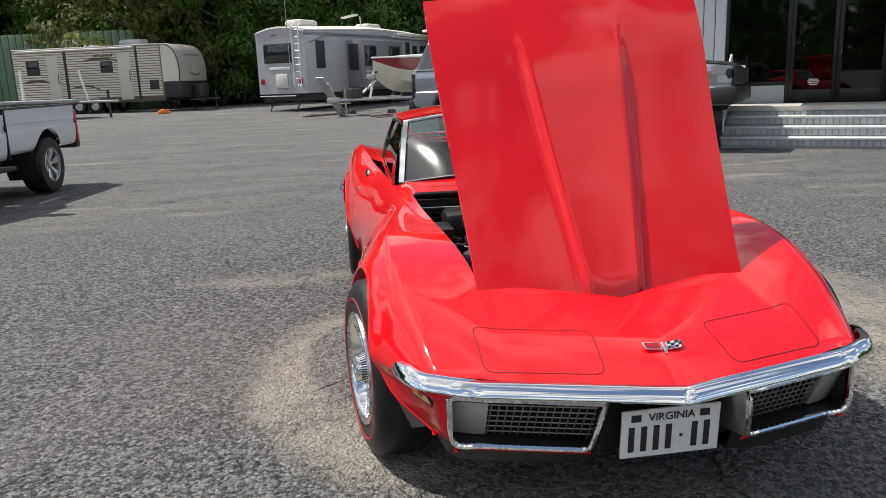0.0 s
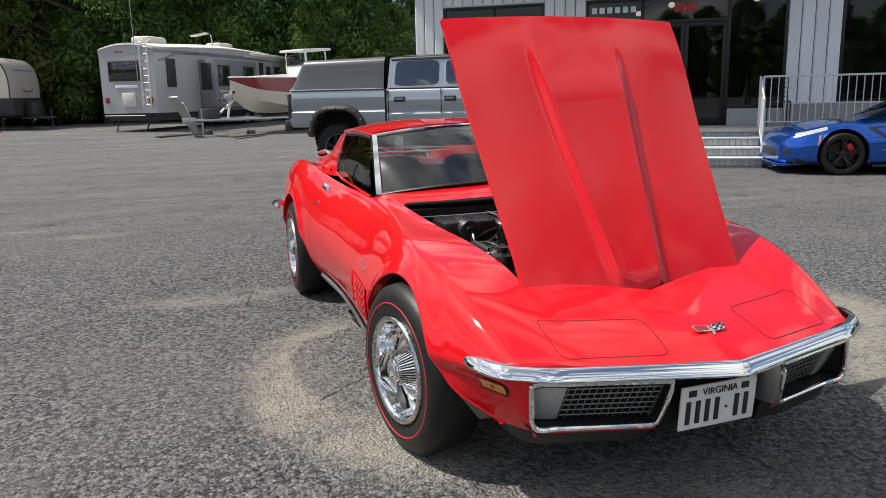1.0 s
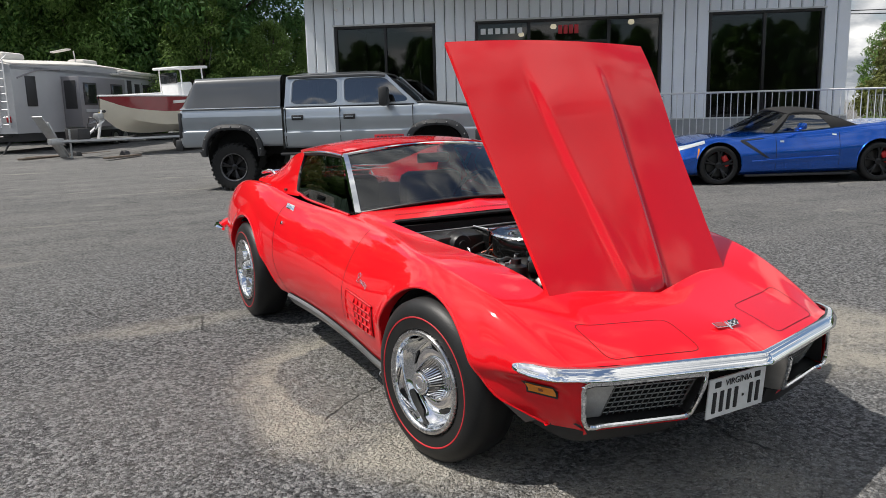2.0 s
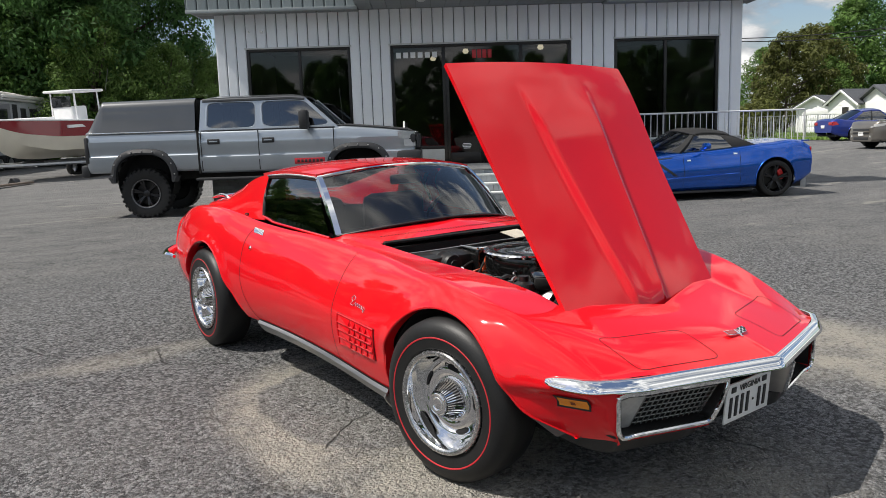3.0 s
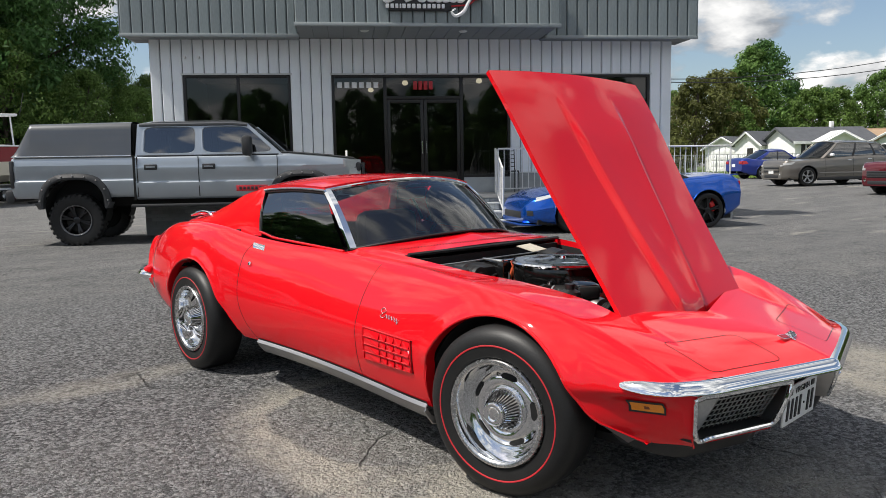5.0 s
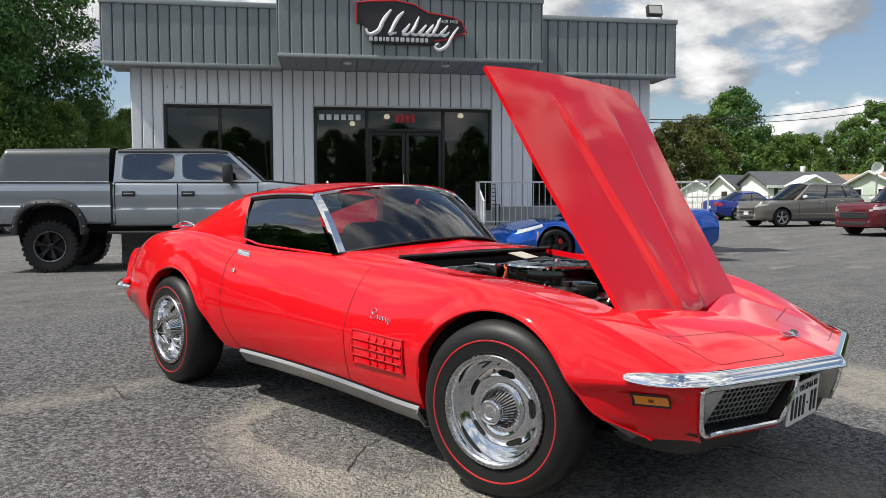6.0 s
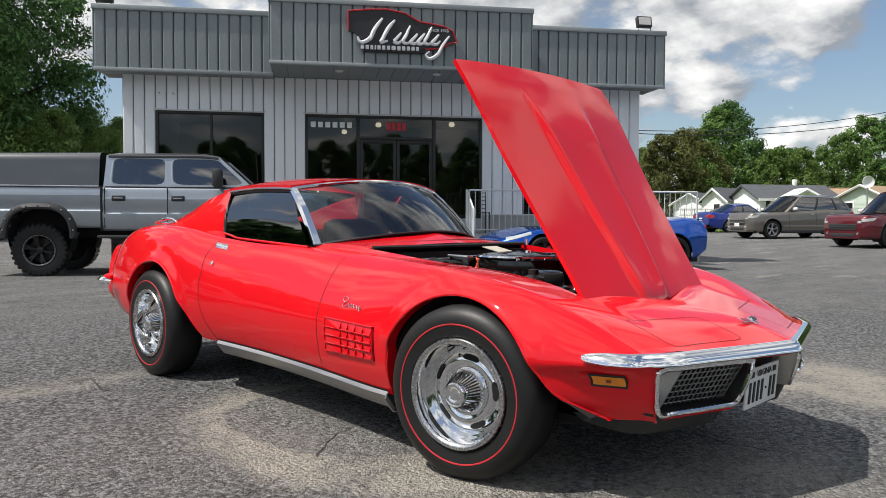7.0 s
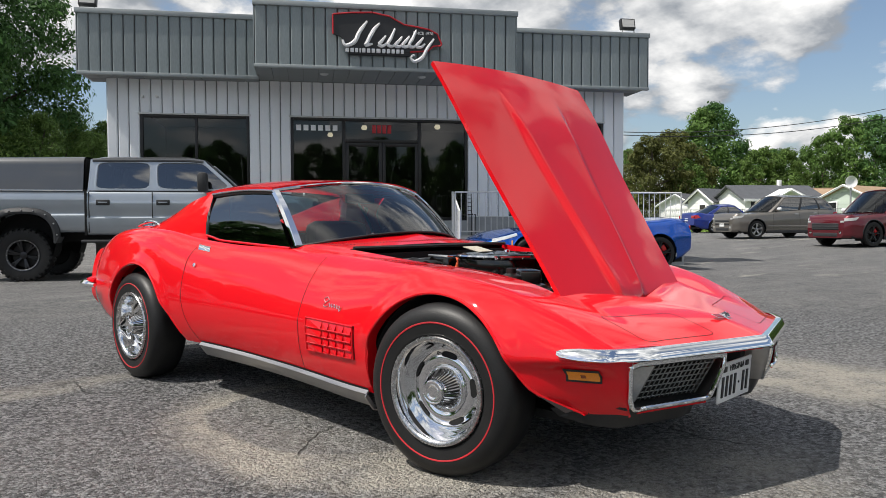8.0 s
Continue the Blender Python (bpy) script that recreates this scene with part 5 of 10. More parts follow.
    p, nrm = on_side(1.865, 0.685, sgn, 0.002)
    m = Matrix.Translation(p) @ nrm.to_track_quat("Z", "Y").to_matrix().to_4x4()
    part("door_lock", lathed([(0, 0.012), (0.006, 0.011), (0.007, 0.001)], 16, "Z"), CHROME, dd).matrix_local = m
    # rear bumperette
    path = spline([(0.855 * sgn, 3.0, 0.52), (0.865 * sgn, 3.12, 0.52), (0.80 * sgn, 3.27, 0.52), (0.66 * sgn, 3.45, 0.52), (0.4 * sgn, 3.5, 0.52)], 20)
    part("rear_bumper", tubed(path, [0.012 + 0.02 * min(1, i / 4) for i in range(20)], 8), CHROME, car, "chrome rear bumper")

# tail panel
rows = [[Vector((p.x * k, p.y + 0.03 * (1 - k * k), p.z)) for k in (-1, -0.6, 0, 0.6, 1)] for p in SECTIONS[-1][:N_SIDE]]
part("tail_panel", sheet(rows), RED, car)
# underside and wheel wells
bm = boxed((-0.55, -0.40, 0.215), (0.55, 3.2, 0.245))
for c in ARCHES:
    for sgn in (-1, 1):
        rows = [[(sgn * x, arch_edge(c, a)[0], arch_edge(c, a)[1]) for x in (min(0.79 - 0.03 * math.sin(a), half_w(arch_edge(c, a)[0]) - 0.035), 0.48)] for a in [math.pi * k / 20 for k in range(21)]]
        b2 = sheet(rows)
        bmesh.ops.contextual_create(b2, geom=[e for e in b2.edges if e.is_boundary and all(abs(v.co.x) < 0.5 for v in e.verts)])
        part("wheel_well", b2, MATTE, car, smooth=False)
part("underbody", bm, MATTE, car, smooth=False)


# glasshouse
def scr(u, v):
    """Windscreen: u across -1..1, v up 0..1."""
    b = Vector((0.568 * u, 0.955 + 0.25 * u * u, 0.858 - 0.068 * u * u))
    t = Vector((0.508 * u, 1.37 + 0.12 * u * u, 1.122 - 0.05 * u * u))
    p = b.lerp(t, v)
    p.z += 0.02 * math.sin(math.pi * v)
    return p


part("windscreen", facing(sheet([[scr(-1 + 2 * i / 24, j / 10) for j in range(11)] for i in range(25)]), (0, -1, 0.8)), SCREEN_GLASS, car, "clear curved windscreen")
for sgn in (-1, 1):
    rows = []
    for j in range(13):
        v = j / 12
        a, b = scr(sgn, v), scr(sgn * 0.962, v)
        o = Vector((sgn * 0.012, 0.012, 0.0))
        rows.append([a + Vector((sgn * 0.002, 0.028, 0)), a + o * 0.8, a + Vector((sgn * 0.004, -0.008, 0.01)), b + Vector((0, -0.006, 0.008))])
    part("screen_pillar", sheet(rows, flip=sgn < 0, thick=0.006), CHROME, car, "bright windscreen pillar trim")
part("header_trim", tubed([scr(-1 + 2 * i / 30, 1.0) + Vector((0, 0.002, 0.004)) for i in range(31)], 0.010, 8), CHROME, car, "bright header trim")
part("cowl_trim", tubed([scr(-1 + 2 * i / 30, 0.0) + Vector((0, -0.004, 0.002)) for i in range(31)], 0.006, 8), BLACK, car)

rail_x = curve((1.40, 0.507), (1.9, 0.525), (2.08, 0.523), (2.3, 0.512), (2.67, 0.482), (3.0, 0.46), (3.2, 0.45))
rail_z = curve((1.40, 1.068), (1.6, 1.080), (1.9, 1.085), (2.08, 1.074), (2.3, 1.045), (2.67, 0.955), (3.0, 0.887), (3.2, 0.862))
roof_z = curve((1.36, 1.118), (1.6, 1.132), (1.9, 1.132), (2.2, 1.10))


def roof_row(y, front):
    r = []
    for i in range(25):
        u = -1 + 2 * i / 24
        yy = y + (0.12 * u * u if front else 0.12 * u * u * (1 - smooth01(1.40, 1.9, y)))
        zc, zr, xr = roof_z(y), rail_z(yy), rail_x(yy)
        prof = 1 - abs(u) ** 2.6
        r.append(Vector((xr * u, yy, zr + (zc - zr) * prof)))
    return r


part("roof_panel", sheet([roof_row(1.375 + 0.8 * i / 20, i == 0) for i in range(21)], thick=0.02), RED, car, "red lift-out roof panel")
seam([(Vector((0, 1.39 + 0.5 * i / 10, roof_z(1.39 + 0.5 * i / 10) + 0.002)), Vector((0, 0, 1))) for i in range(11)], 0.006, car, SEAM, "roof_joint")
for sgn in (-1, 1):
    # sail panels run from the roof down to the deck
    rows_o, rows_i = [], []
    for i in range(31):
        y = 2.05 + 1.1 * i / 30
        yb = y - 0.03
        top = Vector((sgn * rail_x(y), y + 0.03, rail_z(y + 0.03) + 0.006))
        foot = Vector((sgn * (0.600 - 0.05 * max(0, yb - 2.1)), yb, 0.815 + 0.02 * smooth01(2.02, 2.5, yb)))
        rows_o.append([foot.lerp(top, k / 8) + Vector((sgn * 0.018 * math.sin(math.pi * k / 8), 0, 0)) for k in range(9)])
        rows_i.append([top + Vector((-sgn * 0.09 * k / 4, 0, 0.006 * math.sin(math.pi * k / 4) - (0.0 if k < 4 else 0.02))) for k in range(5)] + [Vector((sgn * (rail_x(y) - 0.11), y + 0.03, 0.80))])
    part("sail_panel", sheet(rows_o, flip=sgn > 0), RED, car, "red rear roof buttress")
    part("sail_panel", sheet(rows_i, flip=sgn > 0), RED, car)
    # side glass in a dark gasket, with a bright drip rail
    rows = []
    for i in range(13):
        f = i / 12
        lo = Vector((sgn * (0.592 + 0.012 * f), 1.215 + 0.80 * f, 0.785 + 0.035 * f + 0.02 * smooth01(0.8, 1, f)))
        hi = Vector((sgn * (0.507 + 0.014 * f), 1.485 + 0.60 * f, 1.062 + 0.012 * math.sin(math.pi * f) - 0.004 * f))
        rows.append([lo.lerp(hi, k / 6) + Vector((sgn * 0.012 * math.sin(math.pi * k / 6), 0, 0)) for k in range(7)])
    part("side_window", facing(sheet(rows), (sgn, 0, 0.3)), DARK_GLASS, car, "dark reflecting side window")
    part("window_seal", tubed([r[-1] + Vector((sgn * 0.004, 0, 0.003)) for r in rows] + [rows[-1][k] + Vector((0, 0.004, 0)) for k in (5, 4, 3, 2, 1, 0)], 0.009, 6), BLACK, car)
    part("drip_rail", tubed([r[-1] + Vector((sgn * 0.012, 0, 0.014)) for r in rows], 0.0055, 6), CHROME, car, "bright drip rail")
    part("belt_seal", tubed([r[0] + Vector((sgn * 0.006, 0, 0.0)) for r in rows], 0.007, 6), RED, car)
part("rear_glass", facing(sheet([[Vector((x, 2.12 + 0.05 * k, 1.09 - 0.24 * k)) for k in (0, 0.5, 1)] for x in (-0.42, 0, 0.42)]), (0, 1, 0.3)), CAR_GLASS, car)

# chrome luggage rack on the rear deck
rack = part("luggage_rack", tubed(spline([(-0.50, 2.80, 0.83), (-0.50, 2.84, 0.888), (-0.50, 3.15, 0.888), (-0.40, 3.24, 0.888), (0.40, 3.24, 0.888), (0.50, 3.15, 0.888), (0.50, 2.84, 0.888), (0.50, 2.80, 0.83)], 60), 0.009, 8), CHROME, car, "chrome luggage rack")
for x in (-0.23, 0.0, 0.23):
    part("rack_bar", tubed([(x, 2.78, 0.83), (x, 2.86, 0.88), (x, 3.24, 0.888)], 0.007, 8), CHROME, rack)
part("rack_bar", tubed([(-0.50, 2.86, 0.888), (0.50, 2.86, 0.888)], 0.007, 8), CHROME, rack)

# cowl louvres
for i in range(58):
    x = -0.46 + 0.92 * i / 57
    p, nrm = on_top(x, 0.845 + 0.11 * (x / 0.5) ** 2, 0.001)
    part("cowl_slot", boxed((-0.0019, -0.007, -0.002), (0.0019, 0.007, 0.0008), 0, Matrix.Translation(p) @ nrm.to_track_quat("Z", "Y").to_matrix().to_4x4()), SEAM, car, smooth=False)

# cabin
cab = bmesh.new()
box(cab, (-0.60, 1.0, 0.25), (0.60, 2.3, 0.30))
box(cab, (-0.60, 1.02, 0.3), (-0.57, 2.3, 0.76))
box(cab, (0.57, 1.02, 0.3), (0.60, 2.3, 0.76))
box(cab, (-0.6, 2.28, 0.3), (0.6, 2.32, 0.84))
box(cab, (-0.10, 1.2, 0.3), (0.10, 2.2, 0.55), 0.03)
part("cabin_tub", cab, SEAT, car, smooth=False)
rows = [[Vector((x, 0.97 + 0.22 * (x / 0.57) ** 2 + dy, 0.842 - 0.06 * (x / 0.57) ** 2 + dz)) for dy, dz in ((0.0, 0.0), (0.14, 0.008), (0.24, -0.02), (0.26, -0.25))] for x in [-0.57 + 1.14 * i / 16 for i in range(17)]]
part("dashboard", sheet(rows), SEAT, car, "black dashboard")
for x in (-0.30, 0.30):
    part("seat_cushion", boxed((x - 0.22, 1.5, 0.34), (x + 0.22, 2.0, 0.48), 0.05), SEAT, car)
    part("seat_back", boxed((x - 0.22, 1.95, 0.42), (x + 0.22, 2.09, 0.92), 0.06, pose(0, 0, 0, 0, 0, 0)), SEAT, car)
wheel_c = pose(0.30, 1.40, 0.80, -65, 0, 0)
part("steering_wheel", tubed([wheel_c @ Vector((0.175 * math.cos(a), 0.175 * math.sin(a), 0)) for a in [2 * math.pi * k / 32 for k in range(32)]], 0.011, 8, True), BLACK, car)
part("mirror", boxed((-0.10, 1.395, 1.015), (0.10, 1.42, 1.07), 0.012), BLACK, car)
part("mirror_glass", boxed((-0.092, 1.42, 1.02), (0.092, 1.423, 1.065)), CHROME, car)


# wheels
def build_wheel(name="wheel", sgn=-1):
    w = new(name)
    w.parent = car
    tagged(w, "chrome rally wheel with a red-line tyre")
    o = -sgn  # profile is written for an outside towards +x
    prof = [(-0.10, 0.205), (-0.107, 0.25), (-0.098, 0.286), (-0.078, 0.308), (-0.035, 0.314), (0.035, 0.314), (0.078, 0.308), (0.098, 0.286), (0.1085, 0.262), (0.108, 0.25), (0.106, 0.228), (0.103, 0.206), (0.094, 0.198)]
    part("tyre", lathed([(sgn * a, r) for a, r in prof], 72), TYRE, w)
    part("red_line", lathed([(sgn * a, r) for a, r in ((0.1060, 0.2425), (0.1092, 0.2440), (0.1094, 0.2480), (0.1066, 0.2500))], 72), REDLINE, w, "red line")
    rim = part("rim", lathed([(sgn * a, r) for a, r in ((0.104, 0.1905), (0.096, 0.187), (0.060, 0.183), (0.026, 0.174), (0.012, 0.163), (0.010, 0.1565))], 96), CHROME, w, "chrome wheel barrel")
    part("trim_ring", lathed([(sgn * a, r) for a, r in ((0.094, 0.2155), (0.106, 0.215), (0.1115, 0.2105), (0.1125, 0.203), (0.110, 0.195), (0.104, 0.1905))], 96), TRIM_RING, rim, "pitted bright trim ring")
    part("wheel_disc", lathed([(sgn * a, r) for a, r in ((0.010, 0.1565), (0.018, 0.1545), (0.028, 0.152), (0.036, 0.147), (0.043, 0.140), (0.048, 0.130), (0.050, 0.118), (0.049, 0.104), (0.045, 0.094), (0.043, 0.086))], 96), SATIN, rim, "satin silver wheel centre")
    cap = part("hub_cap", lathed([(sgn * a, r) for a, r in ((0.042, 0.091), (0.050, 0.0905), (0.0545, 0.087), (0.055, 0.080), (0.060, 0.078))], 64), CHROME, w, "finned chrome centre cap")
    part("cap_core", lathed([(sgn * a, r) for a, r in ((0.056, 0.080), (0.078, 0.066), (0.108, 0.047), (0.112, 0.040))], 48), GREASY, cap)
    part("cap_face", lathed([(sgn * a, r) for a, r in ((0.106, 0.049), (0.113, 0.0485), (0.119, 0.046), (0.121, 0.042), (0.119, 0.038), (0.1195, 0.030), (0.1215, 0.028), (0.1205, 0.024), (0.1175, 0.021), (0.118, 0.001))], 48), SATIN, cap)
    band = bmesh.new()
    rings = []
    for a, r in ((0.056, 0.084), (0.082, 0.0685), (0.111, 0.0515)):
        ring = []
        for k in range(160):
            q = r - (0.0075 if k % 4 < 2 else 0.0)
            t = 2 * math.pi * (k // 4 + (0.0, 0.48, 0.50, 0.98)[k % 4]) / 40
            ring.append(band.verts.new((sgn * a, q * math.cos(t), q * math.sin(t))))
        rings.append(ring)
    for a, b in zip(rings, rings[1:]):
        for k in range(160):
            band.faces.new((a[k], b[k], b[(k + 1) % 160], a[(k + 1) % 160]))
    bmesh.ops.recalc_face_normals(band, faces=band.faces)
    part("finned_band", band, CHROME, cap, smooth=False)
    for k in range(5):
        a0 = 2 * math.pi * k / 5 + 0.3
        rows = []
        for i in range(13):
            f = i / 12
            a = a0 - 0.27 + 0.54 * f
            h = 0.0105 * math.sqrt(max(0.02, 1 - (2 * f - 1) ** 4))
            rows.append([(sgn * (0.0460 - 0.55 * q + 0.0015), (0.138 + q) * math.cos(a), (0.137 + q) * math.sin(a)) for q in (-h, 0, h)])
        part("slot", sheet(rows, thick=0.002), MATTE, rim)
    part("valve", tubed([(sgn * 0.03, 0.176 * math.cos(1.0), 0.176 * math.sin(1.0)), (sgn * 0.075, 0.166 * math.cos(1.0), 0.166 * math.sin(1.0))], 0.004, 6), BLACK, rim)
    for piece in (rim, cap):
        piece.scale = (1.0, 0.925, 0.925)
    return w


for sgn in (-1, 1):
    for y in (AXLE_F, AXLE_R):
        w = build_wheel("wheel", sgn)
        w.location = (sgn * (0.735 if y else 0.718), y, HUB_Z)
        w.rotation_euler = (0.7 if y else 0.2, 0, radians(0 if y else 10))
part("front_axle", tubed([(-0.7, 0, HUB_Z), (0.7, 0, HUB_Z)], 0.04), MATTE, car)
part("rear_axle", tubed([(-0.7, AXLE_R, HUB_Z), (0.7, AXLE_R, HUB_Z)], 0.04), MATTE, car)


# raised hood, hinged at the nose
def hood_point(u, v):
    """u across -1..1, v from the hinge to the rear edge."""
    yf = -0.372 + nose_plan(0.42 * u)
    y = yf + (0.84 - yf) * v
    xh = open_x(y) + 0.010 - 0.036 * v
    x = xh * u
    edge = hood_z(y) + 0.003
    z = edge + 0.022 * (1 - u * u) * (0.4 + 0.6 * v)
    ridge = hood_ridge(v)
    lift = 0.021 * smooth01(0.0, 0.10, v) * (1 - smooth01(0.66, 0.92, v))
    d = abs(x)
    z += lift * (1 - smooth01(ridge, ridge + hood_flank(v), d)) * (0.80 + 0.20 * (d / ridge) ** 2 if d < ridge else 1.0)
    return Vector((x, y, z))


def hood_ridge(v):
    return 0.06 + 0.115 * min(1.0, v / 0.85) ** 0.8


def hood_flank(v):
    return 0.030 + 0.012 * v


def hood_row(v):
    """A row of the hood whose columns follow the two ridges."""
    xh = open_x(-0.33 + 1.17 * v) + 0.010 - 0.036 * v
    r, f = hood_ridge(v) / xh, (hood_ridge(v) + hood_flank(v)) / xh
    half = even(0, r, 13)[:-1] + even(r, f, 9)[:-1] + even(f, 1.0, 17)
    return [-u for u in half[:0:-1]] + half


HINGE = Vector((0, -0.305, 0.60))
HOOD_TILT = 49.0
hm = Matrix.Translation(HINGE + Vector((0, 0.0, -0.022))) @ Matrix.Rotation(radians(HOOD_TILT), 4, "X") @ Matrix.Translation(-HINGE)
rows = [[hm @ hood_point(u, v) for u in hood_row(v)] for v in [j / 70 for j in range(71)]]
hood = part("hood", sheet(rows, flip=True, thick=0.018), RED, car, "raised red hood with a twin-ridged bulge")
bm = bmesh.new()
for u in (-0.8, 0, 0.8):
    tube(bm, [hm @ (hood_point(u, v) + Vector((0, 0, -0.03))) for v in (0.08, 0.3, 0.6, 0.92)], 0.02, 6)
for v in (0.08, 0.92):
    tube(bm, [hm @ (hood_point(u, v) + Vector((0, 0, -0.03))) for u in (-0.8, -0.3, 0.3, 0.8)], 0.02, 6)
part("hood_brace", bm, MATTE, hood)
for x in (-0.3, 0.3):
    part("hood_hinge", tubed([(x, -0.22, 0.52), (x, -0.25, 0.62), (x, -0.16, 0.75)], 0.012, 6), BLACK, car)


# ---- engine bay of the red car ----
def build_engine():
    bay = bmesh.new()
    box(bay, (-0.56, -0.30, 0.28), (0.56, 0.9, 0.31))
    box(bay, (-0.53, 0.80, 0.31), (0.53, 0.83, 0.765))
    part("bay_floor", bay, MATTE, car, smooth=False)
    for sgn in (-1, 1):
        rows = [[Vector((sgn * (open_x(y) + 0.01), y, z)) for z in (0.30, open_z(y) - 0.03)] for y in [-0.30 + 1.1 * i / 10 for i in range(11)]]
        part("inner_fender", sheet(rows, thick=0.01), MATTE, car)
    eng = part("engine_block", boxed((-0.17, 0.02, 0.34), (0.17, 0.62, 0.56), 0.03), GREASY, car, "dark greasy engine block")
    part("intake", boxed((-0.14, 0.06, 0.55), (0.14, 0.58, 0.635), 0.03), ORANGE, eng, "orange painted intake manifold")
    for sgn in (-1, 1):
        m = pose(sgn * 0.235, 0.32, 0.58, 0, sgn * 35, 0)
        part("valve_cover", boxed((-0.06, -0.26, -0.035), (0.06, 0.26, 0.05), 0.02, m), CHROME if sgn > 0 else GREASY, eng, "ribbed valve cover")
        for k in range(4):
            y = 0.12 + 0.13 * k
            part("plug_lead", tubed(spline([(sgn * 0.30, y, 0.53), (sgn * 0.36, y + 0.02, 0.58), (sgn * 0.26, y + 0.06, 0.66), (sgn * 0.06, 0.62, 0.70)], 14), 0.0055, 6), BLACK if k % 2 else MATTE, eng)
    # air cleaner: black drum with a chrome lid and a snorkel
    ac = (-0.045, 0.30, 0.018)
    drum = part("air_cleaner", lathed([(0.645, 0.10), (0.645, 0.215), (0.66, 0.222), (0.725, 0.222), (0.735, 0.218), (0.735, 0.02)], 64, "Z", ac, caps=True), GLOSS_BLACK, car, "gloss black air cleaner drum")
    part("lid", lathed([(0.733, 0.230), (0.741, 0.232), (0.748, 0.226), (0.75, 0.20), (0.744, 0.17), (0.752, 0.14), (0.75, 0.10), (0.758, 0.06), (0.756, 0.03), (0.757, 0.014), (0.766, 0.012), (0.768, 0.001)], 64, "Z", ac), CHROME, drum, "chrome air cleaner lid")
    part("snorkel", boxed((-0.05, -0.26, -0.032), (0.05, 0.02, 0.032), 0.018, pose(-0.15, 0.16, 0.688, 0, 0, -38)), GLOSS_BLACK, drum)
    part("snorkel_mouth", boxed((-0.042, -0.268, -0.024), (0.042, -0.25, 0.024), 0.012, pose(-0.15, 0.16, 0.688, 0, 0, -38)), MATTE, drum)
    # radiator and shroud
    part("radiator", boxed((-0.36, -0.22, 0.34), (0.36, -0.16, 0.60), 0.01), GREASY, car)
    part("fan_shroud", lathed([(-0.16, 0.26), (-0.10, 0.22), (-0.06, 0.215)], 40, "Y", (0, 0, 0.45)), BLACK, car)
    fan = part("fan", lathed([(-0.04, 0.001), (-0.04, 0.05), (0.0, 0.05)], 24, "Y", (0, 0, 0.47)), GREASY, car)
    for k in range(6):
        part("blade", boxed((0.04, -0.05, -0.025), (0.19, -0.045, 0.025), 0.001, pose(0, 0, 0.47) @ Matrix.Rotation(k * math.pi / 3, 4, "Y")), CHROME, fan)
    part("radiator_hose", tubed(spline([(0.06, 0.02, 0.64), (0.02, -0.06, 0.665), (-0.10, -0.10, 0.65), (-0.22, -0.17, 0.60)], 20), 0.024, 12), BLACK, car)
    part("hose_clamp", lathed([(-0.006, 0.026), (0.006, 0.026)], 20, "Y", (0.03, -0.045, 0.663)), CHROME, car)
    # alternator and pulleys on the near side
    alt = part("alternator", lathed([(-0.10, 0.02), (-0.10, 0.06), (-0.08, 0.066), (0.02, 0.066), (0.04, 0.05), (0.04, 0.001)], 32, "Y", (-0.27, 0.02, 0.60)), BRUSHED, car, "silver alternator")
    for r, y, x, z in ((0.045, -0.125, -0.27, 0.60), (0.085, -0.06, 0.0, 0.40), (0.075, -0.08, 0.0, 0.53), (0.065, -0.08, 0.26, 0.55)):
        part("pulley", lathed([(y - 0.012, r), (y, r - 0.012), (y + 0.012, r), (y + 0.012, 0.001), (y - 0.012, 0.02)], 32, "Y", (x, 0, z)), GREASY, car)
    for k in range(3):
        part("belt", tubed([(-0.27 + 0.045 * math.cos(a), -0.125 + 0.012 * k, 0.60 + 0.045 * math.sin(a)) for a in [math.pi * i / 8 for i in range(9)]] + [(-0.02, -0.1 + 0.012 * k, 0.33), (0.08, -0.1 + 0.012 * k, 0.40), (0.0, -0.1 + 0.012 * k, 0.605)], 0.006, 6, True), MATTE, car)
    # heater box and blower on the firewall, coil, booster, hoses
    part("heater_box", boxed((-0.42, 0.60, 0.52), (-0.12, 0.80, 0.73), 0.03), GREASY, car)
    part("blower_motor", lathed([(0.560, 0.001), (0.560, 0.022), (0.566, 0.024), (0.568, 0.046), (0.580, 0.052), (0.590, 0.046), (0.600, 0.053), (0.610, 0.047), (0.620, 0.054), (0.630, 0.048), (0.642, 0.060), (0.652, 0.060), (0.656, 0.050), (0.72, 0.050)], 40, "Y", (-0.300, 0, 0.688)), BLACK, car, "black blower motor")
    part("brake_booster", lathed([(0.60, 0.001), (0.60, 0.05), (0.63, 0.11), (0.70, 0.12), (0.76, 0.10), (0.80, 0.06)], 40, "Y", (0.36, 0, 0.64)), GREASY, car)
    part("master_cylinder", boxed((0.32, 0.44, 0.64), (0.40, 0.60, 0.73), 0.015), BRUSHED, car)
    part("distributor", lathed([(0.60, 0.05), (0.70, 0.055), (0.73, 0.045), (0.75, 0.001)], 28, "Z", (0.0, 0.62, 0)), BLACK, car)
    part("ignition_shield", boxed((-0.17, 0.55, 0.60), (0.05, 0.68, 0.748), 0.012), GLOSS_BLACK, car, "black ignition shield")
    part("shield_lip", tubed([(-0.17, 0.548, 0.752), (-0.02, 0.548, 0.752), (0.05, 0.548, 0.752)], 0.005, 6), CHROME, car)
    part("shield_lip", tubed([(-0.172, 0.55, 0.752), (-0.172, 0.68, 0.752)], 0.005, 6), CHROME, car)
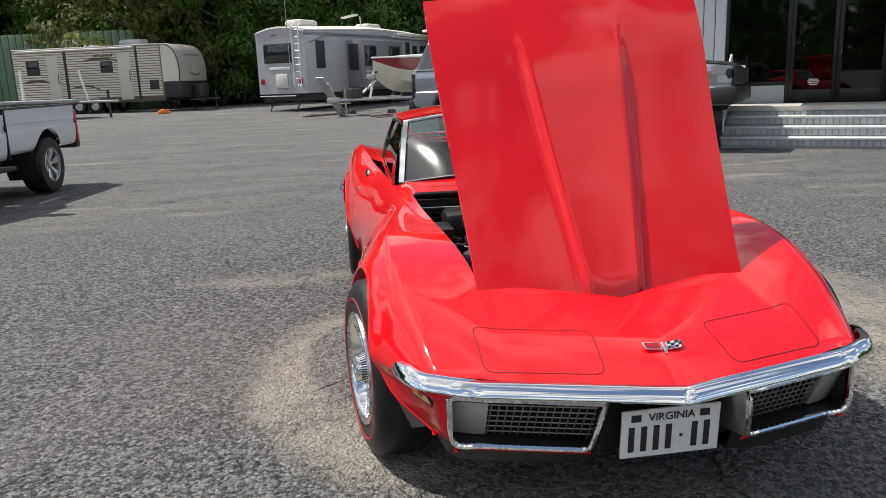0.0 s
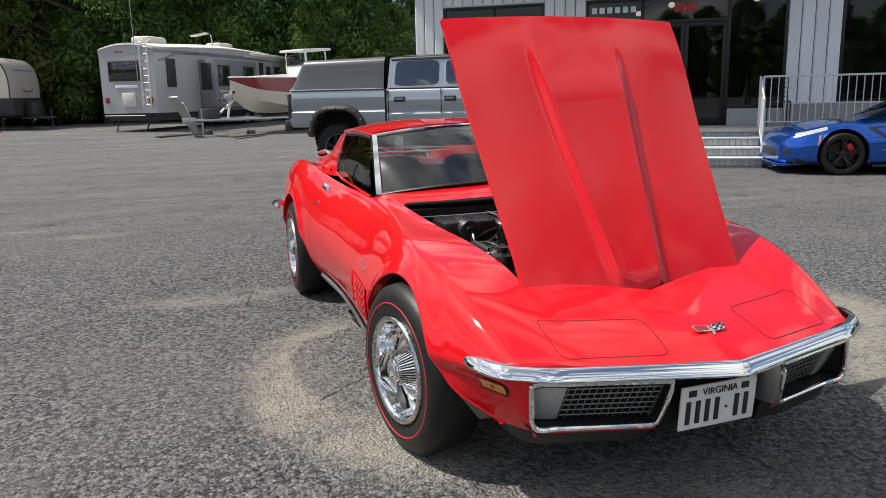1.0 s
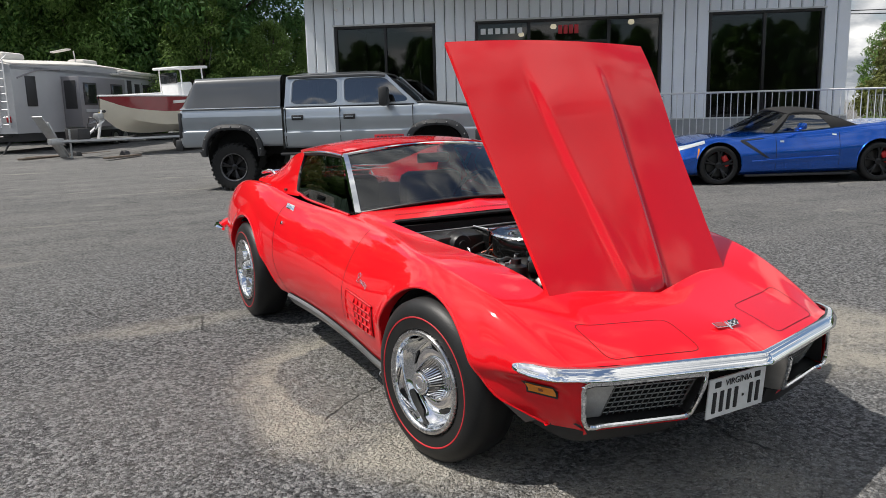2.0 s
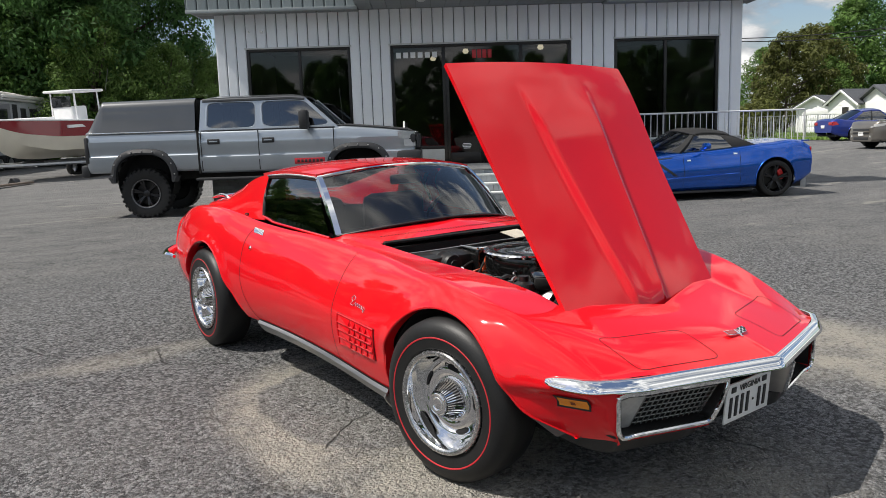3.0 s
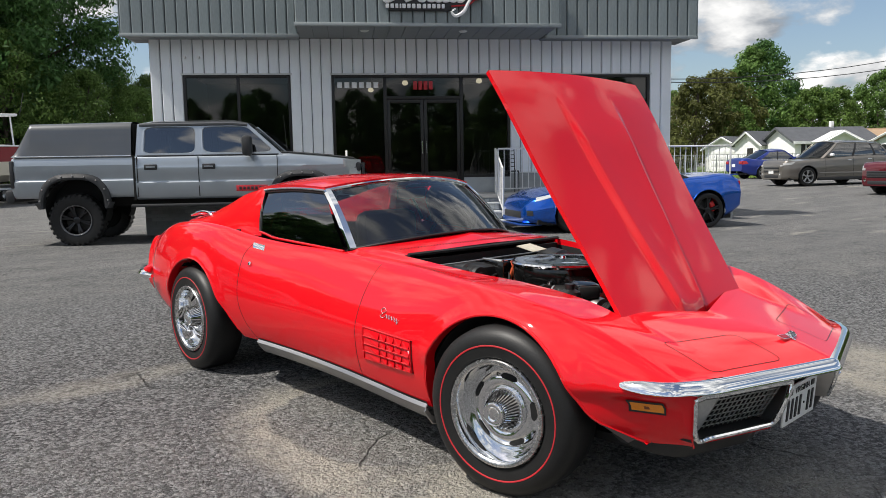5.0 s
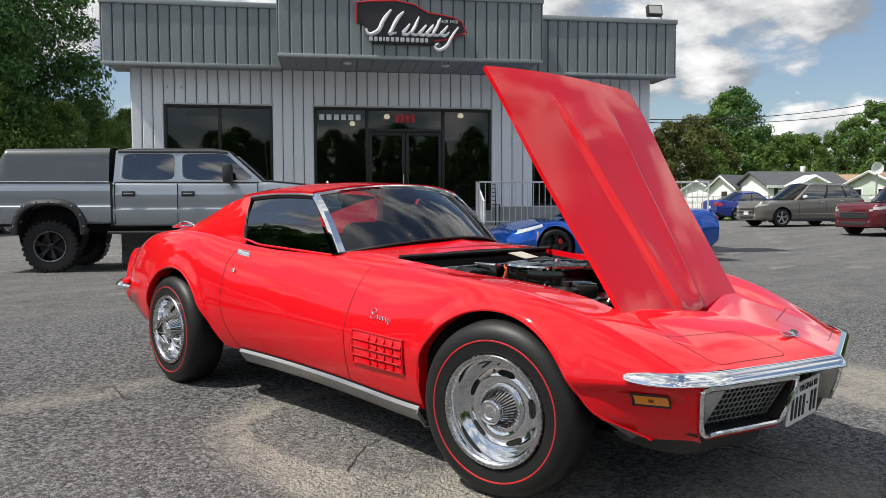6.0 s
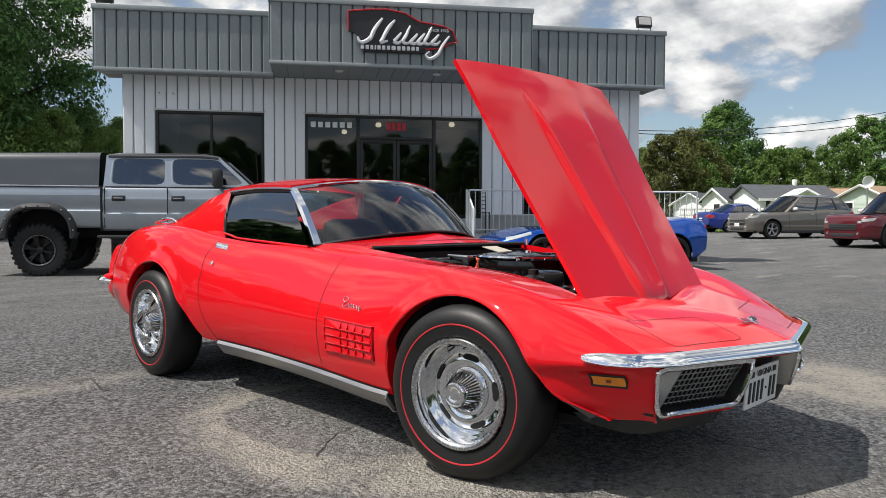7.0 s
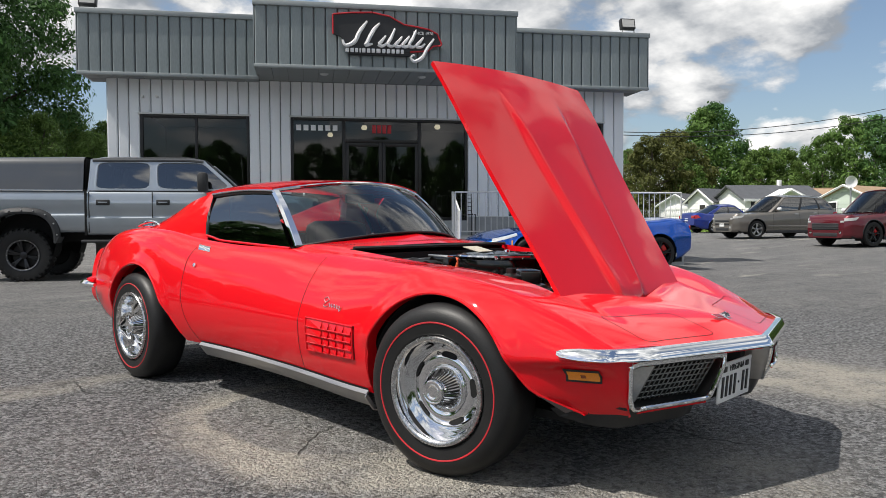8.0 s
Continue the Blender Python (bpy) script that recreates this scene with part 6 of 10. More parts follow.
    part("paper_label", boxed((-0.07, -0.05, 0), (0.07, 0.05, 0.003), 0, pose(0.20, 0.70, 0.770, 14, 0, 12)), mat("yellowed_paper", (0.50, 0.47, 0.38), 0.7, var=0.15, scale=30), car, "pale paper label")
    part("overflow_tank", lathed([(0.52, 0.001), (0.52, 0.05), (0.66, 0.055), (0.70, 0.04), (0.71, 0.02), (0.73, 0.02), (0.73, 0.001)], 28, "Z", (-0.40, -0.02, 0)), GREASY, car)
    part("voltage_regulator", boxed((-0.47, 0.2, 0.56), (-0.42, 0.32, 0.65), 0.008), BRUSHED, car)
    part("windscreen_washer_bag", boxed((0.40, -0.1, 0.5), (0.50, 0.2, 0.66), 0.03), BLACK, car)
    rng = random.Random(4)
    for k in range(16):
        x0, y0 = rng.uniform(-0.42, 0.42), rng.uniform(0.0, 0.75)
        x1, y1 = x0 + rng.uniform(-0.3, 0.3), min(0.79, y0 + rng.uniform(0.05, 0.35))
        mid = ((x0 + x1) / 2, (y0 + y1) / 2, rng.uniform(0.62, 0.69))
        part("hose", tubed(spline([(x0, y0, 0.52), mid, (max(-0.46, min(0.46, x1)), y1, 0.56)], 12), rng.choice((0.006, 0.009, 0.013)), 7), (BLACK, MATTE, GREASY)[k % 3], car)
    for k in range(34):
        x0, y0 = rng.uniform(-0.46, 0.30), rng.uniform(-0.12, 0.76)
        x1, y1 = x0 + rng.uniform(-0.2, 0.25), min(0.79, y0 + rng.uniform(-0.05, 0.3))
        z0 = rng.uniform(0.5, 0.62)
        mid = ((x0 + x1) / 2, (y0 + y1) / 2, z0 + rng.uniform(0.02, 0.10))
        part("hose", tubed(spline([(x0, y0, z0 - 0.05), mid, (max(-0.46, min(0.46, x1)), y1, z0 - 0.03)], 10), rng.choice((0.004, 0.006, 0.008)), 6), (BLACK, GREASY, BRUSHED, BLACK, ORANGE, GREASY, BLACK)[k % 7], car)
    for k in range(14):
        x, y, z = rng.uniform(-0.46, -0.12), rng.uniform(-0.1, 0.74), rng.uniform(0.56, 0.65)
        part("fitting", lathed([(0, 0.001), (0, 0.014), (0.012, 0.018), (0.03, 0.018), (0.034, 0.010), (0.05, 0.009), (0.05, 0.001)], 14, "Z", (x, y, z)), (BRUSHED, GREASY, CHROME)[k % 3], car)
    BRASS = mat("dull_brass", (0.35, 0.25, 0.10), 0.35, 0.8, 0.2, 30, 120)
    for k in range(6):
        z = 0.60 + 0.026 * k
        part("wire", tubed(spline([(-0.52, 0.792, z), (-0.30, 0.785 - 0.01 * (k % 3), z + rng.uniform(-0.02, 0.02)), (0.05, 0.79, z + rng.uniform(-0.02, 0.02)), (0.48, 0.79, z)], 16), 0.0042, 6), (BLACK, GREASY, BRUSHED)[k % 3], car)
    for k in range(40):
        x0, y0 = rng.uniform(-0.46, -0.08), rng.uniform(-0.15, 0.70)
        z0 = rng.uniform(0.60, 0.655)
        x1, y1 = min(-0.05, x0 + rng.uniform(-0.05, 0.22)), y0 + rng.uniform(-0.18, 0.18)
        part("hose", tubed(spline([(x0, y0, z0 - 0.06), (x0 + 0.02, y0 + 0.03, z0), ((x0 + x1) / 2, (y0 + y1) / 2, z0 + rng.uniform(0.0, 0.03)), (x1, y1, z0 - 0.05)], 12), rng.choice((0.0035, 0.0045, 0.006, 0.009)), 6), (BLACK, GLOSS_BLACK, GREASY, BLACK, BRUSHED, GREASY, ORANGE, GLOSS_BLACK)[k % 8], car)
    for k in range(26):
        x, y, z = rng.uniform(-0.46, -0.10), rng.uniform(-0.15, 0.74), rng.uniform(0.60, 0.66)
        part("bracket", boxed((-0.016, -0.009, -0.008), (0.016, 0.009, 0.008), 0.003, pose(x, y, z, rng.uniform(-40, 40), rng.uniform(-40, 40), rng.uniform(0, 180))), (BRUSHED, BRASS, GREASY, CHROME)[k % 4], car)
    part("wiper_tank", boxed((-0.50, 0.44, 0.56), (-0.40, 0.60, 0.70), 0.02), GREASY, car)
    part("ac_hose", tubed(spline([(-0.30, 0.52, 0.60), (-0.36, 0.36, 0.67), (-0.34, 0.18, 0.66), (-0.26, 0.05, 0.64)], 18), 0.017, 10), BLACK, car)
    part("compressor", lathed([(-0.12, 0.02), (-0.12, 0.05), (-0.10, 0.07), (0.10, 0.07), (0.12, 0.05), (0.12, 0.001)], 28, "Y", (-0.22, 0.12, 0.615)), GREASY, car)
    part("red_cable", tubed(spline([(-0.10, 0.56, 0.56), (-0.16, 0.52, 0.66), (-0.155, 0.50, 0.73), (-0.13, 0.53, 0.745)], 14), 0.009, 8), ORANGE, car, "orange-red ignition cable")
    part("blue_connector", boxed((-0.19, 0.30, 0.625), (-0.17, 0.32, 0.655), 0.004), mat("blue_plastic", (0.03, 0.06, 0.4), 0.4, var=0.1), car)
    rows = [[Vector((x, 0.802, z)) for z in (0.765, 0.79)] for x in (-0.53, 0, 0.53)]
    part("cowl_seal", tubed([(x, 0.80, 0.792) for x in (-0.53, -0.2, 0.2, 0.53)], 0.01, 6), BLACK, car)


build_engine()


# ---- shared vehicle pieces ----
LIP_GREY = mat("dark_machined_lip", (0.16, 0.16, 0.165), 0.3, 0.8, 0.1, 20, 150)
DARK_RIM = mat("black_alloy", (0.028, 0.028, 0.03), 0.24, 0.5, 0.15, 20, 150)
SILVER_RIM = mat("silver_alloy", (0.55, 0.56, 0.57), 0.28, 0.9, 0.08, 20, 150)
TRIM_BLACK = mat("trim_black", (0.025, 0.026, 0.028), 0.55, var=0.15, scale=10, fine=140, bump=0.0006)
LAMP_GLASS = mat("headlamp_glass", (0.6, 0.62, 0.64), 0.08, 0.3, 0.1, 30, 120, coat=1.0)


def road_wheel(parent, x, y, z, sgn, r, width, rim_r, rim_mat, spokes=5, lugs=False, caliper=None, spoke_w=0.035):
    """Wheel with tyre, spoked rim, hub, disc and optional brake caliper or lugged tread."""
    w = new("wheel")
    w.parent = parent
    w.location = (x, y, z)
    h = width / 2
    part("tyre", lathed([(sgn * a, q) for a, q in ((-h * 0.9, rim_r * 0.98), (-h, rim_r * 1.15), (-h * 0.95, r * 0.94), (-h * 0.75, r * 0.99), (-h * 0.3, r), (h * 0.3, r), (h * 0.75, r * 0.99), (h * 0.95, r * 0.94), (h, rim_r * 1.15), (h * 0.92, rim_r * 1.0))], 48), TYRE, w)
    if lugs:
        bm = bmesh.new()
        n = 30
        for k in range(n):
            for side in (-1, 1):
                a = 2 * math.pi * (k + (0.5 if side > 0 else 0)) / n
                m = Matrix.Rotation(a, 4, "X")
                box(bm, (side * h * 0.30, -0.026, r * 0.97), (side * h * 0.98, 0.026, r * 1.012), 0, m)
                box(bm, (side * h * 0.93, -0.016, r * 0.86), (side * h * 1.03, 0.016, r * 0.97), 0, m)
        part("tread", bm, TYRE, w, smooth=False)
    rim = part("rim", lathed([(sgn * a, q) for a, q in ((h * 0.9, rim_r * 1.02), (h * 0.98, rim_r), (h * 0.94, rim_r * 0.95), (h * 0.55, rim_r * 0.91), (-h * 0.5, rim_r * 0.88))], 48), rim_mat, w)
    if lugs:
        part("rim_lip", lathed([(sgn * h * 0.93, rim_r * 1.01), (sgn * h * 1.0, rim_r * 0.99), (sgn * h * 0.97, rim_r * 0.93), (sgn * h * 0.88, rim_r * 0.90)], 48), LIP_GREY, rim, "machined rim lip")
        for k in range(18):
            a = 2 * math.pi * k / 18
            part("lip_bolt", lathed([(sgn * h * 0.97, 0.008), (sgn * h * 1.02, 0.007), (sgn * h * 1.02, 0.001)], 8, "X", (0, rim_r * 0.95 * math.cos(a), rim_r * 0.95 * math.sin(a))), BRUSHED, rim)
    part("brake_disc", lathed([(sgn * h * 0.1, 0.02), (sgn * h * 0.1, rim_r * 0.76), (sgn * h * 0.02, rim_r * 0.76)], 36), GREASY, w)
    part("well", lathed([(-sgn * h * 0.45, 0.001), (-sgn * h * 0.45, rim_r * 0.9)], 36), MATTE, w)
    for k in range(spokes):
        a = 2 * math.pi * k / spokes + 0.25
        for d in ((-0.13, 0.13) if spoke_w < 0.03 else (0,)):
            rows = []
            for i in range(7):
                f = i / 6
                rr = rim_r * (0.16 + 0.78 * f)
                ww = spoke_w * (1.0 - 0.35 * f) if not d else spoke_w
                aa = a + d * f
                xo = h * (0.62 + 0.25 * math.sin(f * 1.6))
                c, s = math.cos(aa), math.sin(aa)
                rows.append([(sgn * (xo - 0.02), rr * c + ww * s, rr * s - ww * c), (sgn * xo, rr * c + ww * 0.6 * s, rr * s - ww * 0.6 * c), (sgn * xo, rr * c - ww * 0.6 * s, rr * s + ww * 0.6 * c), (sgn * (xo - 0.02), rr * c - ww * s, rr * s + ww * c)])
            part("spoke", sheet(rows, flip=sgn < 0), rim_mat, rim)
    part("hub", lathed([(sgn * h * 0.5, rim_r * 0.24), (sgn * h * 0.72, rim_r * 0.22), (sgn * h * 0.78, rim_r * 0.12), (sgn * h * 0.78, 0.001)], 24), rim_mat, w)
    if caliper:
        part("caliper", boxed((-0.04, -0.05, -0.1), (0.03, 0.05, 0.1), 0.02, Matrix.Rotation(0.5, 4, "X") @ pose(sgn * h * 0.2, rim_r * 0.62, 0)), caliper, w)
    return w


def squarish(dy, dz, p):
    return math.hypot(dy, dz) if p == 2 else (abs(dy) ** p + max(dz, 0.0) ** p) ** (1.0 / p)


def shell(stations, section, arches, n_side, name, material, parent, holes=(), angle=40, label="", arch_p=2):
    """A car skin: half sections (list of points, x > 0) mirrored, with round wheel openings cut cleanly out of the sides."""
    bm = bmesh.new()
    rows = [section(y) for y in stations]
    for sgn in (-1, 1):
        grid = [[Vector((p.x * sgn, p.y, p.z)) for p in r] for r in rows]
        n, w = len(grid), len(grid[0])

        def gap(p):
            return min([squarish(p.y - cy, p.z - cz, arch_p) - r for cy, cz, r in arches] or [1.0])
        ins = [[j < n_side and gap(rows[i][j]) < 0 for j in range(w)] for i in range(n)]
        for i in range(n):
            for j in range(n_side):
                if ins[i][j] and any(not ins[a][b] for a in (i - 1, i, i + 1) for b in (j - 1, j, j + 1) if 0 <= a < n and 0 <= b < n_side):
                    p = grid[i][j]
                    cy, cz, r = min(arches, key=lambda c: abs(p.y - c[0]))
                    d = max(squarish(p.y - cy, p.z - cz, arch_p), 0.02)
                    p.y = cy + (p.y - cy) * r / d
                    p.z = cz + (p.z - cz) * r / d if p.z > cz or arch_p == 2 else p.z
        vs = [[bm.verts.new(p) for p in r] for r in grid]
        for i in range(n - 1):
            for j in range(w - 1):
                if all(ins[a][b] for a, b in ((i, j), (i + 1, j), (i + 1, j + 1), (i, j + 1))):
                    continue
                if any(y0 < (stations[i] + stations[i + 1]) / 2 < y1 and j >= j0 for y0, y1, j0 in holes):
                    continue
                q = (vs[i][j], vs[i + 1][j], vs[i + 1][j + 1], vs[i][j + 1])
                bm.faces.new(q if sgn > 0 else q[::-1])
    for i in (0, -1):
        ring = [Vector((p.x, p.y, p.z)) for p in rows[i]]
        a = [bm.verts.new(p) for p in ring]
        b = [bm.verts.new((-p.x, p.y, p.z)) for p in ring]
        for k in range(len(ring) - 1):
            q = (a[k], a[k + 1], b[k + 1], b[k])
            try:
                bm.faces.new(q if i else q[::-1])
            except ValueError:
                pass
    bmesh.ops.remove_doubles(bm, verts=bm.verts, dist=2e-4)
    bmesh.ops.delete(bm, geom=[v for v in bm.verts if not v.link_faces], context="VERTS")
    bmesh.ops.recalc_face_normals(bm, faces=bm.faces)
    return part(name, bm, material, parent, label, angle=angle)


def wells(parent, arches, x_out, x_in):
    for cy, cz, r in arches:
        for sgn in (-1, 1):
            rows = [[(sgn * x, cy + r * math.cos(a), cz + r * math.sin(a)) for x in (x_out, x_in)] for a in even(-0.5, math.pi + 0.5, 18)]
            part("wheel_well", sheet(rows), MATTE, parent)
            rows = [[(sgn * x_in, cy + q * math.cos(a), cz + q * math.sin(a)) for q in (0.001, r)] for a in even(-0.5, math.pi + 0.5, 18)]
            part("wheel_well", sheet(rows), MATTE, parent)


def quad_glass(parent, a, b, c, d, way, material=None, bulge=0.0, name="window"):
    """A slightly bowed pane between four corners (a-b below, d-c above)."""
    a, b, c, d = (Vector(p) for p in (a, b, c, d))
    wv = Vector(way).normalized()
    rows = [[(a.lerp(b, u)).lerp(d.lerp(c, u), v) + wv * bulge * math.sin(math.pi * u) * math.sin(math.pi * v) for v in even(0, 1, 4)] for u in even(0, 1, 4)]
    return part(name, facing(sheet(rows), way), material or DARK_GLASS, parent)


def rim_strip(parent, pts, r, material, name="window_trim", closed=False):
    return part(name, tubed(pts, r, 6, closed), material, parent)


# ---- pickups ----
def pickup(name, label, m, paint, wb, lift, r_tyre, cap_paint=None, wide=0.98, bed_back=1.02, front=0.95, rim=None, lugs=False, flares=True, crew=True, body_h=(1.25, 1.85, 1.22)):
    """Full size pickup; origin on the ground under the front axle, front towards -y."""
    tr = thing(name, label, "pickup truck", m)
    zb, belt, roof = 0.50 + lift, body_h[0] + lift, body_h[1] + lift
    hood_z = body_h[2] + lift
    tail = wb + bed_back
    cab0, cab1 = 0.55, (wb - 1.02 if crew else wb - 1.15)
    arches = [(0.0, r_tyre + (0.20 if flares else 0.05), r_tyre + 0.06), (wb, r_tyre + (0.20 if flares else 0.05), r_tyre + 0.06)]
    top = line((-front, hood_z - 0.20), (-front + 0.06, hood_z - 0.09), (-0.4, hood_z - 0.02), (0.25, hood_z + 0.04), (0.5, belt), (tail - 0.05, belt), (tail, belt - 0.02))
    wid = line((-front, wide - 0.13), (-front + 0.06, wide - 0.07), (-front + 0.25, wide - 0.015), (0, wide), (tail - 0.06, wide), (tail, wide - 0.03))

    def sec(y):
        w, t = wid(y), top(y)
        b = zb + (0.05 if y > cab1 else 0.0)
        prof = [(-0.06, b), (-0.03, b + 0.03), (-0.012, b + 0.08), (-0.002, b + 0.16), (0.003, b + 0.24), (0.003, b + 0.285), (-0.010, b + 0.296), (-0.016, b + 0.31), (-0.014, b + 0.36), (-0.004, b + 0.46), (0.0, b + 0.55), (-0.006, t - 0.18), (-0.018, t - 0.09), (-0.035, t - 0.035), (-0.06, t - 0.008), (-0.10, t)]
        side = []
        for (x0, z0), (x1, z1) in zip(prof, prof[1:]):
            side += [Vector((w + x0 + (x1 - x0) * k / 3, y, z0 + (z1 - z0) * k / 3)) for k in range(3)]
        side.append(Vector((w - 0.10, y, t)))
        return side + [Vector(((w - 0.10) * (1 - k / 8), y, t + (0.03 * math.sin(math.pi * 0.5 * k / 8) if y < 0.6 else 0.0))) for k in range(1, 9)]

    st = sorted(set([round(v, 4) for v in even(-front, tail, 130)] + [0.70, round(cab1, 4), round(cab1 + 0.05, 4)]))
    body = shell(st, sec, arches, 46, "body", paint, tr, holes=[(0.55, cab1, 45), (cab1 + 0.12, tail - 0.06, 47)] if not cap_paint else [(0.55, cab1, 45)], arch_p=2.7 if flares else 2)
    wells(tr, arches, wide - 0.05, wide - 0.42)
    part("frame", boxed((-0.45, -front + 0.2, zb - 0.12), (0.45, tail - 0.2, zb + 0.05)), MATTE, tr, smooth=False)
    if not cap_paint:
        part("bed_liner", boxed((-wide + 0.14, cab1 + 0.1, zb + 0.1), (wide - 0.14, tail - 0.08, zb + 0.14)), MATTE, tr, smooth=False)
        for sgn in (-1, 1):
            part("bed_rail", boxed((sgn * (wide - 0.13), cab1 + 0.06, belt - 0.01), (sgn * (wide - 0.05), tail - 0.02, belt + 0.03), 0.012), TRIM_BLACK, tr, "black bed rail cap")
    # cab gap, roof and glass
    for sgn in (-1, 1):
        part("cab_gap", boxed((sgn * (wide - 0.03), cab1 + 0.01, zb), (sgn * (wide + 0.004), cab1 + 0.045, belt + 0.01)), MATTE, tr, smooth=False)
    x_b, x_r = wide - 0.055, wide - 0.20
    yw0, yw1 = (0.30, 0.95) if crew else (0.50, 1.18)   # windscreen foot and head
    roof_rows = [[Vector((x_r * u, y, roof - 0.055 * abs(u) ** 3 - 0.05 * (smooth01(0, 1, (0.25 - (y - yw1)) / 0.25)) - 0.04 * smooth01(0, 1, (y - cab1 + 0.25) / 0.25))) for u in even(-1, 1, 14)] for y in even(yw1, cab1 - 0.02, 14)]
    part("roof", sheet(roof_rows, thick=0.03), cap_paint or paint, tr)
    quad_glass(tr, (-x_b + 0.06, yw0 + 0.06, belt - 0.03), (x_b - 0.06, yw0 + 0.06, belt - 0.03), (x_r - 0.06, yw1, roof - 0.08), (-x_r + 0.06, yw1, roof - 0.08), (0, -1, 0.8), DARK_GLASS, 0.05, "windscreen")
    quad_glass(tr, (-x_b + 0.1, cab1 - 0.02, belt), (x_b - 0.1, cab1 - 0.02, belt), (x_r - 0.08, cab1 - 0.10, roof - 0.10), (-x_r + 0.08, cab1 - 0.10, roof - 0.10), (0, 1, 0.1))
    part("cabin_dark", boxed((-x_b + 0.08, yw0 + 0.25, zb + 0.1), (x_b - 0.08, cab1 - 0.08, belt - 0.06), 0.05), SEAT, tr)
    mid = (yw1 + cab1) / 2 - (0.12 if crew else -0.06)
    doors = [(yw0 + 0.08, yw1 + 0.02, mid - 0.05, mid - 0.05), (mid + 0.05, mid + 0.05, cab1 - 0.10, cab1 - 0.14)] if crew else [(yw0 + 0.08, yw1 + 0.02, cab1 - 0.42, cab1 - 0.42), (cab1 - 0.34, cab1 - 0.34, cab1 - 0.08, cab1 - 0.12)]
    zl, zh = belt + 0.005, roof - 0.10
    for sgn in (-1, 1):
        def lean(z):
            f = (z - belt) / (roof - belt)
            return sgn * (x_b + (x_r - x_b) * f)
        for y0, y0t, y1, y1t in doors:
            quad_glass(tr, (lean(zl) - sgn * 0.012, y0, zl), (lean(zl) - sgn * 0.012, y1, zl), (lean(zh) - sgn * 0.012, y1t, zh), (lean(zh) - sgn * 0.012, y0t, zh), (sgn, 0, 0.2), DARK_GLASS, 0.01, "side_window")

        def window_ring(y0, y0t, y1, y1t):
            """A painted frame with rounded corners round a door glass."""
            low_a, low_b, up_b, up_a = (Vector((lean(z) + sgn * 0.004, y, z)) for y, z in ((y0 - 0.03, zl - 0.01), (y1 + 0.03, zl - 0.01), (y1t + 0.03, zh + 0.03), (y0t - 0.03, zh + 0.03)))
            ring = bmesh.new()
            pairs = []
            for a in even(0, 2 * math.pi, 48)[:-1]:
                c_, s_ = math.cos(a), math.sin(a)
                o_ = max(abs(c_), abs(s_))
                r_ = (abs(c_) ** 7 + abs(s_) ** 7) ** (1 / 7)
                q = []
                for k, (u, v), out in ((0, (c_ / o_, s_ / o_), 0.0), (1, (0.92 * c_ / r_, 0.86 * s_ / r_), 0.006), (2, (0.90 * c_ / r_, 0.83 * s_ / r_), -0.016)):
                    u, v = (u + 1) / 2, (v + 1) / 2
                    q.append(ring.verts.new(low_a.lerp(low_b, u).lerp(up_a.lerp(up_b, u), v) + Vector((sgn * out, 0, 0))))
                pairs.append(q)
            for q, w_ in zip(pairs, pairs[1:] + pairs[:1]):
                for k in range(2):
                    ring.faces.new((q[k], w_[k], w_[k + 1], q[k + 1]))
            part("window_frame", facing(ring, (sgn, 0, 0)), paint, tr)
        for door in doors:
            window_ring(*door)

        def pillar(y0, z0, y1, z1, wd):
            rows = [[Vector((lean(z0 + (z1 - z0) * f) + sgn * (0.006 if abs(q) < 0.9 else -0.02), y0 + (y1 - y0) * f + q * wd / 2, z0 + (z1 - z0) * f)) for q in (-1, -0.85, 0, 0.85, 1)] for f in even(0, 1, 8)]
            part("pillar", sheet(rows, thick=0.02), paint, tr)
        pillar(yw0 + 0.06, belt - 0.02, yw1 + 0.02, roof - 0.055, 0.09)
        pillar(doors[0][2] + 0.05, belt - 0.02, doors[0][3] + 0.05, roof - 0.055, 0.13)
        pillar(cab1 - 0.06, belt - 0.02, cab1 - 0.09, roof - 0.055, 0.15)
        part("roof_rail", tubed([(lean(roof - 0.075), yw1 - 0.02, roof - 0.085), (lean(roof - 0.07), yw1 + 0.25, roof - 0.06), (lean(roof - 0.07), cab1 - 0.06, roof - 0.075)], 0.035, 8), cap_paint or paint, tr)
        part("belt_strip", boxed((sgn * (wide - 0.075), yw0 + 0.1, belt - 0.015), (sgn * (wide - 0.045), cab1 - 0.02, belt + 0.008), 0.004), TRIM_BLACK, tr)
        for y in ([yw0 + 0.12, doors[0][2] + 0.05, cab1 - 0.03] if crew else [yw0 + 0.12, cab1 - 0.36]):
            part("door_gap", boxed((sgn * (wide - 0.02), y, zb + 0.04), (sgn * (wide + 0.002), y + 0.012, belt - 0.02)), MATTE, tr, smooth=False)
        for y in ([doors[0][2] - 0.12, cab1 - 0.25] if crew else [cab1 - 0.5]):
            hd = part("door_handle", boxed((sgn * (wide - 0.01), y - 0.11, belt - 0.245), (sgn * (wide + 0.022), y + 0.11, belt - 0.15), 0.03), TRIM_BLACK, tr, "black door handle")
            part("grip", boxed((sgn * (wide + 0.016), y - 0.075, belt - 0.207), (sgn * (wide + 0.036), y + 0.075, belt - 0.187), 0.008), paint, hd)
        # towing mirror
        mr = part("door_mirror", boxed((sgn * (wide + 0.10), yw0 + 0.52, belt - 0.03), (sgn * (wide + 0.36), yw0 + 0.68, belt + 0.31), 0.05), TRIM_BLACK, tr, "tall black towing mirror")
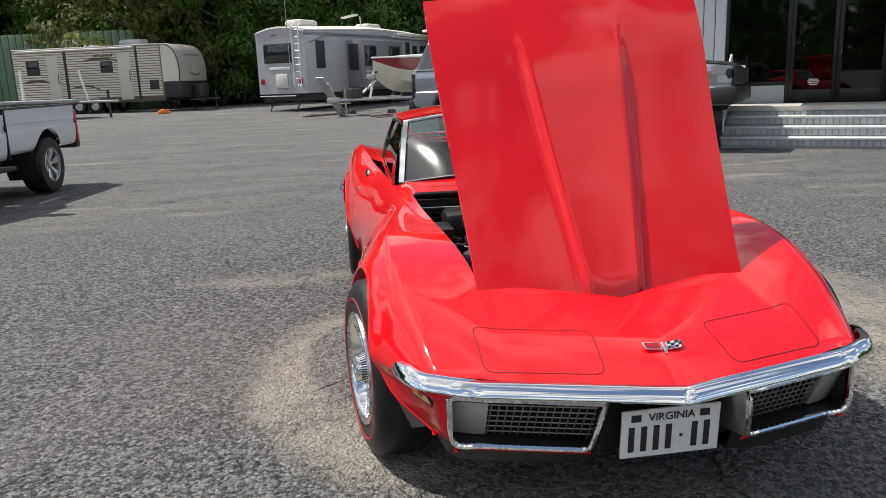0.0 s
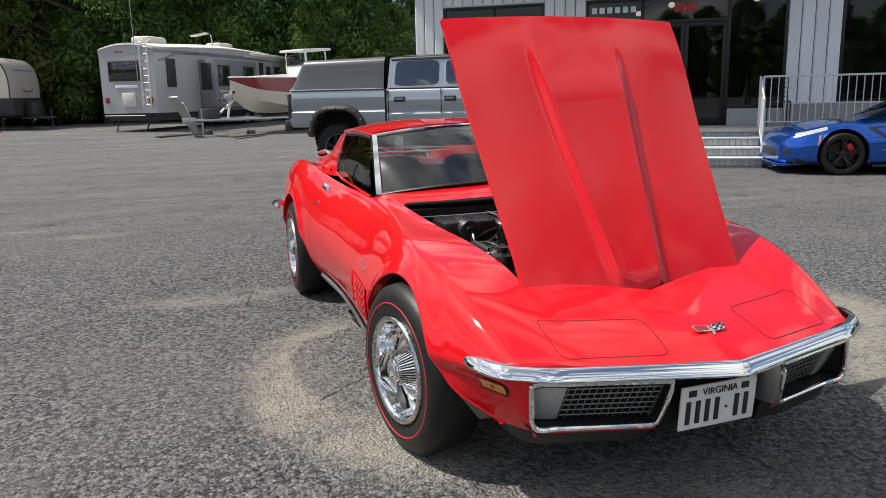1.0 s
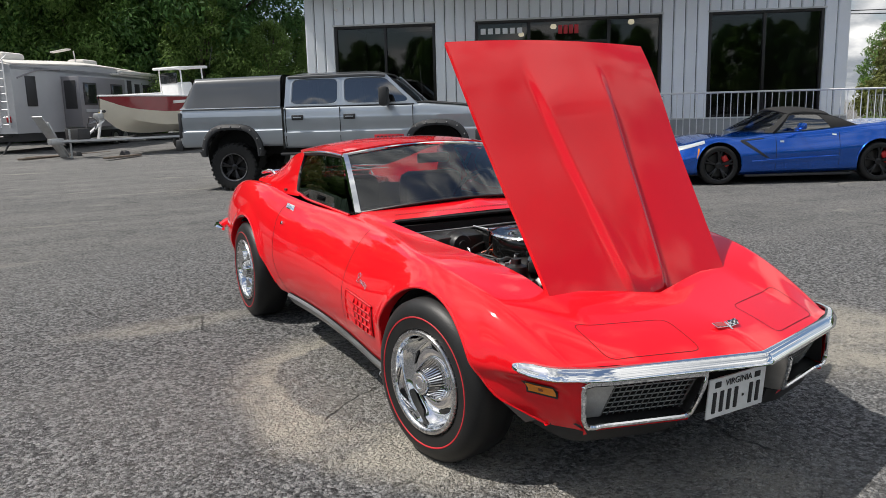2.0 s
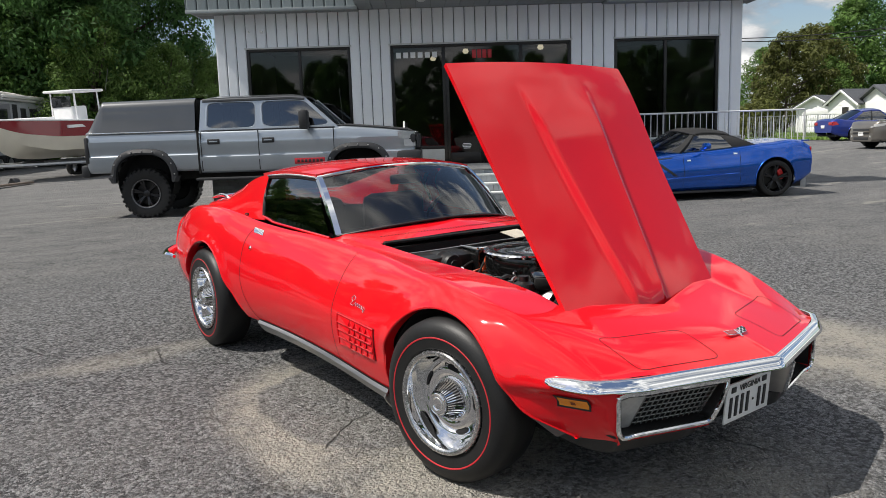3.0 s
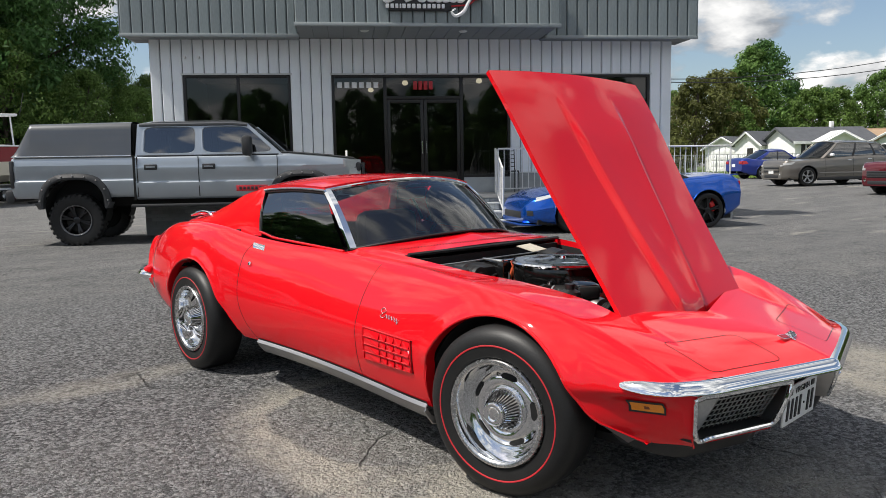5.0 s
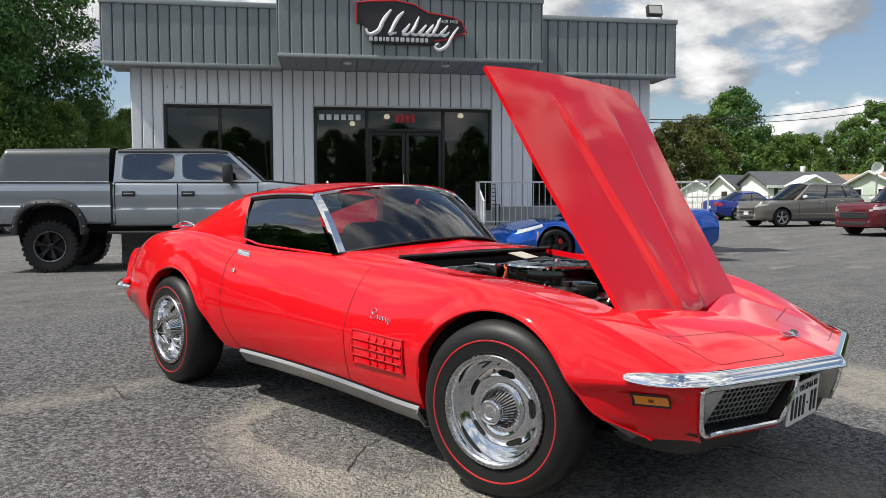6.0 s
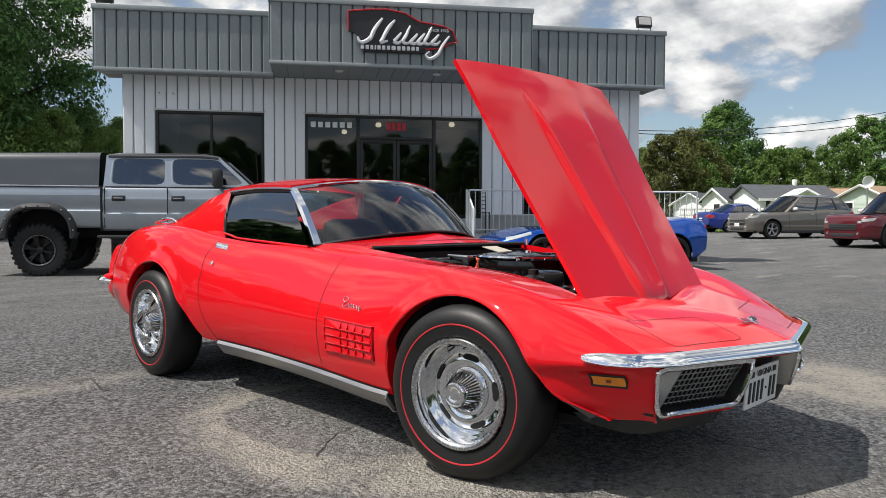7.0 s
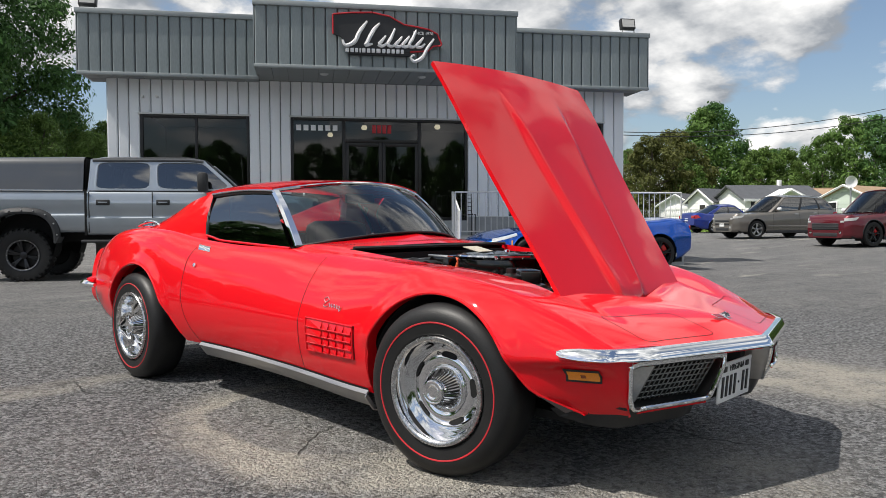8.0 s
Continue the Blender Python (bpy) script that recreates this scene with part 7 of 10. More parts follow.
        part("mirror_arm", boxed((sgn * (wide - 0.06), yw0 + 0.54, belt + 0.02), (sgn * (wide + 0.12), yw0 + 0.64, belt + 0.10), 0.02), TRIM_BLACK, mr)
        if flares:
            for cy, cz, r in arches:
                rows = []
                for a in even(0, math.pi, 40):
                    q = [(wide - 0.02, r - 0.012), (wide + 0.055, r - 0.004), (wide + 0.062, r + 0.03), (wide + 0.03, r + 0.085), (wide - 0.012, r + 0.10)]
                    n = 1.0 / squarish(math.cos(a), math.sin(a), 2.7)
                    rows.append([(sgn * x, cy + rr * n * math.cos(a), cz + rr * n * math.sin(a)) for x, rr in q])
                for e, i in ((1, 0), (-1, -1)):
                    leg = [(x, cy + e * (abs(y - cy) + 0.05), zb - 0.03) for x, y, z in rows[i]]
                    rows = [leg] + rows if i == 0 else rows + [leg]
                fl = part("fender_flare", sheet(rows, flip=sgn < 0), TRIM_BLACK, tr, "black bolted fender flare")
                for a in even(0.25, math.pi - 0.25, 8):
                    part("bolt", lathed([(sgn * (wide + 0.05), 0.014), (sgn * (wide + 0.062), 0.012), (sgn * (wide + 0.066), 0.001)], 10, "X", (0, cy + (r + 0.055) * math.cos(a) / squarish(math.cos(a), math.sin(a), 2.7), cz + (r + 0.055) * math.sin(a) / squarish(math.cos(a), math.sin(a), 2.7))), BRUSHED, fl)
        part("tail_lamp", boxed((sgn * (wide - 0.10), tail - 0.05, belt - 0.52), (sgn * (wide + 0.004), tail + 0.02, belt - 0.06), 0.02), RED_LENS if not flares else TRIM_BLACK, tr, "dark tail lamp")
        part("headlamp", boxed((sgn * (wide - 0.42), -front - 0.01, hood_z - 0.30), (sgn * (wide - 0.06), -front + 0.16, hood_z - 0.13), 0.04), TRIM_BLACK if flares else LAMP_GLASS, tr, "headlamp lens")
        part("side_step", boxed((sgn * (wide - 0.16), 0.62, zb - 0.13), (sgn * (wide + 0.03), cab1 + 0.1, zb - 0.08), 0.015), TRIM_BLACK, tr, "black running board")
    gr = part("grille", boxed((-0.55, -front - 0.02, hood_z - 0.36), (0.55, -front + 0.1, hood_z - 0.10), 0.03), TRIM_BLACK, tr)
    part("grille_bar", boxed((-0.57, -front - 0.035, hood_z - 0.25), (0.57, -front, hood_z - 0.19), 0.015), paint, gr)
    part("front_bumper", boxed((-wide + 0.02, -front - 0.12, zb + 0.02), (wide - 0.02, -front + 0.2, zb + 0.30), 0.06), TRIM_BLACK if flares else CHROME, tr)
    part("rear_bumper", boxed((-wide + 0.03, tail - 0.03, zb - 0.02), (wide - 0.03, tail + 0.13, zb + 0.20), 0.04), TRIM_BLACK, tr, "black rear bumper")
    part("tailgate", boxed((-wide + 0.12, tail - 0.01, zb + 0.2), (wide - 0.12, tail + 0.02, belt - 0.03), 0.015), paint, tr)
    if flares:
        part("exhaust", tubed([(wide - 0.1, tail - 0.25, zb - 0.12), (wide - 0.02, tail + 0.0, zb - 0.14), (wide + 0.02, tail + 0.10, zb - 0.14)], 0.05, 12), TRIM_BLACK, tr)
    for y in (0.0, wb):
        part("axle", tubed([(-wide + 0.2, y, r_tyre), (wide - 0.2, y, r_tyre)], 0.06, 10), MATTE, tr)
        part("differential", lathed([(-0.14, 0.02), (-0.1, 0.14), (0.1, 0.14), (0.14, 0.02)], 20, "Y", (0.0, y, r_tyre)), MATTE, tr)
        for sgn in (-1, 1):
            part("spring", tubed([(sgn * 0.5, y - 0.5, zb - 0.02), (sgn * 0.5, y, r_tyre + 0.05), (sgn * 0.5, y + 0.5, zb - 0.02)], 0.035, 6), MATTE, tr)
            road_wheel(tr, sgn * (wide - 0.14), y, r_tyre, sgn, r_tyre, 0.30, r_tyre * 0.60, rim or DARK_RIM, 6, lugs, None, 0.026)
    if flares:
        rows = [[Vector((u * (wid(y) - 0.12), y, top(y) + 0.012 + 0.03 * (1 - u * u))) for u in even(-1, 1, 11)] for y in even(-front + 0.04, 0.46, 16)]
        part("hood", sheet(rows, thick=0.01), TRIM_BLACK, tr, "matt black hood")
        rows = [[Vector((u * (wid(-front) + 0.02), -front - 0.03 - 0.03 * (1 - u * u), z)) for u in even(-1, 1, 11)] for z in even(zb + 0.34, hood_z - 0.14, 5)]
        part("grille_guard", sheet(rows, thick=0.04), TRIM_BLACK, gr)
        for sgn in (-1, 1):
            for z0, z1, back in ((hood_z - 0.22, hood_z - 0.09, 0.30), (hood_z - 0.36, hood_z - 0.235, 0.20)):
                rows = [[Vector((sgn * (wid(y) + 0.008), y, z + 0.03 * (y + front))) for y in even(-front - 0.01, -front + back, 6)] for z in even(z0, z1, 3)]
                part("lamp_side", facing(sheet(rows), (sgn, 0, 0)), LAMP_GLASS, tr, "stacked clear headlamp")
            part("bumper_corner", boxed((sgn * (wide - 0.12), -front - 0.10, zb + 0.02), (sgn * (wide + 0.005), -front + 0.34, zb + 0.30), 0.05), TRIM_BLACK, tr, "black bumper corner")
    if cap_paint:
        c0, c1 = cab1 + 0.07, tail - 0.02
        rows = []
        for y in even(c0, c1, 50):
            f = (y - c0) / (c1 - c0)
            h = (roof - belt) * (0.97 - 0.05 * f) * (1.0 if f < 0.86 else 1 - (f - 0.86) / 0.14 * 0.96)
            half = [(wide - 0.035, 0.0), (wide - 0.04, 0.05), (wide - 0.10, 0.62), (wide - 0.135, 0.88), (wide - 0.19, 0.965), (wide - 0.30, 0.99), (0, 1.0)]
            pts = spline([(x, y, belt + 0.012 + h * z) for x, z in half], 20)
            rows.append([Vector((p.x, p.y, p.z)) for p in pts] + [Vector((-p.x, p.y, p.z)) for p in pts[-2::-1]])
        cp = part("bed_cap", sheet(rows), cap_paint, tr, "dark grey fibreglass bed cap", angle=50)
        part("cap_front", boxed((-wide + 0.2, c0 - 0.01, belt), (wide - 0.2, c0 + 0.01, roof - 0.04)), MATTE, cp, smooth=False)
        for sgn in (-1, 1):
            part("cap_seal", boxed((sgn * (wide - 0.06), c0, belt - 0.006), (sgn * (wide - 0.02), c1, belt + 0.014), 0.004), CHROME, cp)
    return tr


GREY_PAINT = mat("grey_metallic", (0.40, 0.44, 0.48), 0.34, 0.7, 0.05, 3, 400, coat=0.5)
CAP_PAINT = mat("charcoal_cap", (0.09, 0.095, 0.102), 0.28, 0.3, 0.1, 2, 200, coat=0.7)
heading = math.degrees(math.atan2(-0.572, 0.8202))  # the shop front's line
TRUCK_P = on_front(2.53, 2.95 - 0.98)
truck = pickup("pickup_truck", "lifted grey crew-cab pickup with a dark bed cap", pose(TRUCK_P.x, TRUCK_P.y, ground_z(TRUCK_P.x, TRUCK_P.y), 0, 0, heading + 90), GREY_PAINT, 3.83, 0.27, 0.44, CAP_PAINT, 0.99, 1.0, 1.02, DARK_RIM, True, True)
for i in range(2):
    part("door_magnet", boxed((-0.975, 0.60, 0.885), (-1.002, 1.14, 0.985), 0.002), SIGN_RED, truck, "small red magnetic door sign") if i == 0 else [part("letter_block", boxed((-0.99, 0.64 + k * 0.068, 0.91), (-1.006, 0.64 + k * 0.068 + 0.042, 0.96), 0.001), INK, truck) for k in range(7)]
part("roof_antenna", tubed([(-0.5, 1.3, 2.09), (-0.5, 1.36, 2.14)], 0.02, 8), TRIM_BLACK, truck)
part("whip_antenna", tubed([(-0.80, 0.25, 1.42), (-0.80, 0.30, 2.2)], 0.004, 5), BLACK, truck)
WHITE_PAINT = mat("white_car_paint", (0.70, 0.73, 0.77), 0.3, 0.0, 0.04, 3, 200, coat=0.8)
white_truck = pickup("pickup_truck", "white single-cab pickup parked on the lot", pose(-5.98, 5.5, -0.05, 0, 0, -4), WHITE_PAINT, 3.1, 0.05, 0.38, None, 0.90, 0.98, 0.85, SILVER_RIM, False, False, False, (1.10, 1.66, 1.08))


# ---- passenger cars ----
def saloon(name, label, category, m, paint, wb, fo, ro, wide, roof, kind, r_tyre=0.33, rim=None, caliper=None, spokes=5, low=0.22):
    """A car skin with glasshouse; origin on the ground under the front axle, front towards -y. kind: sports, saloon or suv."""
    c = thing(name, label, category, m)
    tail = wb + ro
    arches = [(0.0, r_tyre + 0.01, r_tyre + 0.05), (wb, r_tyre + 0.01, r_tyre + 0.05)]
    if kind == "sports":
        top = curve((-fo, 0.47), (-fo + 0.06, 0.56), (-0.6, 0.67), (-0.3, 0.77), (0.0, 0.815), (0.45, 0.80), (0.9, 0.845), (1.6, 0.885), (2.1, 0.93), (wb + 0.0, 0.985), (tail - 0.12, 0.985), (tail, 0.93))
        crown, inset = 0.03, 0.15
        g = (0.40, 0.95, 1.28, 1.98, 2.40)      # screen foot, pillar foot, roof front, roof rear, deck
        panes = [(0.055, 0.70)]
    elif kind == "suv":
        top = curve((-fo, 0.79), (-fo + 0.05, 0.88), (-0.5, 0.945), (0.0, 0.99), (0.5, 1.03), (1.0, 1.06), (tail - 0.3, 1.13), (tail, 1.11))
        crown, inset = 0.035, 0.085
        g = (0.32, 0.70, 1.38, tail - 0.50, tail - 0.07)
        panes = [(0.05, 0.40), (0.435, 0.725), (0.755, 0.95)]
    else:
        top = curve((-fo, 0.60), (-fo + 0.08, 0.73), (-0.2, 0.85), (0.5, 0.91), (1.2, 0.94), (wb - 0.1, 0.97), (wb + 0.4, 1.0), (tail - 0.1, 1.01), (tail, 0.95))
        crown, inset = 0.03, 0.12
        g = (0.40, 0.75, 1.35, 2.28, wb + 0.32)
        panes = [(0.06, 0.47), (0.51, 0.88)]
    nose_in, tail_in = {"sports": (0.34, 0.10), "suv": (0.27, 0.12)}.get(kind, (0.26, 0.16))
    end = curve((-fo, wide - nose_in), (-fo + 0.12, wide - nose_in * 0.55), (-fo + 0.38, wide - 0.04), (0, wide), (1.2, wide - (0.04 if kind == "sports" else 0.012)), (wb, wide), (tail - 0.4, wide - 0.02), (tail, wide - tail_in))
    bot = curve((-fo, low + 0.0), (0.5, low - 0.03), (wb - 0.5, low), (tail - 0.1, low + 0.10), (tail, low + 0.16))

    def sec(y):
        w, t, b = end(y), top(y), bot(y)
        side = [Vector((w - 0.09, y, b)), Vector((w - 0.03, y, b + 0.05)), Vector((w - 0.008, y, b + 0.30 * (t - b))), Vector((w, y, b + 0.55 * (t - b))), Vector((w - 0.22 * inset, y, b + 0.76 * (t - b))), Vector((w - 0.5 * inset, y, b + 0.93 * (t - b))), Vector((w - inset, y, t))]
        return spline(side, 24) + [Vector(((w - inset) * (1 - k / 8), y, t + crown * math.sin(math.pi * 0.5 * k / 8))) for k in range(1, 9)]

    def skin(y, z, sgn, lift=0.004):
        row = sec(y)[:24]
        for a, b in zip(row, row[1:]):
            if a.z <= z <= b.z:
                return Vector((sgn * (a.x + (b.x - a.x) * (z - a.z) / max(b.z - a.z, 1e-6) + lift), y, z))
        return Vector((sgn * (row[-1].x + lift), y, min(z, row[-1].z) + lift))

    def decal(nm, corners, material, sgn, label_="", n=6, lift=0.005):
        """A four-cornered patch (y, z) laid on the side skin."""
        a, b, cc, d = (Vector((p[0], p[1])) for p in corners)
        rows = []
        for u in even(0, 1, n + 1):
            r = []
            for v in even(0, 1, 4):
                q = a.lerp(b, u).lerp(d.lerp(cc, u), v)
                r.append(skin(q.x, q.y, sgn, lift))
            rows.append(r)
        return part(nm, facing(sheet(rows), (sgn, 0, 0.4)), material, c, label_)

    st = even(-fo, tail, 96)
    shell(st, sec, arches, 24, "body", paint, c, holes=[(g[1] + 0.1, g[4] - 0.25, 25)])
    wells(c, arches, wide - 0.06, wide - 0.34)
    part("underbody", boxed((-wide + 0.12, -fo + 0.2, low - 0.03), (wide - 0.12, tail - 0.2, low + 0.06)), MATTE, c, smooth=False)
    yf, ya, y1, y2, y3 = g
    zt = roof - 0.05
    xr = wide - (0.34 if kind == "sports" else 0.24 if kind == "suv" else 0.30)
    roof_mat = SOFT_TOP if kind == "sports" else paint
    foot = lambda y: Vector((end(y) - inset - 0.004, y, top(y) + 0.002))

    def side_at(u, v, sgn, inn=0.0):
        """The side of the glasshouse: u from the screen pillar to the rear, v from belt to roof."""
        lo = foot(ya + (y3 - ya) * u)
        hi = Vector((xr, y1 + (y2 - y1) * u, zt - (0.08 if kind == "suv" else 0.05) * (max(0.0, u - 0.35) / 0.65) ** 2 - 0.03 * max(0.0, 0.15 - u) / 0.15))
        p = lo.lerp(hi, v)
        p.x += 0.035 * math.sin(math.pi * v) - inn
        p.x *= sgn
        return p

    def across(u, v, front):
        """Windscreen or rear window: u from side to side, v up."""
        s = 1 if u >= 0 else -1
        e = side_at(0.0 if front else 1.0, v, 1)
        w = abs(u)
        lift_y = (ya - yf) if front else 0.10
        y = e.y + (-1 if front else 1) * lift_y * (1 - w * w) * (1 - 0.75 * v)
        z = e.z + (0.05 * v + 0.03) * (1 - w * w)
        return Vector((e.x * u, y, z))

    rows = []
    for i in range(13):
        f = i / 12
        e = [side_at(f, 1.0, 1), None]
        a, b = across(0.0, 1.0, True), across(0.0, 1.0, False)
        r = []
        for u in even(-1, 1, 15):
            w = 1 - u * u
            y = e[0].y + w * ((a.y - y1) * (1 - f) + (b.y - y2) * f)
            r.append(Vector((e[0].x * u, y, e[0].z + w * (0.05 + 0.03 + 0.012 * math.sin(math.pi * f)))))
        rows.append(r)
    part("soft_top" if kind == "sports" else "roof", sheet(rows, thick=0.02), roof_mat, c, "black canvas soft top" if kind == "sports" else "")
    part("windscreen", facing(sheet([[across(u, v, True) for v in even(0.02, 0.98, 7)] for u in even(-0.95, 0.95, 15)]), (0, -1, 0.9)), SCREEN_GLASS if kind == "sports" else CAR_GLASS, c, "clear windscreen")
    part("rear_window", facing(sheet([[across(u, v, False) for v in even(0.04, 0.96, 7)] for u in even(-0.9, 0.9, 13)]), (0, 1, 0.9)), roof_mat if kind == "sports" else DARK_GLASS, c)
    for u0, u1 in ((-1.0, -0.90), (0.90, 1.0)):
        part("pillar", facing(sheet([[across(u, v, True) + Vector((0, -0.006, 0.006)) for v in even(0, 1, 8)] for u in even(u0, u1, 3)]), (0, -1, 0.9)), roof_mat, c)
        part("pillar", facing(sheet([[across(u, v, False) + Vector((0, 0.006, 0.004)) for v in even(0, 1, 8)] for u in even(u0, u1, 3)]), (0, 1, 0.9)), roof_mat, c)
    part("cabin_dark", boxed((-wide + 0.26, ya + 0.35, low + 0.1), (wide - 0.26, y3 - 0.25, top(1.2) - 0.06), 0.05), SEAT, c)
    for x in (-0.36, 0.36):
        part("headrest", boxed((x - 0.12, y1 + 0.35, top(1.2) - 0.1), (x + 0.12, y1 + 0.47, zt - 0.17), 0.05), SEAT, c)
    for sgn in (-1, 1):
        cuts = [0.0] + [q for p in panes for q in p] + [1.0]
        for k in range(0, len(cuts), 2):
            last = k + 1 == len(cuts) - 1
            pm = roof_mat if (kind == "sports" or k == 0 or last) else TRIM_BLACK
            part("pillar", facing(sheet([[side_at(u, v, sgn) for v in even(0, 1, 8)] for u in even(cuts[k], cuts[k + 1], 5)]), (sgn, 0, 0.4)), pm, c)
        for a, b in panes:
            part("side_window", facing(sheet([[side_at(a + (b - a) * u, v, sgn, 0.006) for v in even(0.03, 0.92, 6)] for u in even(-0.01, 1.01, 8)]), (sgn, 0, 0.4)), DARK_GLASS, c)
            part("window_frame", facing(sheet([[side_at(a + (b - a) * u, v, sgn) for v in (0.91, 0.95, 1.0)] for u in even(0, 1, 8)]), (sgn, 0, 0.4)), roof_mat, c)
            part("belt_trim", tubed([side_at(a + (b - a) * u, 0.02, sgn) for u in even(0, 1, 6)], 0.008, 6), CHROME if kind == "saloon" else TRIM_BLACK, c)
        part("roof_rail", tubed([side_at(u, 1.0, sgn) for u in even(0, 1, 10)], 0.016, 8), roof_mat, c)
        part("pillar_edge", tubed([side_at(0.0, v, sgn) for v in even(0, 1, 8)], 0.016, 8), roof_mat, c)
        for cy, cz, r in arches:
            pts = [skin(cy + (r + 0.004) * math.cos(a), cz + (r + 0.004) * math.sin(a), sgn, 0.0) for a in even(0.0, math.pi, 24)]
            part("arch_lip", tubed(pts, 0.012, 6), paint if kind != "suv" else TRIM_BLACK, c)
        if kind == "sports":
            decal("headlamp", [(-0.70, 0.585), (-0.24, 0.715), (-0.24, 0.765), (-0.66, 0.655)], LAMP_GLASS, sgn, "swept clear headlamp", 8, 0.007)
            decal("fender_duct", [(0.36, 0.735), (0.74, 0.765), (0.80, 0.785), (0.38, 0.757)], TRIM_BLACK, sgn, "black slanted fender duct")
            decal("fender_duct", [(0.36, 0.735), (0.80, 0.445), (0.86, 0.445), (0.46, 0.735)], TRIM_BLACK, sgn)
            decal("marker", [(-0.385, 0.47), (-0.36, 0.47), (-0.335, 0.63), (-0.36, 0.63)], AMBER, sgn)
            decal("corner_intake", [(-fo + 0.04, 0.33), (-fo + 0.13, 0.33), (-fo + 0.12, 0.42), (-fo + 0.04, 0.42)], TRIM_BLACK, sgn)
            decal("fuel_badge", [(1.05, 0.70), (1.12, 0.70), (1.12, 0.73), (1.05, 0.73)], CHROME, sgn)
            part("side_skirt", boxed((sgn * (wide - 0.12), 0.45, low - 0.07), (sgn * (wide - 0.03), wb - 0.45, low - 0.03), 0.01), TRIM_BLACK, c)
            rows = []
            for f in even(0, 1, 14):
                y = 0.56 + (wb - 0.52 - 0.56) * f
                z = 0.39 + 0.07 * f
                k = math.sin(math.pi * min(1.0, f * 1.1 + 0.02)) ** 0.6
                rows.append([skin(y, z + 0.02, sgn, 0.0), skin(y, z + 0.005, sgn, 0.03 * k), skin(y, z - 0.01, sgn, 0.03 * k), skin(y, z - 0.07, sgn, 0.0)])
            part("side_crease", facing(sheet(rows), (sgn, 0, 0.3)), paint, c)
            for y in (0.98, 2.05):
                part("door_gap", tubed([skin(y, z, sgn, -0.001) for z in even(low + 0.04, top(y) - 0.01, 10)], 0.005, 5), MATTE, c)
            decal("door_pull", [(1.93, 0.80), (2.0, 0.80), (2.0, 0.83), (1.93, 0.83)], CHROME, sgn)
        else:
            zl = top(-fo + 0.1)
            decal("headlamp", [(-fo + 0.03, zl - 0.15), (-fo + 0.30, zl - 0.12), (-fo + 0.42, zl - 0.02), (-fo + 0.05, zl - 0.06)], CLEAR_LENS, sgn, "clear headlamp", 8, 0.008)
            part("headlamp", boxed((sgn * (end(-fo) - 0.13), -fo - 0.006, zl - 0.20), (sgn * (end(-fo) + 0.004), -fo + 0.06, zl - 0.13), 0.02), CLEAR_LENS, c, "clear headlamp")
            part("fog_lamp", lathed([(-fo - 0.01, 0.001), (-fo - 0.008, 0.045), (-fo + 0.06, 0.055)], 16, "Y", (sgn * (end(-fo) - 0.12), 0, low + 0.17)), CHROME, c)
            mid = ya + (y3 - ya) * (panes[0][1] + 0.016)
            gaps = (ya + 0.06, mid, ya + (y3 - ya) * panes[1][1] * 0.97)
            for y in gaps:
                part("door_gap", tubed([skin(y, z, sgn, -0.001) for z in even(low + 0.1, top(y) - 0.01, 10)], 0.006, 5), MATTE, c)
            for y in (mid - 0.17, gaps[2] - 0.17):
                p = skin(y, top(y) - 0.14, sgn, 0.0)
                part("door_handle", boxed((p.x - 0.01, y - 0.09, p.z - 0.016), (p.x + 0.01 + sgn * 0.02, y + 0.09, p.z + 0.016), 0.008), CHROME if kind == "suv" else paint, c)
            rows = [[skin(y, z, sgn, 0.012 * math.sin(math.pi * k / 3)) for k, z in enumerate((0.44, 0.46, 0.49, 0.52))] for y in even(r_tyre + 0.12, wb - r_tyre - 0.12, 10)]
            part("side_moulding", facing(sheet(rows), (sgn, 0, 0.2)), paint, c)
        zt2 = top(tail - 0.05)
        if kind == "sports":
            for k in range(2):
                part("tail_lamp", boxed((sgn * (0.42 + 0.22 * k), tail - 0.02, zt2 - 0.17), (sgn * (0.58 + 0.22 * k), tail + 0.012, zt2 - 0.07), 0.02), RED_LENS, c, "red tail lamp")
        else:
            decal("tail_lamp", [(tail - 0.30, zt2 - 0.19), (tail - 0.01, zt2 - 0.24), (tail - 0.01, zt2 - 0.04), (tail - 0.20, zt2 - 0.06)], RED_LENS, sgn, "red tail lamp", 6, 0.008)
            part("tail_lamp", boxed((sgn * (end(tail) - 0.28), tail - 0.02, zt2 - 0.22), (sgn * (end(tail) + 0.002), tail + 0.01, zt2 - 0.07), 0.01), RED_LENS, c, "red tail lamp")
        ym = ya + (0.34 if kind == "sports" else 0.20)
        zm = top(ym) + (0.045 if kind == "sports" else 0.06)
        mr = part("door_mirror", boxed((sgn * (wide - 0.03), ym, zm), (sgn * (wide + 0.18), ym + 0.10, zm + 0.115), 0.04), paint if kind != "suv" else WHITE, c, "door mirror")
        part("mirror_arm", boxed((sgn * (wide - 0.14), ym + 0.02, zm - 0.03), (sgn * (wide + 0.02), ym + 0.08, zm + 0.03), 0.015), paint, mr)
        if kind == "suv":
            part("roof_bar", tubed([side_at(u, 1.0, sgn) + Vector((-sgn * 0.03, 0, 0.04 + 0.035 * min(1.0, 6 * u, 6 * (1 - u)))) for u in even(0.04, 0.93, 12)], 0.016, 6), BRUSHED, c)
            part("rocker_clad", boxed((sgn * (wide - 0.09), 0.44, low - 0.06), (sgn * (wide - 0.012), wb - 0.44, low + 0.07), 0.02), TRIM_BLACK, c)
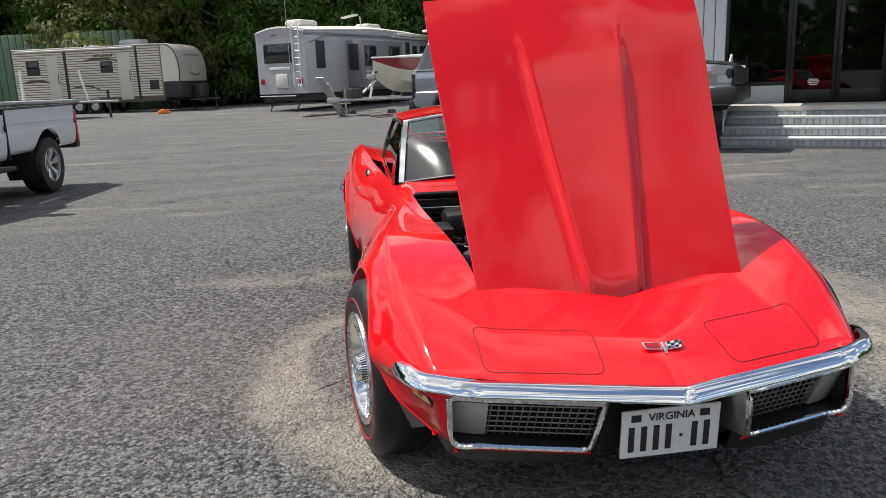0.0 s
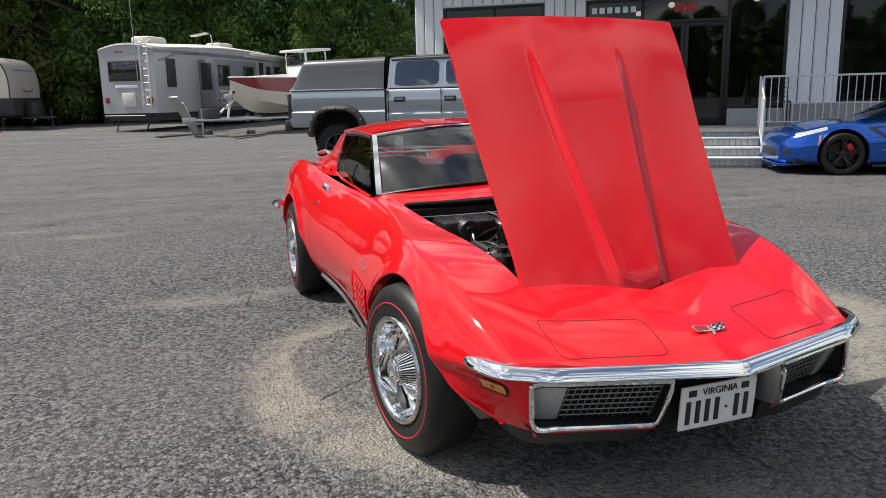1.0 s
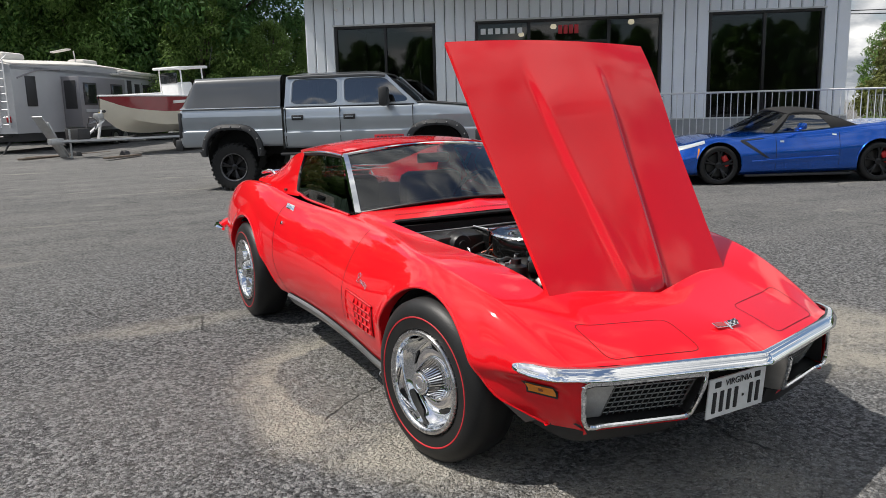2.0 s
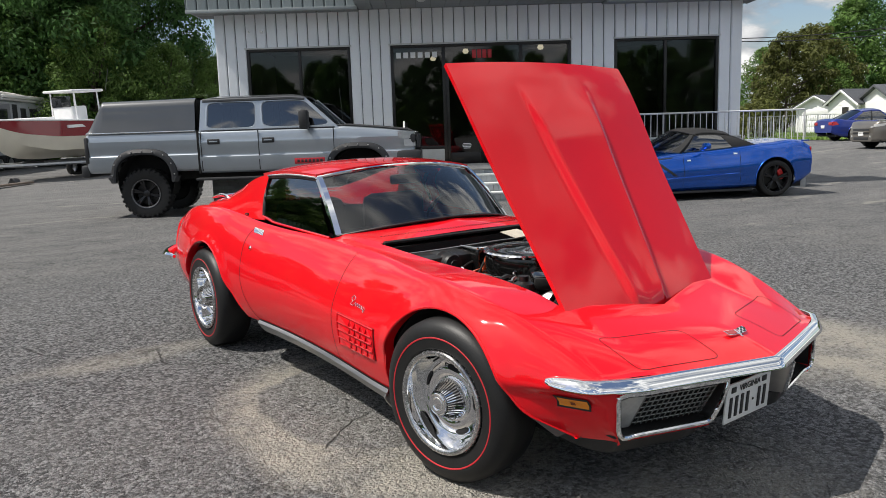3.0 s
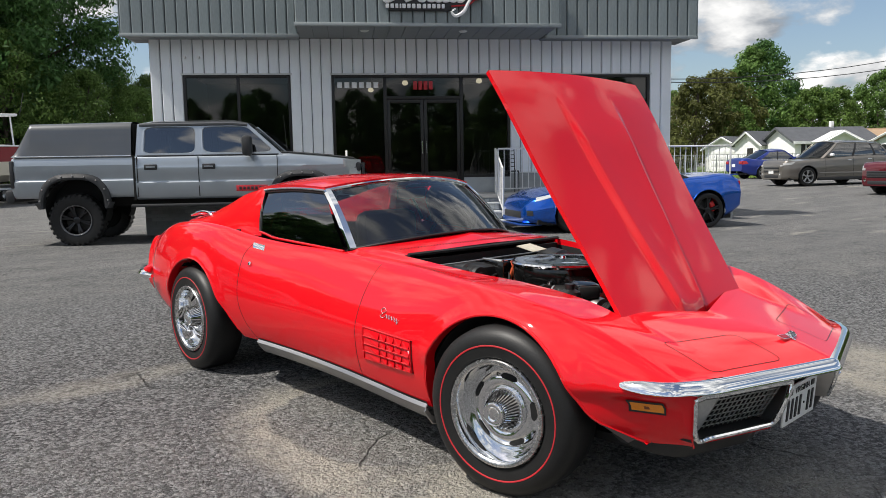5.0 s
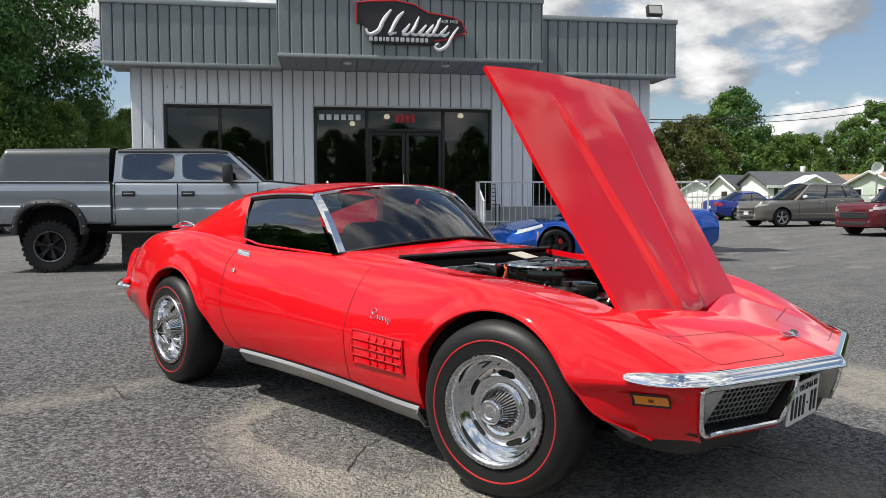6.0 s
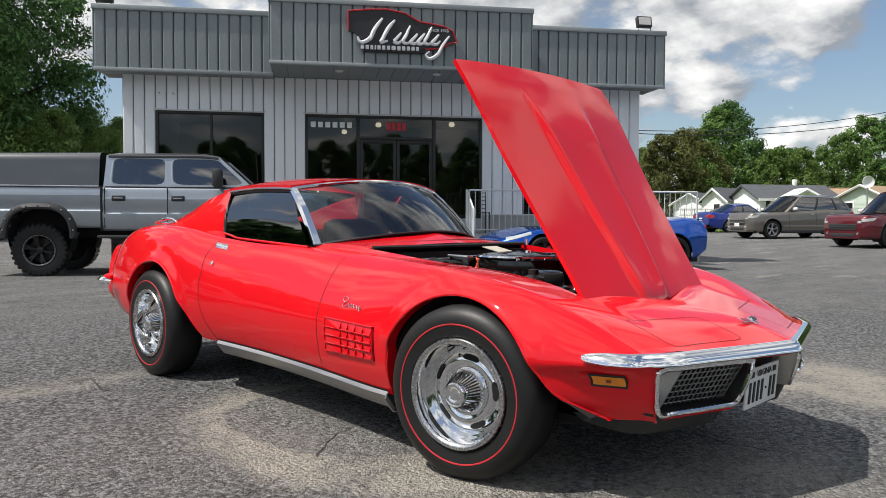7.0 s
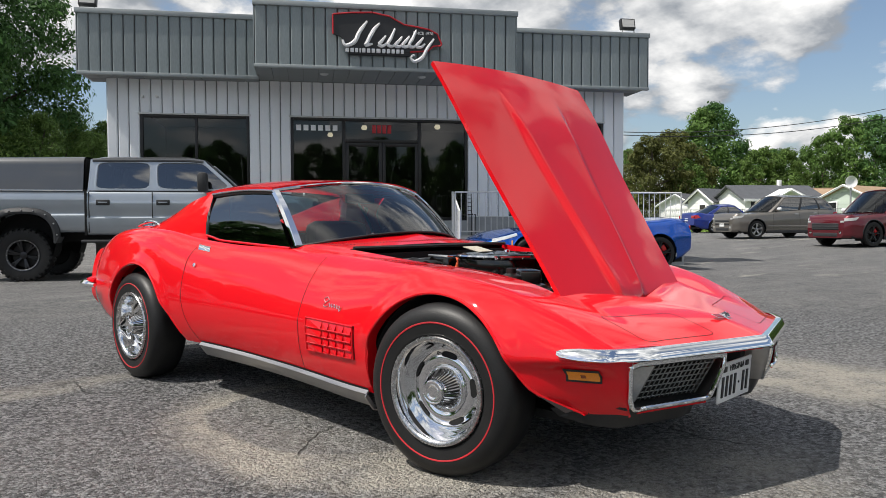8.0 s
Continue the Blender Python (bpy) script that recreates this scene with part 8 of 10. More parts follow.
        for y in (0.0, wb):
            road_wheel(c, sgn * (wide - 0.12), y, r_tyre, sgn, r_tyre, 0.23, r_tyre * (0.76 if kind == "sports" else 0.68), rim or SILVER_RIM, spokes, False, caliper, 0.024)
    w0 = end(-fo)
    if kind == "sports":
        part("front_intake", boxed((-0.46, -fo - 0.012, 0.27), (0.46, -fo + 0.1, 0.41), 0.03), TRIM_BLACK, c)
        part("splitter", boxed((-wide + 0.3, -fo - 0.05, low - 0.06), (wide - 0.3, -fo + 0.35, low - 0.02), 0.008), paint, c)
        part("hood_vent", boxed((-0.25, -0.02, top(0.1) + 0.02), (0.25, 0.16, top(0.1) + 0.037), 0.01), TRIM_BLACK, c)
        part("rear_fascia", boxed((-0.62, tail - 0.01, 0.33), (0.62, tail + 0.01, 0.52), 0.02), TRIM_BLACK, c)
        part("tail_spoiler", boxed((-wide + 0.2, tail - 0.12, top(tail - 0.1) + 0.012), (wide - 0.2, tail + 0.01, top(tail - 0.1) + 0.034), 0.008), paint, c)
    else:
        zg = top(-fo)
        gp = part("grille", boxed((-w0 + 0.17, -fo - 0.012, zg - 0.27), (w0 - 0.17, -fo + 0.1, zg - 0.05), 0.03), TRIM_BLACK, c)
        bars = [(zg - 0.165, 0.03, paint)] if wide < 0.95 else [(zg - 0.16, 0.012, TRIM_BLACK)]
        for z, h, bm_ in bars + [(zg - 0.23, 0.008, TRIM_BLACK), (zg - 0.09, 0.008, TRIM_BLACK)]:
            part("grille_bar", boxed((-w0 + 0.18, -fo - 0.022, z - h), (w0 - 0.18, -fo, z + h), 0.006), bm_, gp)
        part("lower_intake", boxed((-w0 + 0.22, -fo - 0.012, low + 0.04), (w0 - 0.22, -fo + 0.1, low + 0.16), 0.02), TRIM_BLACK, c)
        if wide < 0.95:
            part("number_plate", boxed((-0.15, -fo - 0.02, low + 0.20), (0.15, -fo, low + 0.33), 0.004), PLATE_WHITE, c)
        if wide > 0.95:
            part("hood_scoop", boxed((-0.22, -0.35, top(0) + 0.03), (0.22, 0.05, top(0) + 0.06), 0.02), TRIM_BLACK, c)
    part("rear_plate", boxed((-0.15, tail - 0.0, 0.62), (0.15, tail + 0.016, 0.76), 0.004), PLATE_WHITE, c)
    return c


SOFT_TOP = mat("black_canvas", (0.014, 0.014, 0.015), 0.85, var=0.2, scale=20, fine=260, bump=0.001)
BLUE_PAINT = mat("blue_metallic", (0.004, 0.095, 0.50), 0.25, 0.7, 0.05, 3, 400, coat=1.0)
NAVY_PAINT = mat("navy_blue_paint", (0.012, 0.035, 0.26), 0.3, 0.4, 0.05, 3, 300, coat=0.8)
TAUPE_PAINT = mat("grey_brown_metallic", (0.19, 0.175, 0.155), 0.35, 0.6, 0.05, 3, 300, coat=0.7)
MAROON_PAINT = mat("maroon_metallic", (0.12, 0.006, 0.014), 0.3, 0.4, 0.06, 3, 300, coat=0.9)
CALIPER_RED = mat("caliper_red", (0.6, 0.02, 0.02), 0.35, var=0.05)
BP_ = on_front(7.17, 4.02 - 0.93) * 1.055 - Vector((-2.745, -1.939, 0)) * 0.055 - BU * 0.10
blue_car = saloon("convertible", "metallic blue sports convertible with a closed black soft top", "car", pose(BP_.x, BP_.y, ground_z(BP_.x, BP_.y), 0, 0, heading - 83), BLUE_PAINT, 2.74, 0.87, 0.76, 0.935, 1.235, "sports", 0.335, DARK_RIM, CALIPER_RED, 5, 0.20)


def by_dir(ax, ay):
    """Turn that points a car's front (-y) along (ax, ay)."""
    return math.degrees(math.atan2(ay, ax)) + 90


def park(fn_xy, head):
    return pose(fn_xy[0], fn_xy[1], ground_z(*fn_xy), 0, 0, by_dir(*head))


EYE8 = Vector((-2.735, -1.932, 0))


def sight(px, d):
    """A place on the ground d metres away, in the direction of px across the last view."""
    az = math.radians(45.2) + math.atan((px - 784) / 1346.0)
    return EYE8.x + d * math.sin(az), EYE8.y + d * math.cos(az), az


def parked(px, d, head, wide, back=0.0):
    """Pose of a car whose near front (or, with back, rear) wheel stands there, heading that way."""
    x, y, az = sight(px, d)
    h = Vector(head).normalized()
    away = Vector((-h.y, h.x))
    if away.dot(Vector((math.sin(az), math.cos(az)))) < 0:
        away = -away
    x, y = x + away.x * (wide - 0.1) + h.x * back, y + away.y * (wide - 0.1) + h.y * back
    return park((x, y), h)


saloon("suv", "grey-brown family suv parked on the lot", "car", parked(1337, 32.5, (-0.86, 0.51), 0.92), TAUPE_PAINT, 2.86, 0.95, 0.98, 0.92, 1.69, "suv", 0.36, SILVER_RIM, None, 5, 0.27)
saloon("suv", "dark maroon sporty suv with black wheels", "car", parked(1542, 27.0, (-0.90, 0.43), 0.965), MAROON_PAINT, 3.04, 0.96, 1.08, 0.965, 1.79, "suv", 0.39, DARK_RIM, CALIPER_RED, 5, 0.28)
saloon("saloon_car", "dark blue four-door saloon parked by the fence", "car", parked(1263, 42.0, (0.85, -0.53), 0.91, 2.73), NAVY_PAINT, 2.73, 0.95, 1.1, 0.91, 1.47, "saloon", 0.33, SILVER_RIM, None, 5, 0.25)


# ---- trailers and boat at the back of the lot ----
RV_TAN = mat("tan_ribbed_siding", (0.70, 0.65, 0.56), 0.5, 0.0, 0.06, 2, 60, rand=0.05)
RV_GREY = mat("pale_grey_fibreglass", (0.44, 0.45, 0.47), 0.35, 0.0, 0.05, 2, 60, coat=0.3)
RV_MID = mat("mid_grey_fibreglass", (0.23, 0.225, 0.24), 0.35, 0.0, 0.05, 2, 60, coat=0.3)
RV_ROOF = mat("rv_roof_membrane", (0.66, 0.64, 0.60), 0.7, 0.0, 0.1, 2, 40)
RV_DARK = mat("rv_black_panel", (0.03, 0.03, 0.032), 0.5, var=0.15)
GALV = mat("galvanised_steel", (0.40, 0.41, 0.42), 0.45, 0.7, 0.15, 8, 80)
RV_CREAM = mat("cream_gelcoat_panel", (0.62, 0.59, 0.53), 0.45, 0.0, 0.08, 2, 60)
RV_CAP = mat("warm_grey_cap", (0.40, 0.375, 0.34), 0.4, 0.0, 0.08, 2, 60)
RV_GROOVE = mat("brown_striped_siding", (0.20, 0.165, 0.13), 0.55, var=0.12)
BROWN_DECAL = mat("brown_decal", (0.10, 0.075, 0.055), 0.5, var=0.1)
HULL_RED = mat("red_gelcoat", (0.22, 0.008, 0.016), 0.25, 0.0, 0.05, 2, 60, coat=0.8)
HULL_WHITE = mat("cream_gelcoat", (0.66, 0.62, 0.52), 0.35, 0.0, 0.08, 2, 60, coat=0.4)
FENCE_WOOD = mat("grey_brown_fence_wood", (0.12, 0.095, 0.075), 0.85, 0.0, 0.25, 3, 40, stretch=(4, 4, 0.4), rand=0.2)
HIVIS = mat("orange_plastic", (0.85, 0.22, 0.03), 0.5, var=0.1)


def at_ground(x, y, turn):
    return pose(x, y, ground_z(x, y), 0, 0, turn)


def trailer_wheel(parent, x, y, r=0.34, sgn=-1):
    w = new("wheel")
    w.parent = parent
    w.location = (x, y, r)
    part("tyre", lathed([(sgn * a, q) for a, q in ((-0.1, r * 0.6), (-0.11, r * 0.8), (-0.08, r), (0.08, r), (0.11, r * 0.8), (0.1, r * 0.58))], 32), TYRE, w)
    part("rim", lathed([(sgn * a, q) for a, q in ((0.1, r * 0.6), (0.06, r * 0.5), (0.07, r * 0.2), (0.09, 0.001))], 32), SILVER_RIM, w)


def travel_trailer():
    """Tan ribbed trailer with a rounded grey front cap; local -y is the drawbar end."""
    t = thing("travel_trailer", "tan ribbed travel trailer with a rounded grey nose", "caravan", at_ground(-7.65, 35.25, by_dir(0.95, -0.31)))
    L, W, z0, z1 = 8.6, 1.22, 0.62, 3.0
    part("body", boxed((-W, 0.9, z0), (W, L, z1), 0.05), RV_GROOVE, t)
    prof = [(0.9, z1 + 0.02), (0.55, z1 - 0.02), (0.25, z1 - 0.22), (0.04, z1 - 0.65), (-0.02, 1.9), (0.0, 1.35)]
    pts = spline([(0, y, z) for y, z in prof], 18)
    part("nose_cap", sheet([[Vector((x, p.y + 0.10 * abs(x / W) ** 4, p.z)) for p in pts] for x in even(-W, W, 12)], thick=0.02), RV_CAP, t, "smooth grey nose cap")
    part("nose_base", boxed((-W, 0.02, z0), (W, 0.95, 1.36), 0.04), RV_DARK, t)
    for sgn in (-1, 1):
        outline = [(0.95, z0)] + [(p.y + 0.1, p.z - 0.01) for p in pts] + [(0.95, z1)]
        rows = [[(sgn * (W - 0.004), 0.95, max(z0, p.z)), (sgn * (W - 0.004), p.y + 0.12, p.z)] for p in pts]
        part("nose_cheek", sheet(rows), RV_TAN, t)
        part("cap_trim", tubed([(sgn * (W + 0.005), p.y + 0.12, p.z) for p in pts], 0.025, 6), RV_DARK, t)
        for k in range(20):
            z = z0 + 0.12 + k * 0.112
            part("rib", boxed((sgn * (W + 0.001), 1.0, z), (sgn * (W + 0.018), L - 0.03, z + 0.075), 0.008), RV_TAN, t)
        part("corner_trim", boxed((sgn * (W - 0.02), 2.1, z0), (sgn * (W + 0.03), 2.22, z1), 0.01), RV_DARK, t)
        part("corner_trim", boxed((sgn * (W - 0.02), 5.75, z0), (sgn * (W + 0.03), 5.9, z1), 0.01), RV_DARK, t)
        for y0, w in ((2.5, 0.62), (6.2, 0.6)):
            d = part("entry_door", boxed((sgn * W, y0, z0 - 0.02), (sgn * (W + 0.04), y0 + w, 2.72), 0.05), RV_CREAM, t, "pale rounded entry door")
            part("handle", tubed([(sgn * (W + 0.05), y0 + 0.04, 1.4), (sgn * (W + 0.10), y0 + 0.02, 1.6), (sgn * (W + 0.05), y0 + 0.04, 1.9)], 0.015), RV_DARK, d)
        for y0, w, z, h in ((3.4, 0.62, 1.86, 0.5), (7.2, 0.7, 1.85, 0.65)):
            fr = part("window", boxed((sgn * W, y0, z), (sgn * (W + 0.03), y0 + w, z + h), 0.05), RV_DARK, t)
            part("pane", boxed((sgn * (W + 0.02), y0 + 0.05, z + 0.05), (sgn * (W + 0.034), y0 + w - 0.05, z + h - 0.05), 0.02), DARK_PANE, fr)
        for y0, y1, z in ((2.6, 5.0, 2.45), (6.2, 8.3, 1.55), (4.0, 5.6, 1.25)):
            part("swoosh", tubed(spline([(sgn * (W + 0.012), y1, z - 0.05), (sgn * (W + 0.014), (y0 + y1) / 2, z + 0.03), (sgn * (W + 0.012), y0, z - 0.22)], 10), [0.012, 0.03, 0.045, 0.05, 0.05, 0.045, 0.04, 0.03, 0.02, 0.008], 6), BROWN_DECAL, t)
        for k in range(8):
            part("letter_bar", boxed((sgn * (W + 0.018), 3.35 + 0.13 * k, 2.56), (sgn * (W + 0.024), 3.44 + 0.13 * k, 2.68 - 0.02 * (k % 3 == 1))), BROWN_DECAL, t)
        part("skirt", boxed((sgn * (W - 0.03), 0.9, z0 - 0.14), (sgn * (W + 0.002), L, z0 + 0.12), 0.01), BROWN_DECAL, t)
        for y in (4.6, 5.45):
            trailer_wheel(t, sgn * (W - 0.16), y, 0.34, sgn)
        part("stabiliser", tubed([(sgn * 0.8, 0.9, z0), (sgn * 0.95, 0.6, 0.0)], 0.03, 6), RV_DARK, t)
        part("storage_hatch", boxed((sgn * W, 1.15, 1.0), (sgn * (W + 0.02), 1.62, 1.45), 0.04), RV_DARK, t)
        part("awning", tubed([(sgn * (W + 0.06), 2.3, z1 - 0.08), (sgn * (W + 0.06), L - 0.3, z1 - 0.08)], 0.05, 8), RV_ROOF, t)
    part("roof", boxed((-W - 0.02, 0.8, z1 - 0.01), (W + 0.02, L + 0.02, z1 + 0.04), 0.02), RV_ROOF, t)
    part("air_conditioner", boxed((-0.4, 2.4, z1 + 0.04), (0.4, 3.5, z1 + 0.34), 0.1), RV_GREY, t)
    part("roof_vent", boxed((-0.2, 4.9, z1 + 0.04), (0.2, 5.5, z1 + 0.18), 0.05), RV_ROOF, t)
    part("drawbar", tubed([(-0.5, 0.1, 0.5), (0, -1.1, 0.5), (0.5, 0.1, 0.5)], 0.05, 6), RV_DARK, t)
    part("gas_cover", boxed((-0.35, -0.5, 0.55), (0.35, 0.0, 1.2), 0.1), RV_DARK, t)
    part("jack", tubed([(0, -0.95, 0.9), (0, -0.95, 0.0)], 0.035, 8), RV_DARK, t)
    part("letter_bar", boxed((-0.75, 0.045, 2.42), (0.75, 0.12, 2.56), 0.02, pose(0, 0.02, 0.0)), RV_MID, t, "faded name band")
    part("emblem", tubed(spline([(-0.8, 0.1, 2.1), (-0.45, -0.02, 1.72), (0, -0.035, 1.62), (0.45, -0.02, 1.72), (0.8, 0.1, 2.1)], 16), 0.03, 6), BROWN_DECAL, t)
    return t


DARK_PANE = mat("dark_pane", (0.02, 0.022, 0.024), 0.06, var=0.1, coat=0.5)
travel_trailer()


def fifth_wheel():
    """Grey fifth-wheel camper seen from its tail; local -y is the tail."""
    t = thing("camper_trailer", "grey fifth-wheel camper with an open slide-out", "caravan", at_ground(-3.25, 29.9, by_dir(-0.56, -0.83)))
    L, W, z0, z1 = 12.4, 1.22, 0.72, 3.30
    arc = spline([(-W, 0, z1 - 0.16), (-W * 0.5, 0, z1 - 0.02), (0, 0, z1 + 0.02), (W * 0.5, 0, z1 - 0.02), (W, 0, z1 - 0.16)], 13)
    out = [(p.x, p.z) for p in arc] + [(W, z0), (-W, z0)]
    part("body", prism(out, -(L - 1.0), Matrix.Rotation(radians(90), 4, "X")), RV_GREY, t, angle=30)
    part("front_cap", sheet([[Vector((p.x * (1 - 0.12 * f ** 3), L - 1.0 + 1.0 * math.sin(1.57 * f), z0 + 1.0 + (p.z - z0 - 1.0) * (1 - 0.35 * f ** 3))) for p in arc] for f in even(0, 1, 10)] , thick=0.03), RV_GREY, t, "rounded front cap")
    part("front_wall", boxed((-W + 0.12, L - 1.1, z0 + 0.9), (W - 0.12, L - 0.15, z1 - 0.85), 0.3), RV_MID, t)
    for sgn in (-1, 1):
        part("cap_cheek", sheet([[(sgn * (W - 0.01 - 0.14 * f ** 3), L - 1.0 + math.sin(1.57 * f), z0 + 0.9 + 0.1 * f), (sgn * (W - 0.01 - 0.14 * f ** 3), L - 1.0 + math.sin(1.57 * f), z0 + 1.0 + (z1 - 0.16 - z0 - 1.0) * (1 - 0.35 * f ** 3))] for f in even(0, 1, 10)], thick=0.02), RV_MID, t)
    for y0, y1, zz in ((8.9, 9.35, 1.75), (9.7, 10.4, 1.75)):
        part("window", boxed((W, y0, zz), (W + 0.03, y1, zz + 1.0), 0.05), RV_DARK, t)
    part("front_awning", boxed((W + 0.02, 7.3, 3.14), (W + 0.20, 10.9, 3.30), 0.05), RV_ROOF, t)
    roof_z_ = curve((0, 0.0), (3.0, 0.12), (5.0, 0.20), (8.0, 0.16), (10.5, 0.02), (11.8, -0.25), (L, -0.75))
    part("roof", sheet([[Vector((p.x * 0.99, y, p.z + 0.02 + roof_z_(y))) for p in arc] for y in even(0.05, L - 1.0, 16)], thick=0.05), RV_ROOF, t)
    for sgn in (-1, 1):
        part("side_rise", sheet([[(sgn * W, y, z1 - 0.3), (sgn * W, y, z1 - 0.15 + roof_z_(y))] for y in even(0.0, L - 1.6, 16)], thick=0.02), RV_GREY, t)
    part("rear_trim", tubed([(p.x, -0.012, p.z) for p in arc], 0.025, 6), RV_ROOF, t)
    win = part("rear_window", boxed((-0.85, -0.03, 1.95), (0.55, 0.02, 2.72), 0.05), RV_DARK, t)
    part("pane", boxed((-0.80, -0.04, 2.0), (0.50, -0.02, 2.67), 0.03), DARK_PANE, win)
    part("name_band", boxed((-0.60, -0.02, 1.68), (0.45, 0.0, 1.80), 0.02), SIGN_WHITE, t, "white name band")
    part("spare_cover", boxed((-0.3, -0.05, 0.95), (0.3, 0.0, 1.5), 0.06), RV_ROOF, t)
    for x in (-1.0, 0.95):
        part("tail_lamp", boxed((x - 0.09, -0.03, 1.12), (x + 0.09, 0.0, 1.34), 0.02), RED_LENS, t)
    for x in (-0.12, 0.0, 0.12):
        part("marker_lamp", boxed((x - 0.3 - 0.03, -0.02, 3.02), (x - 0.3 + 0.03, 0.0, 3.09), 0.01), RED_LENS, t)
    lad = part("ladder", tubed([(0.68, -0.10, 0.95), (0.68, -0.10, 3.35), (0.68, 0.15, 3.5)], 0.024, 6), SIGN_WHITE, t, "white roof ladder")
    part("ladder_side", tubed([(1.02, -0.10, 0.95), (1.02, -0.10, 3.35), (1.02, 0.15, 3.5)], 0.024, 6), SIGN_WHITE, lad)
    for k in range(9):
        part("rung", tubed([(0.68, -0.10, 1.05 + 0.27 * k), (1.02, -0.10, 1.05 + 0.27 * k)], 0.010, 6), GALV, lad)
    # near side with slide-out, door and windows; +x faces the lot
    sl = part("slide_out", boxed((W, 3.0, 0.86), (W + 0.75, 6.6, 2.86), 0.03), RV_MID, t, "grey slide-out room")
    for y0 in (3.25, 5.35):
        w_ = part("window", boxed((W + 0.75, y0, 1.75), (W + 0.78, y0 + 0.95, 2.62), 0.05), RV_DARK, sl)
    part("pane", boxed((W + 0.77, 3.33, 1.82), (W + 0.785, 4.12, 2.55), 0.03), DARK_PANE, sl)
    part("pane", boxed((W + 0.77, 5.43, 1.82), (W + 0.785, 6.22, 2.55), 0.03), DARK_PANE, sl)
    part("end_window", boxed((W + 0.12, 2.97, 1.6), (W + 0.6, 3.0, 2.7), 0.05), RV_DARK, sl)
    part("slide_swoosh", tubed(spline([(W + 0.765, 6.4, 1.5), (W + 0.77, 4.6, 1.2), (W + 0.765, 3.3, 0.98)], 10), [0.02, 0.04, 0.06, 0.07, 0.07, 0.07, 0.06, 0.05, 0.03, 0.01], 6), RV_GREY, sl)
    part("name_band", boxed((W + 0.75, 3.3, 1.46), (W + 0.77, 4.3, 1.58), 0.01), RV_GREY, sl)
    part("window", boxed((W, 0.75, 1.7), (W + 0.03, 1.35, 2.8), 0.08), RV_DARK, t)
    for y0, y1 in ((7.2, 7.55), (8.2, 8.6)):
        part("window", boxed((W, y0, 2.0), (W + 0.03, y1, 2.9), 0.04), RV_DARK, t)
    part("awning", tubed([(W + 0.08, 6.8, 3.12), (W + 0.08, 10.2, 3.08)], 0.06, 8), RV_ROOF, t)
    part("roof_swoosh", tubed(spline([(W + 0.012, 0.3, 2.7), (W + 0.012, 1.4, 3.0), (W + 0.012, 3.0, 3.12)], 10), 0.03, 6), RV_MID, t)
    for y in (6.9, 7.75):
        trailer_wheel(t, W - 0.15, y, 0.37, 1)
        trailer_wheel(t, -W + 0.15, y, 0.37, -1)
    part("belly", boxed((-W + 0.1, 0.2, 0.42), (W - 0.1, L - 0.3, 0.74)), RV_DARK, t, smooth=False)
    part("rear_rack", tubed([(-0.9, 0.1, 0.62), (-0.9, -0.35, 0.62), (0.9, -0.35, 0.62), (0.9, 0.1, 0.62)], 0.04, 6), RV_DARK, t)
    for x in (-0.8, 0.8):
        part("stabiliser", tubed([(x, 0.4, 0.7), (x * 0.8, -0.1, 0.0)], 0.035, 6), RV_DARK, t)
    part("air_conditioner", boxed((-0.4, 0.9, z1 + 0.1), (0.4, 2.2, z1 + 0.40), 0.12), RV_ROOF, t)
    part("air_conditioner", boxed((-0.4, 6.2, z1 + 0.18), (0.4, 7.4, z1 + 0.46), 0.12), RV_ROOF, t)
    part("aerial", tubed([(0.4, 5.6, z1 + 0.15), (0.4, 5.5, z1 + 0.75)], 0.025, 6), RV_ROOF, t)
    part("aerial_head", boxed((0.0, 5.35, z1 + 0.72), (0.8, 5.65, z1 + 0.78), 0.02, pose(0, 0, 0, 0, -8, 0)), RV_ROOF, t)
    part("flag_pole", tubed([(0.55, -0.12, 0.9), (0.50, -0.16, 6.5)], 0.016, 6), GALV, t)


fifth_wheel()


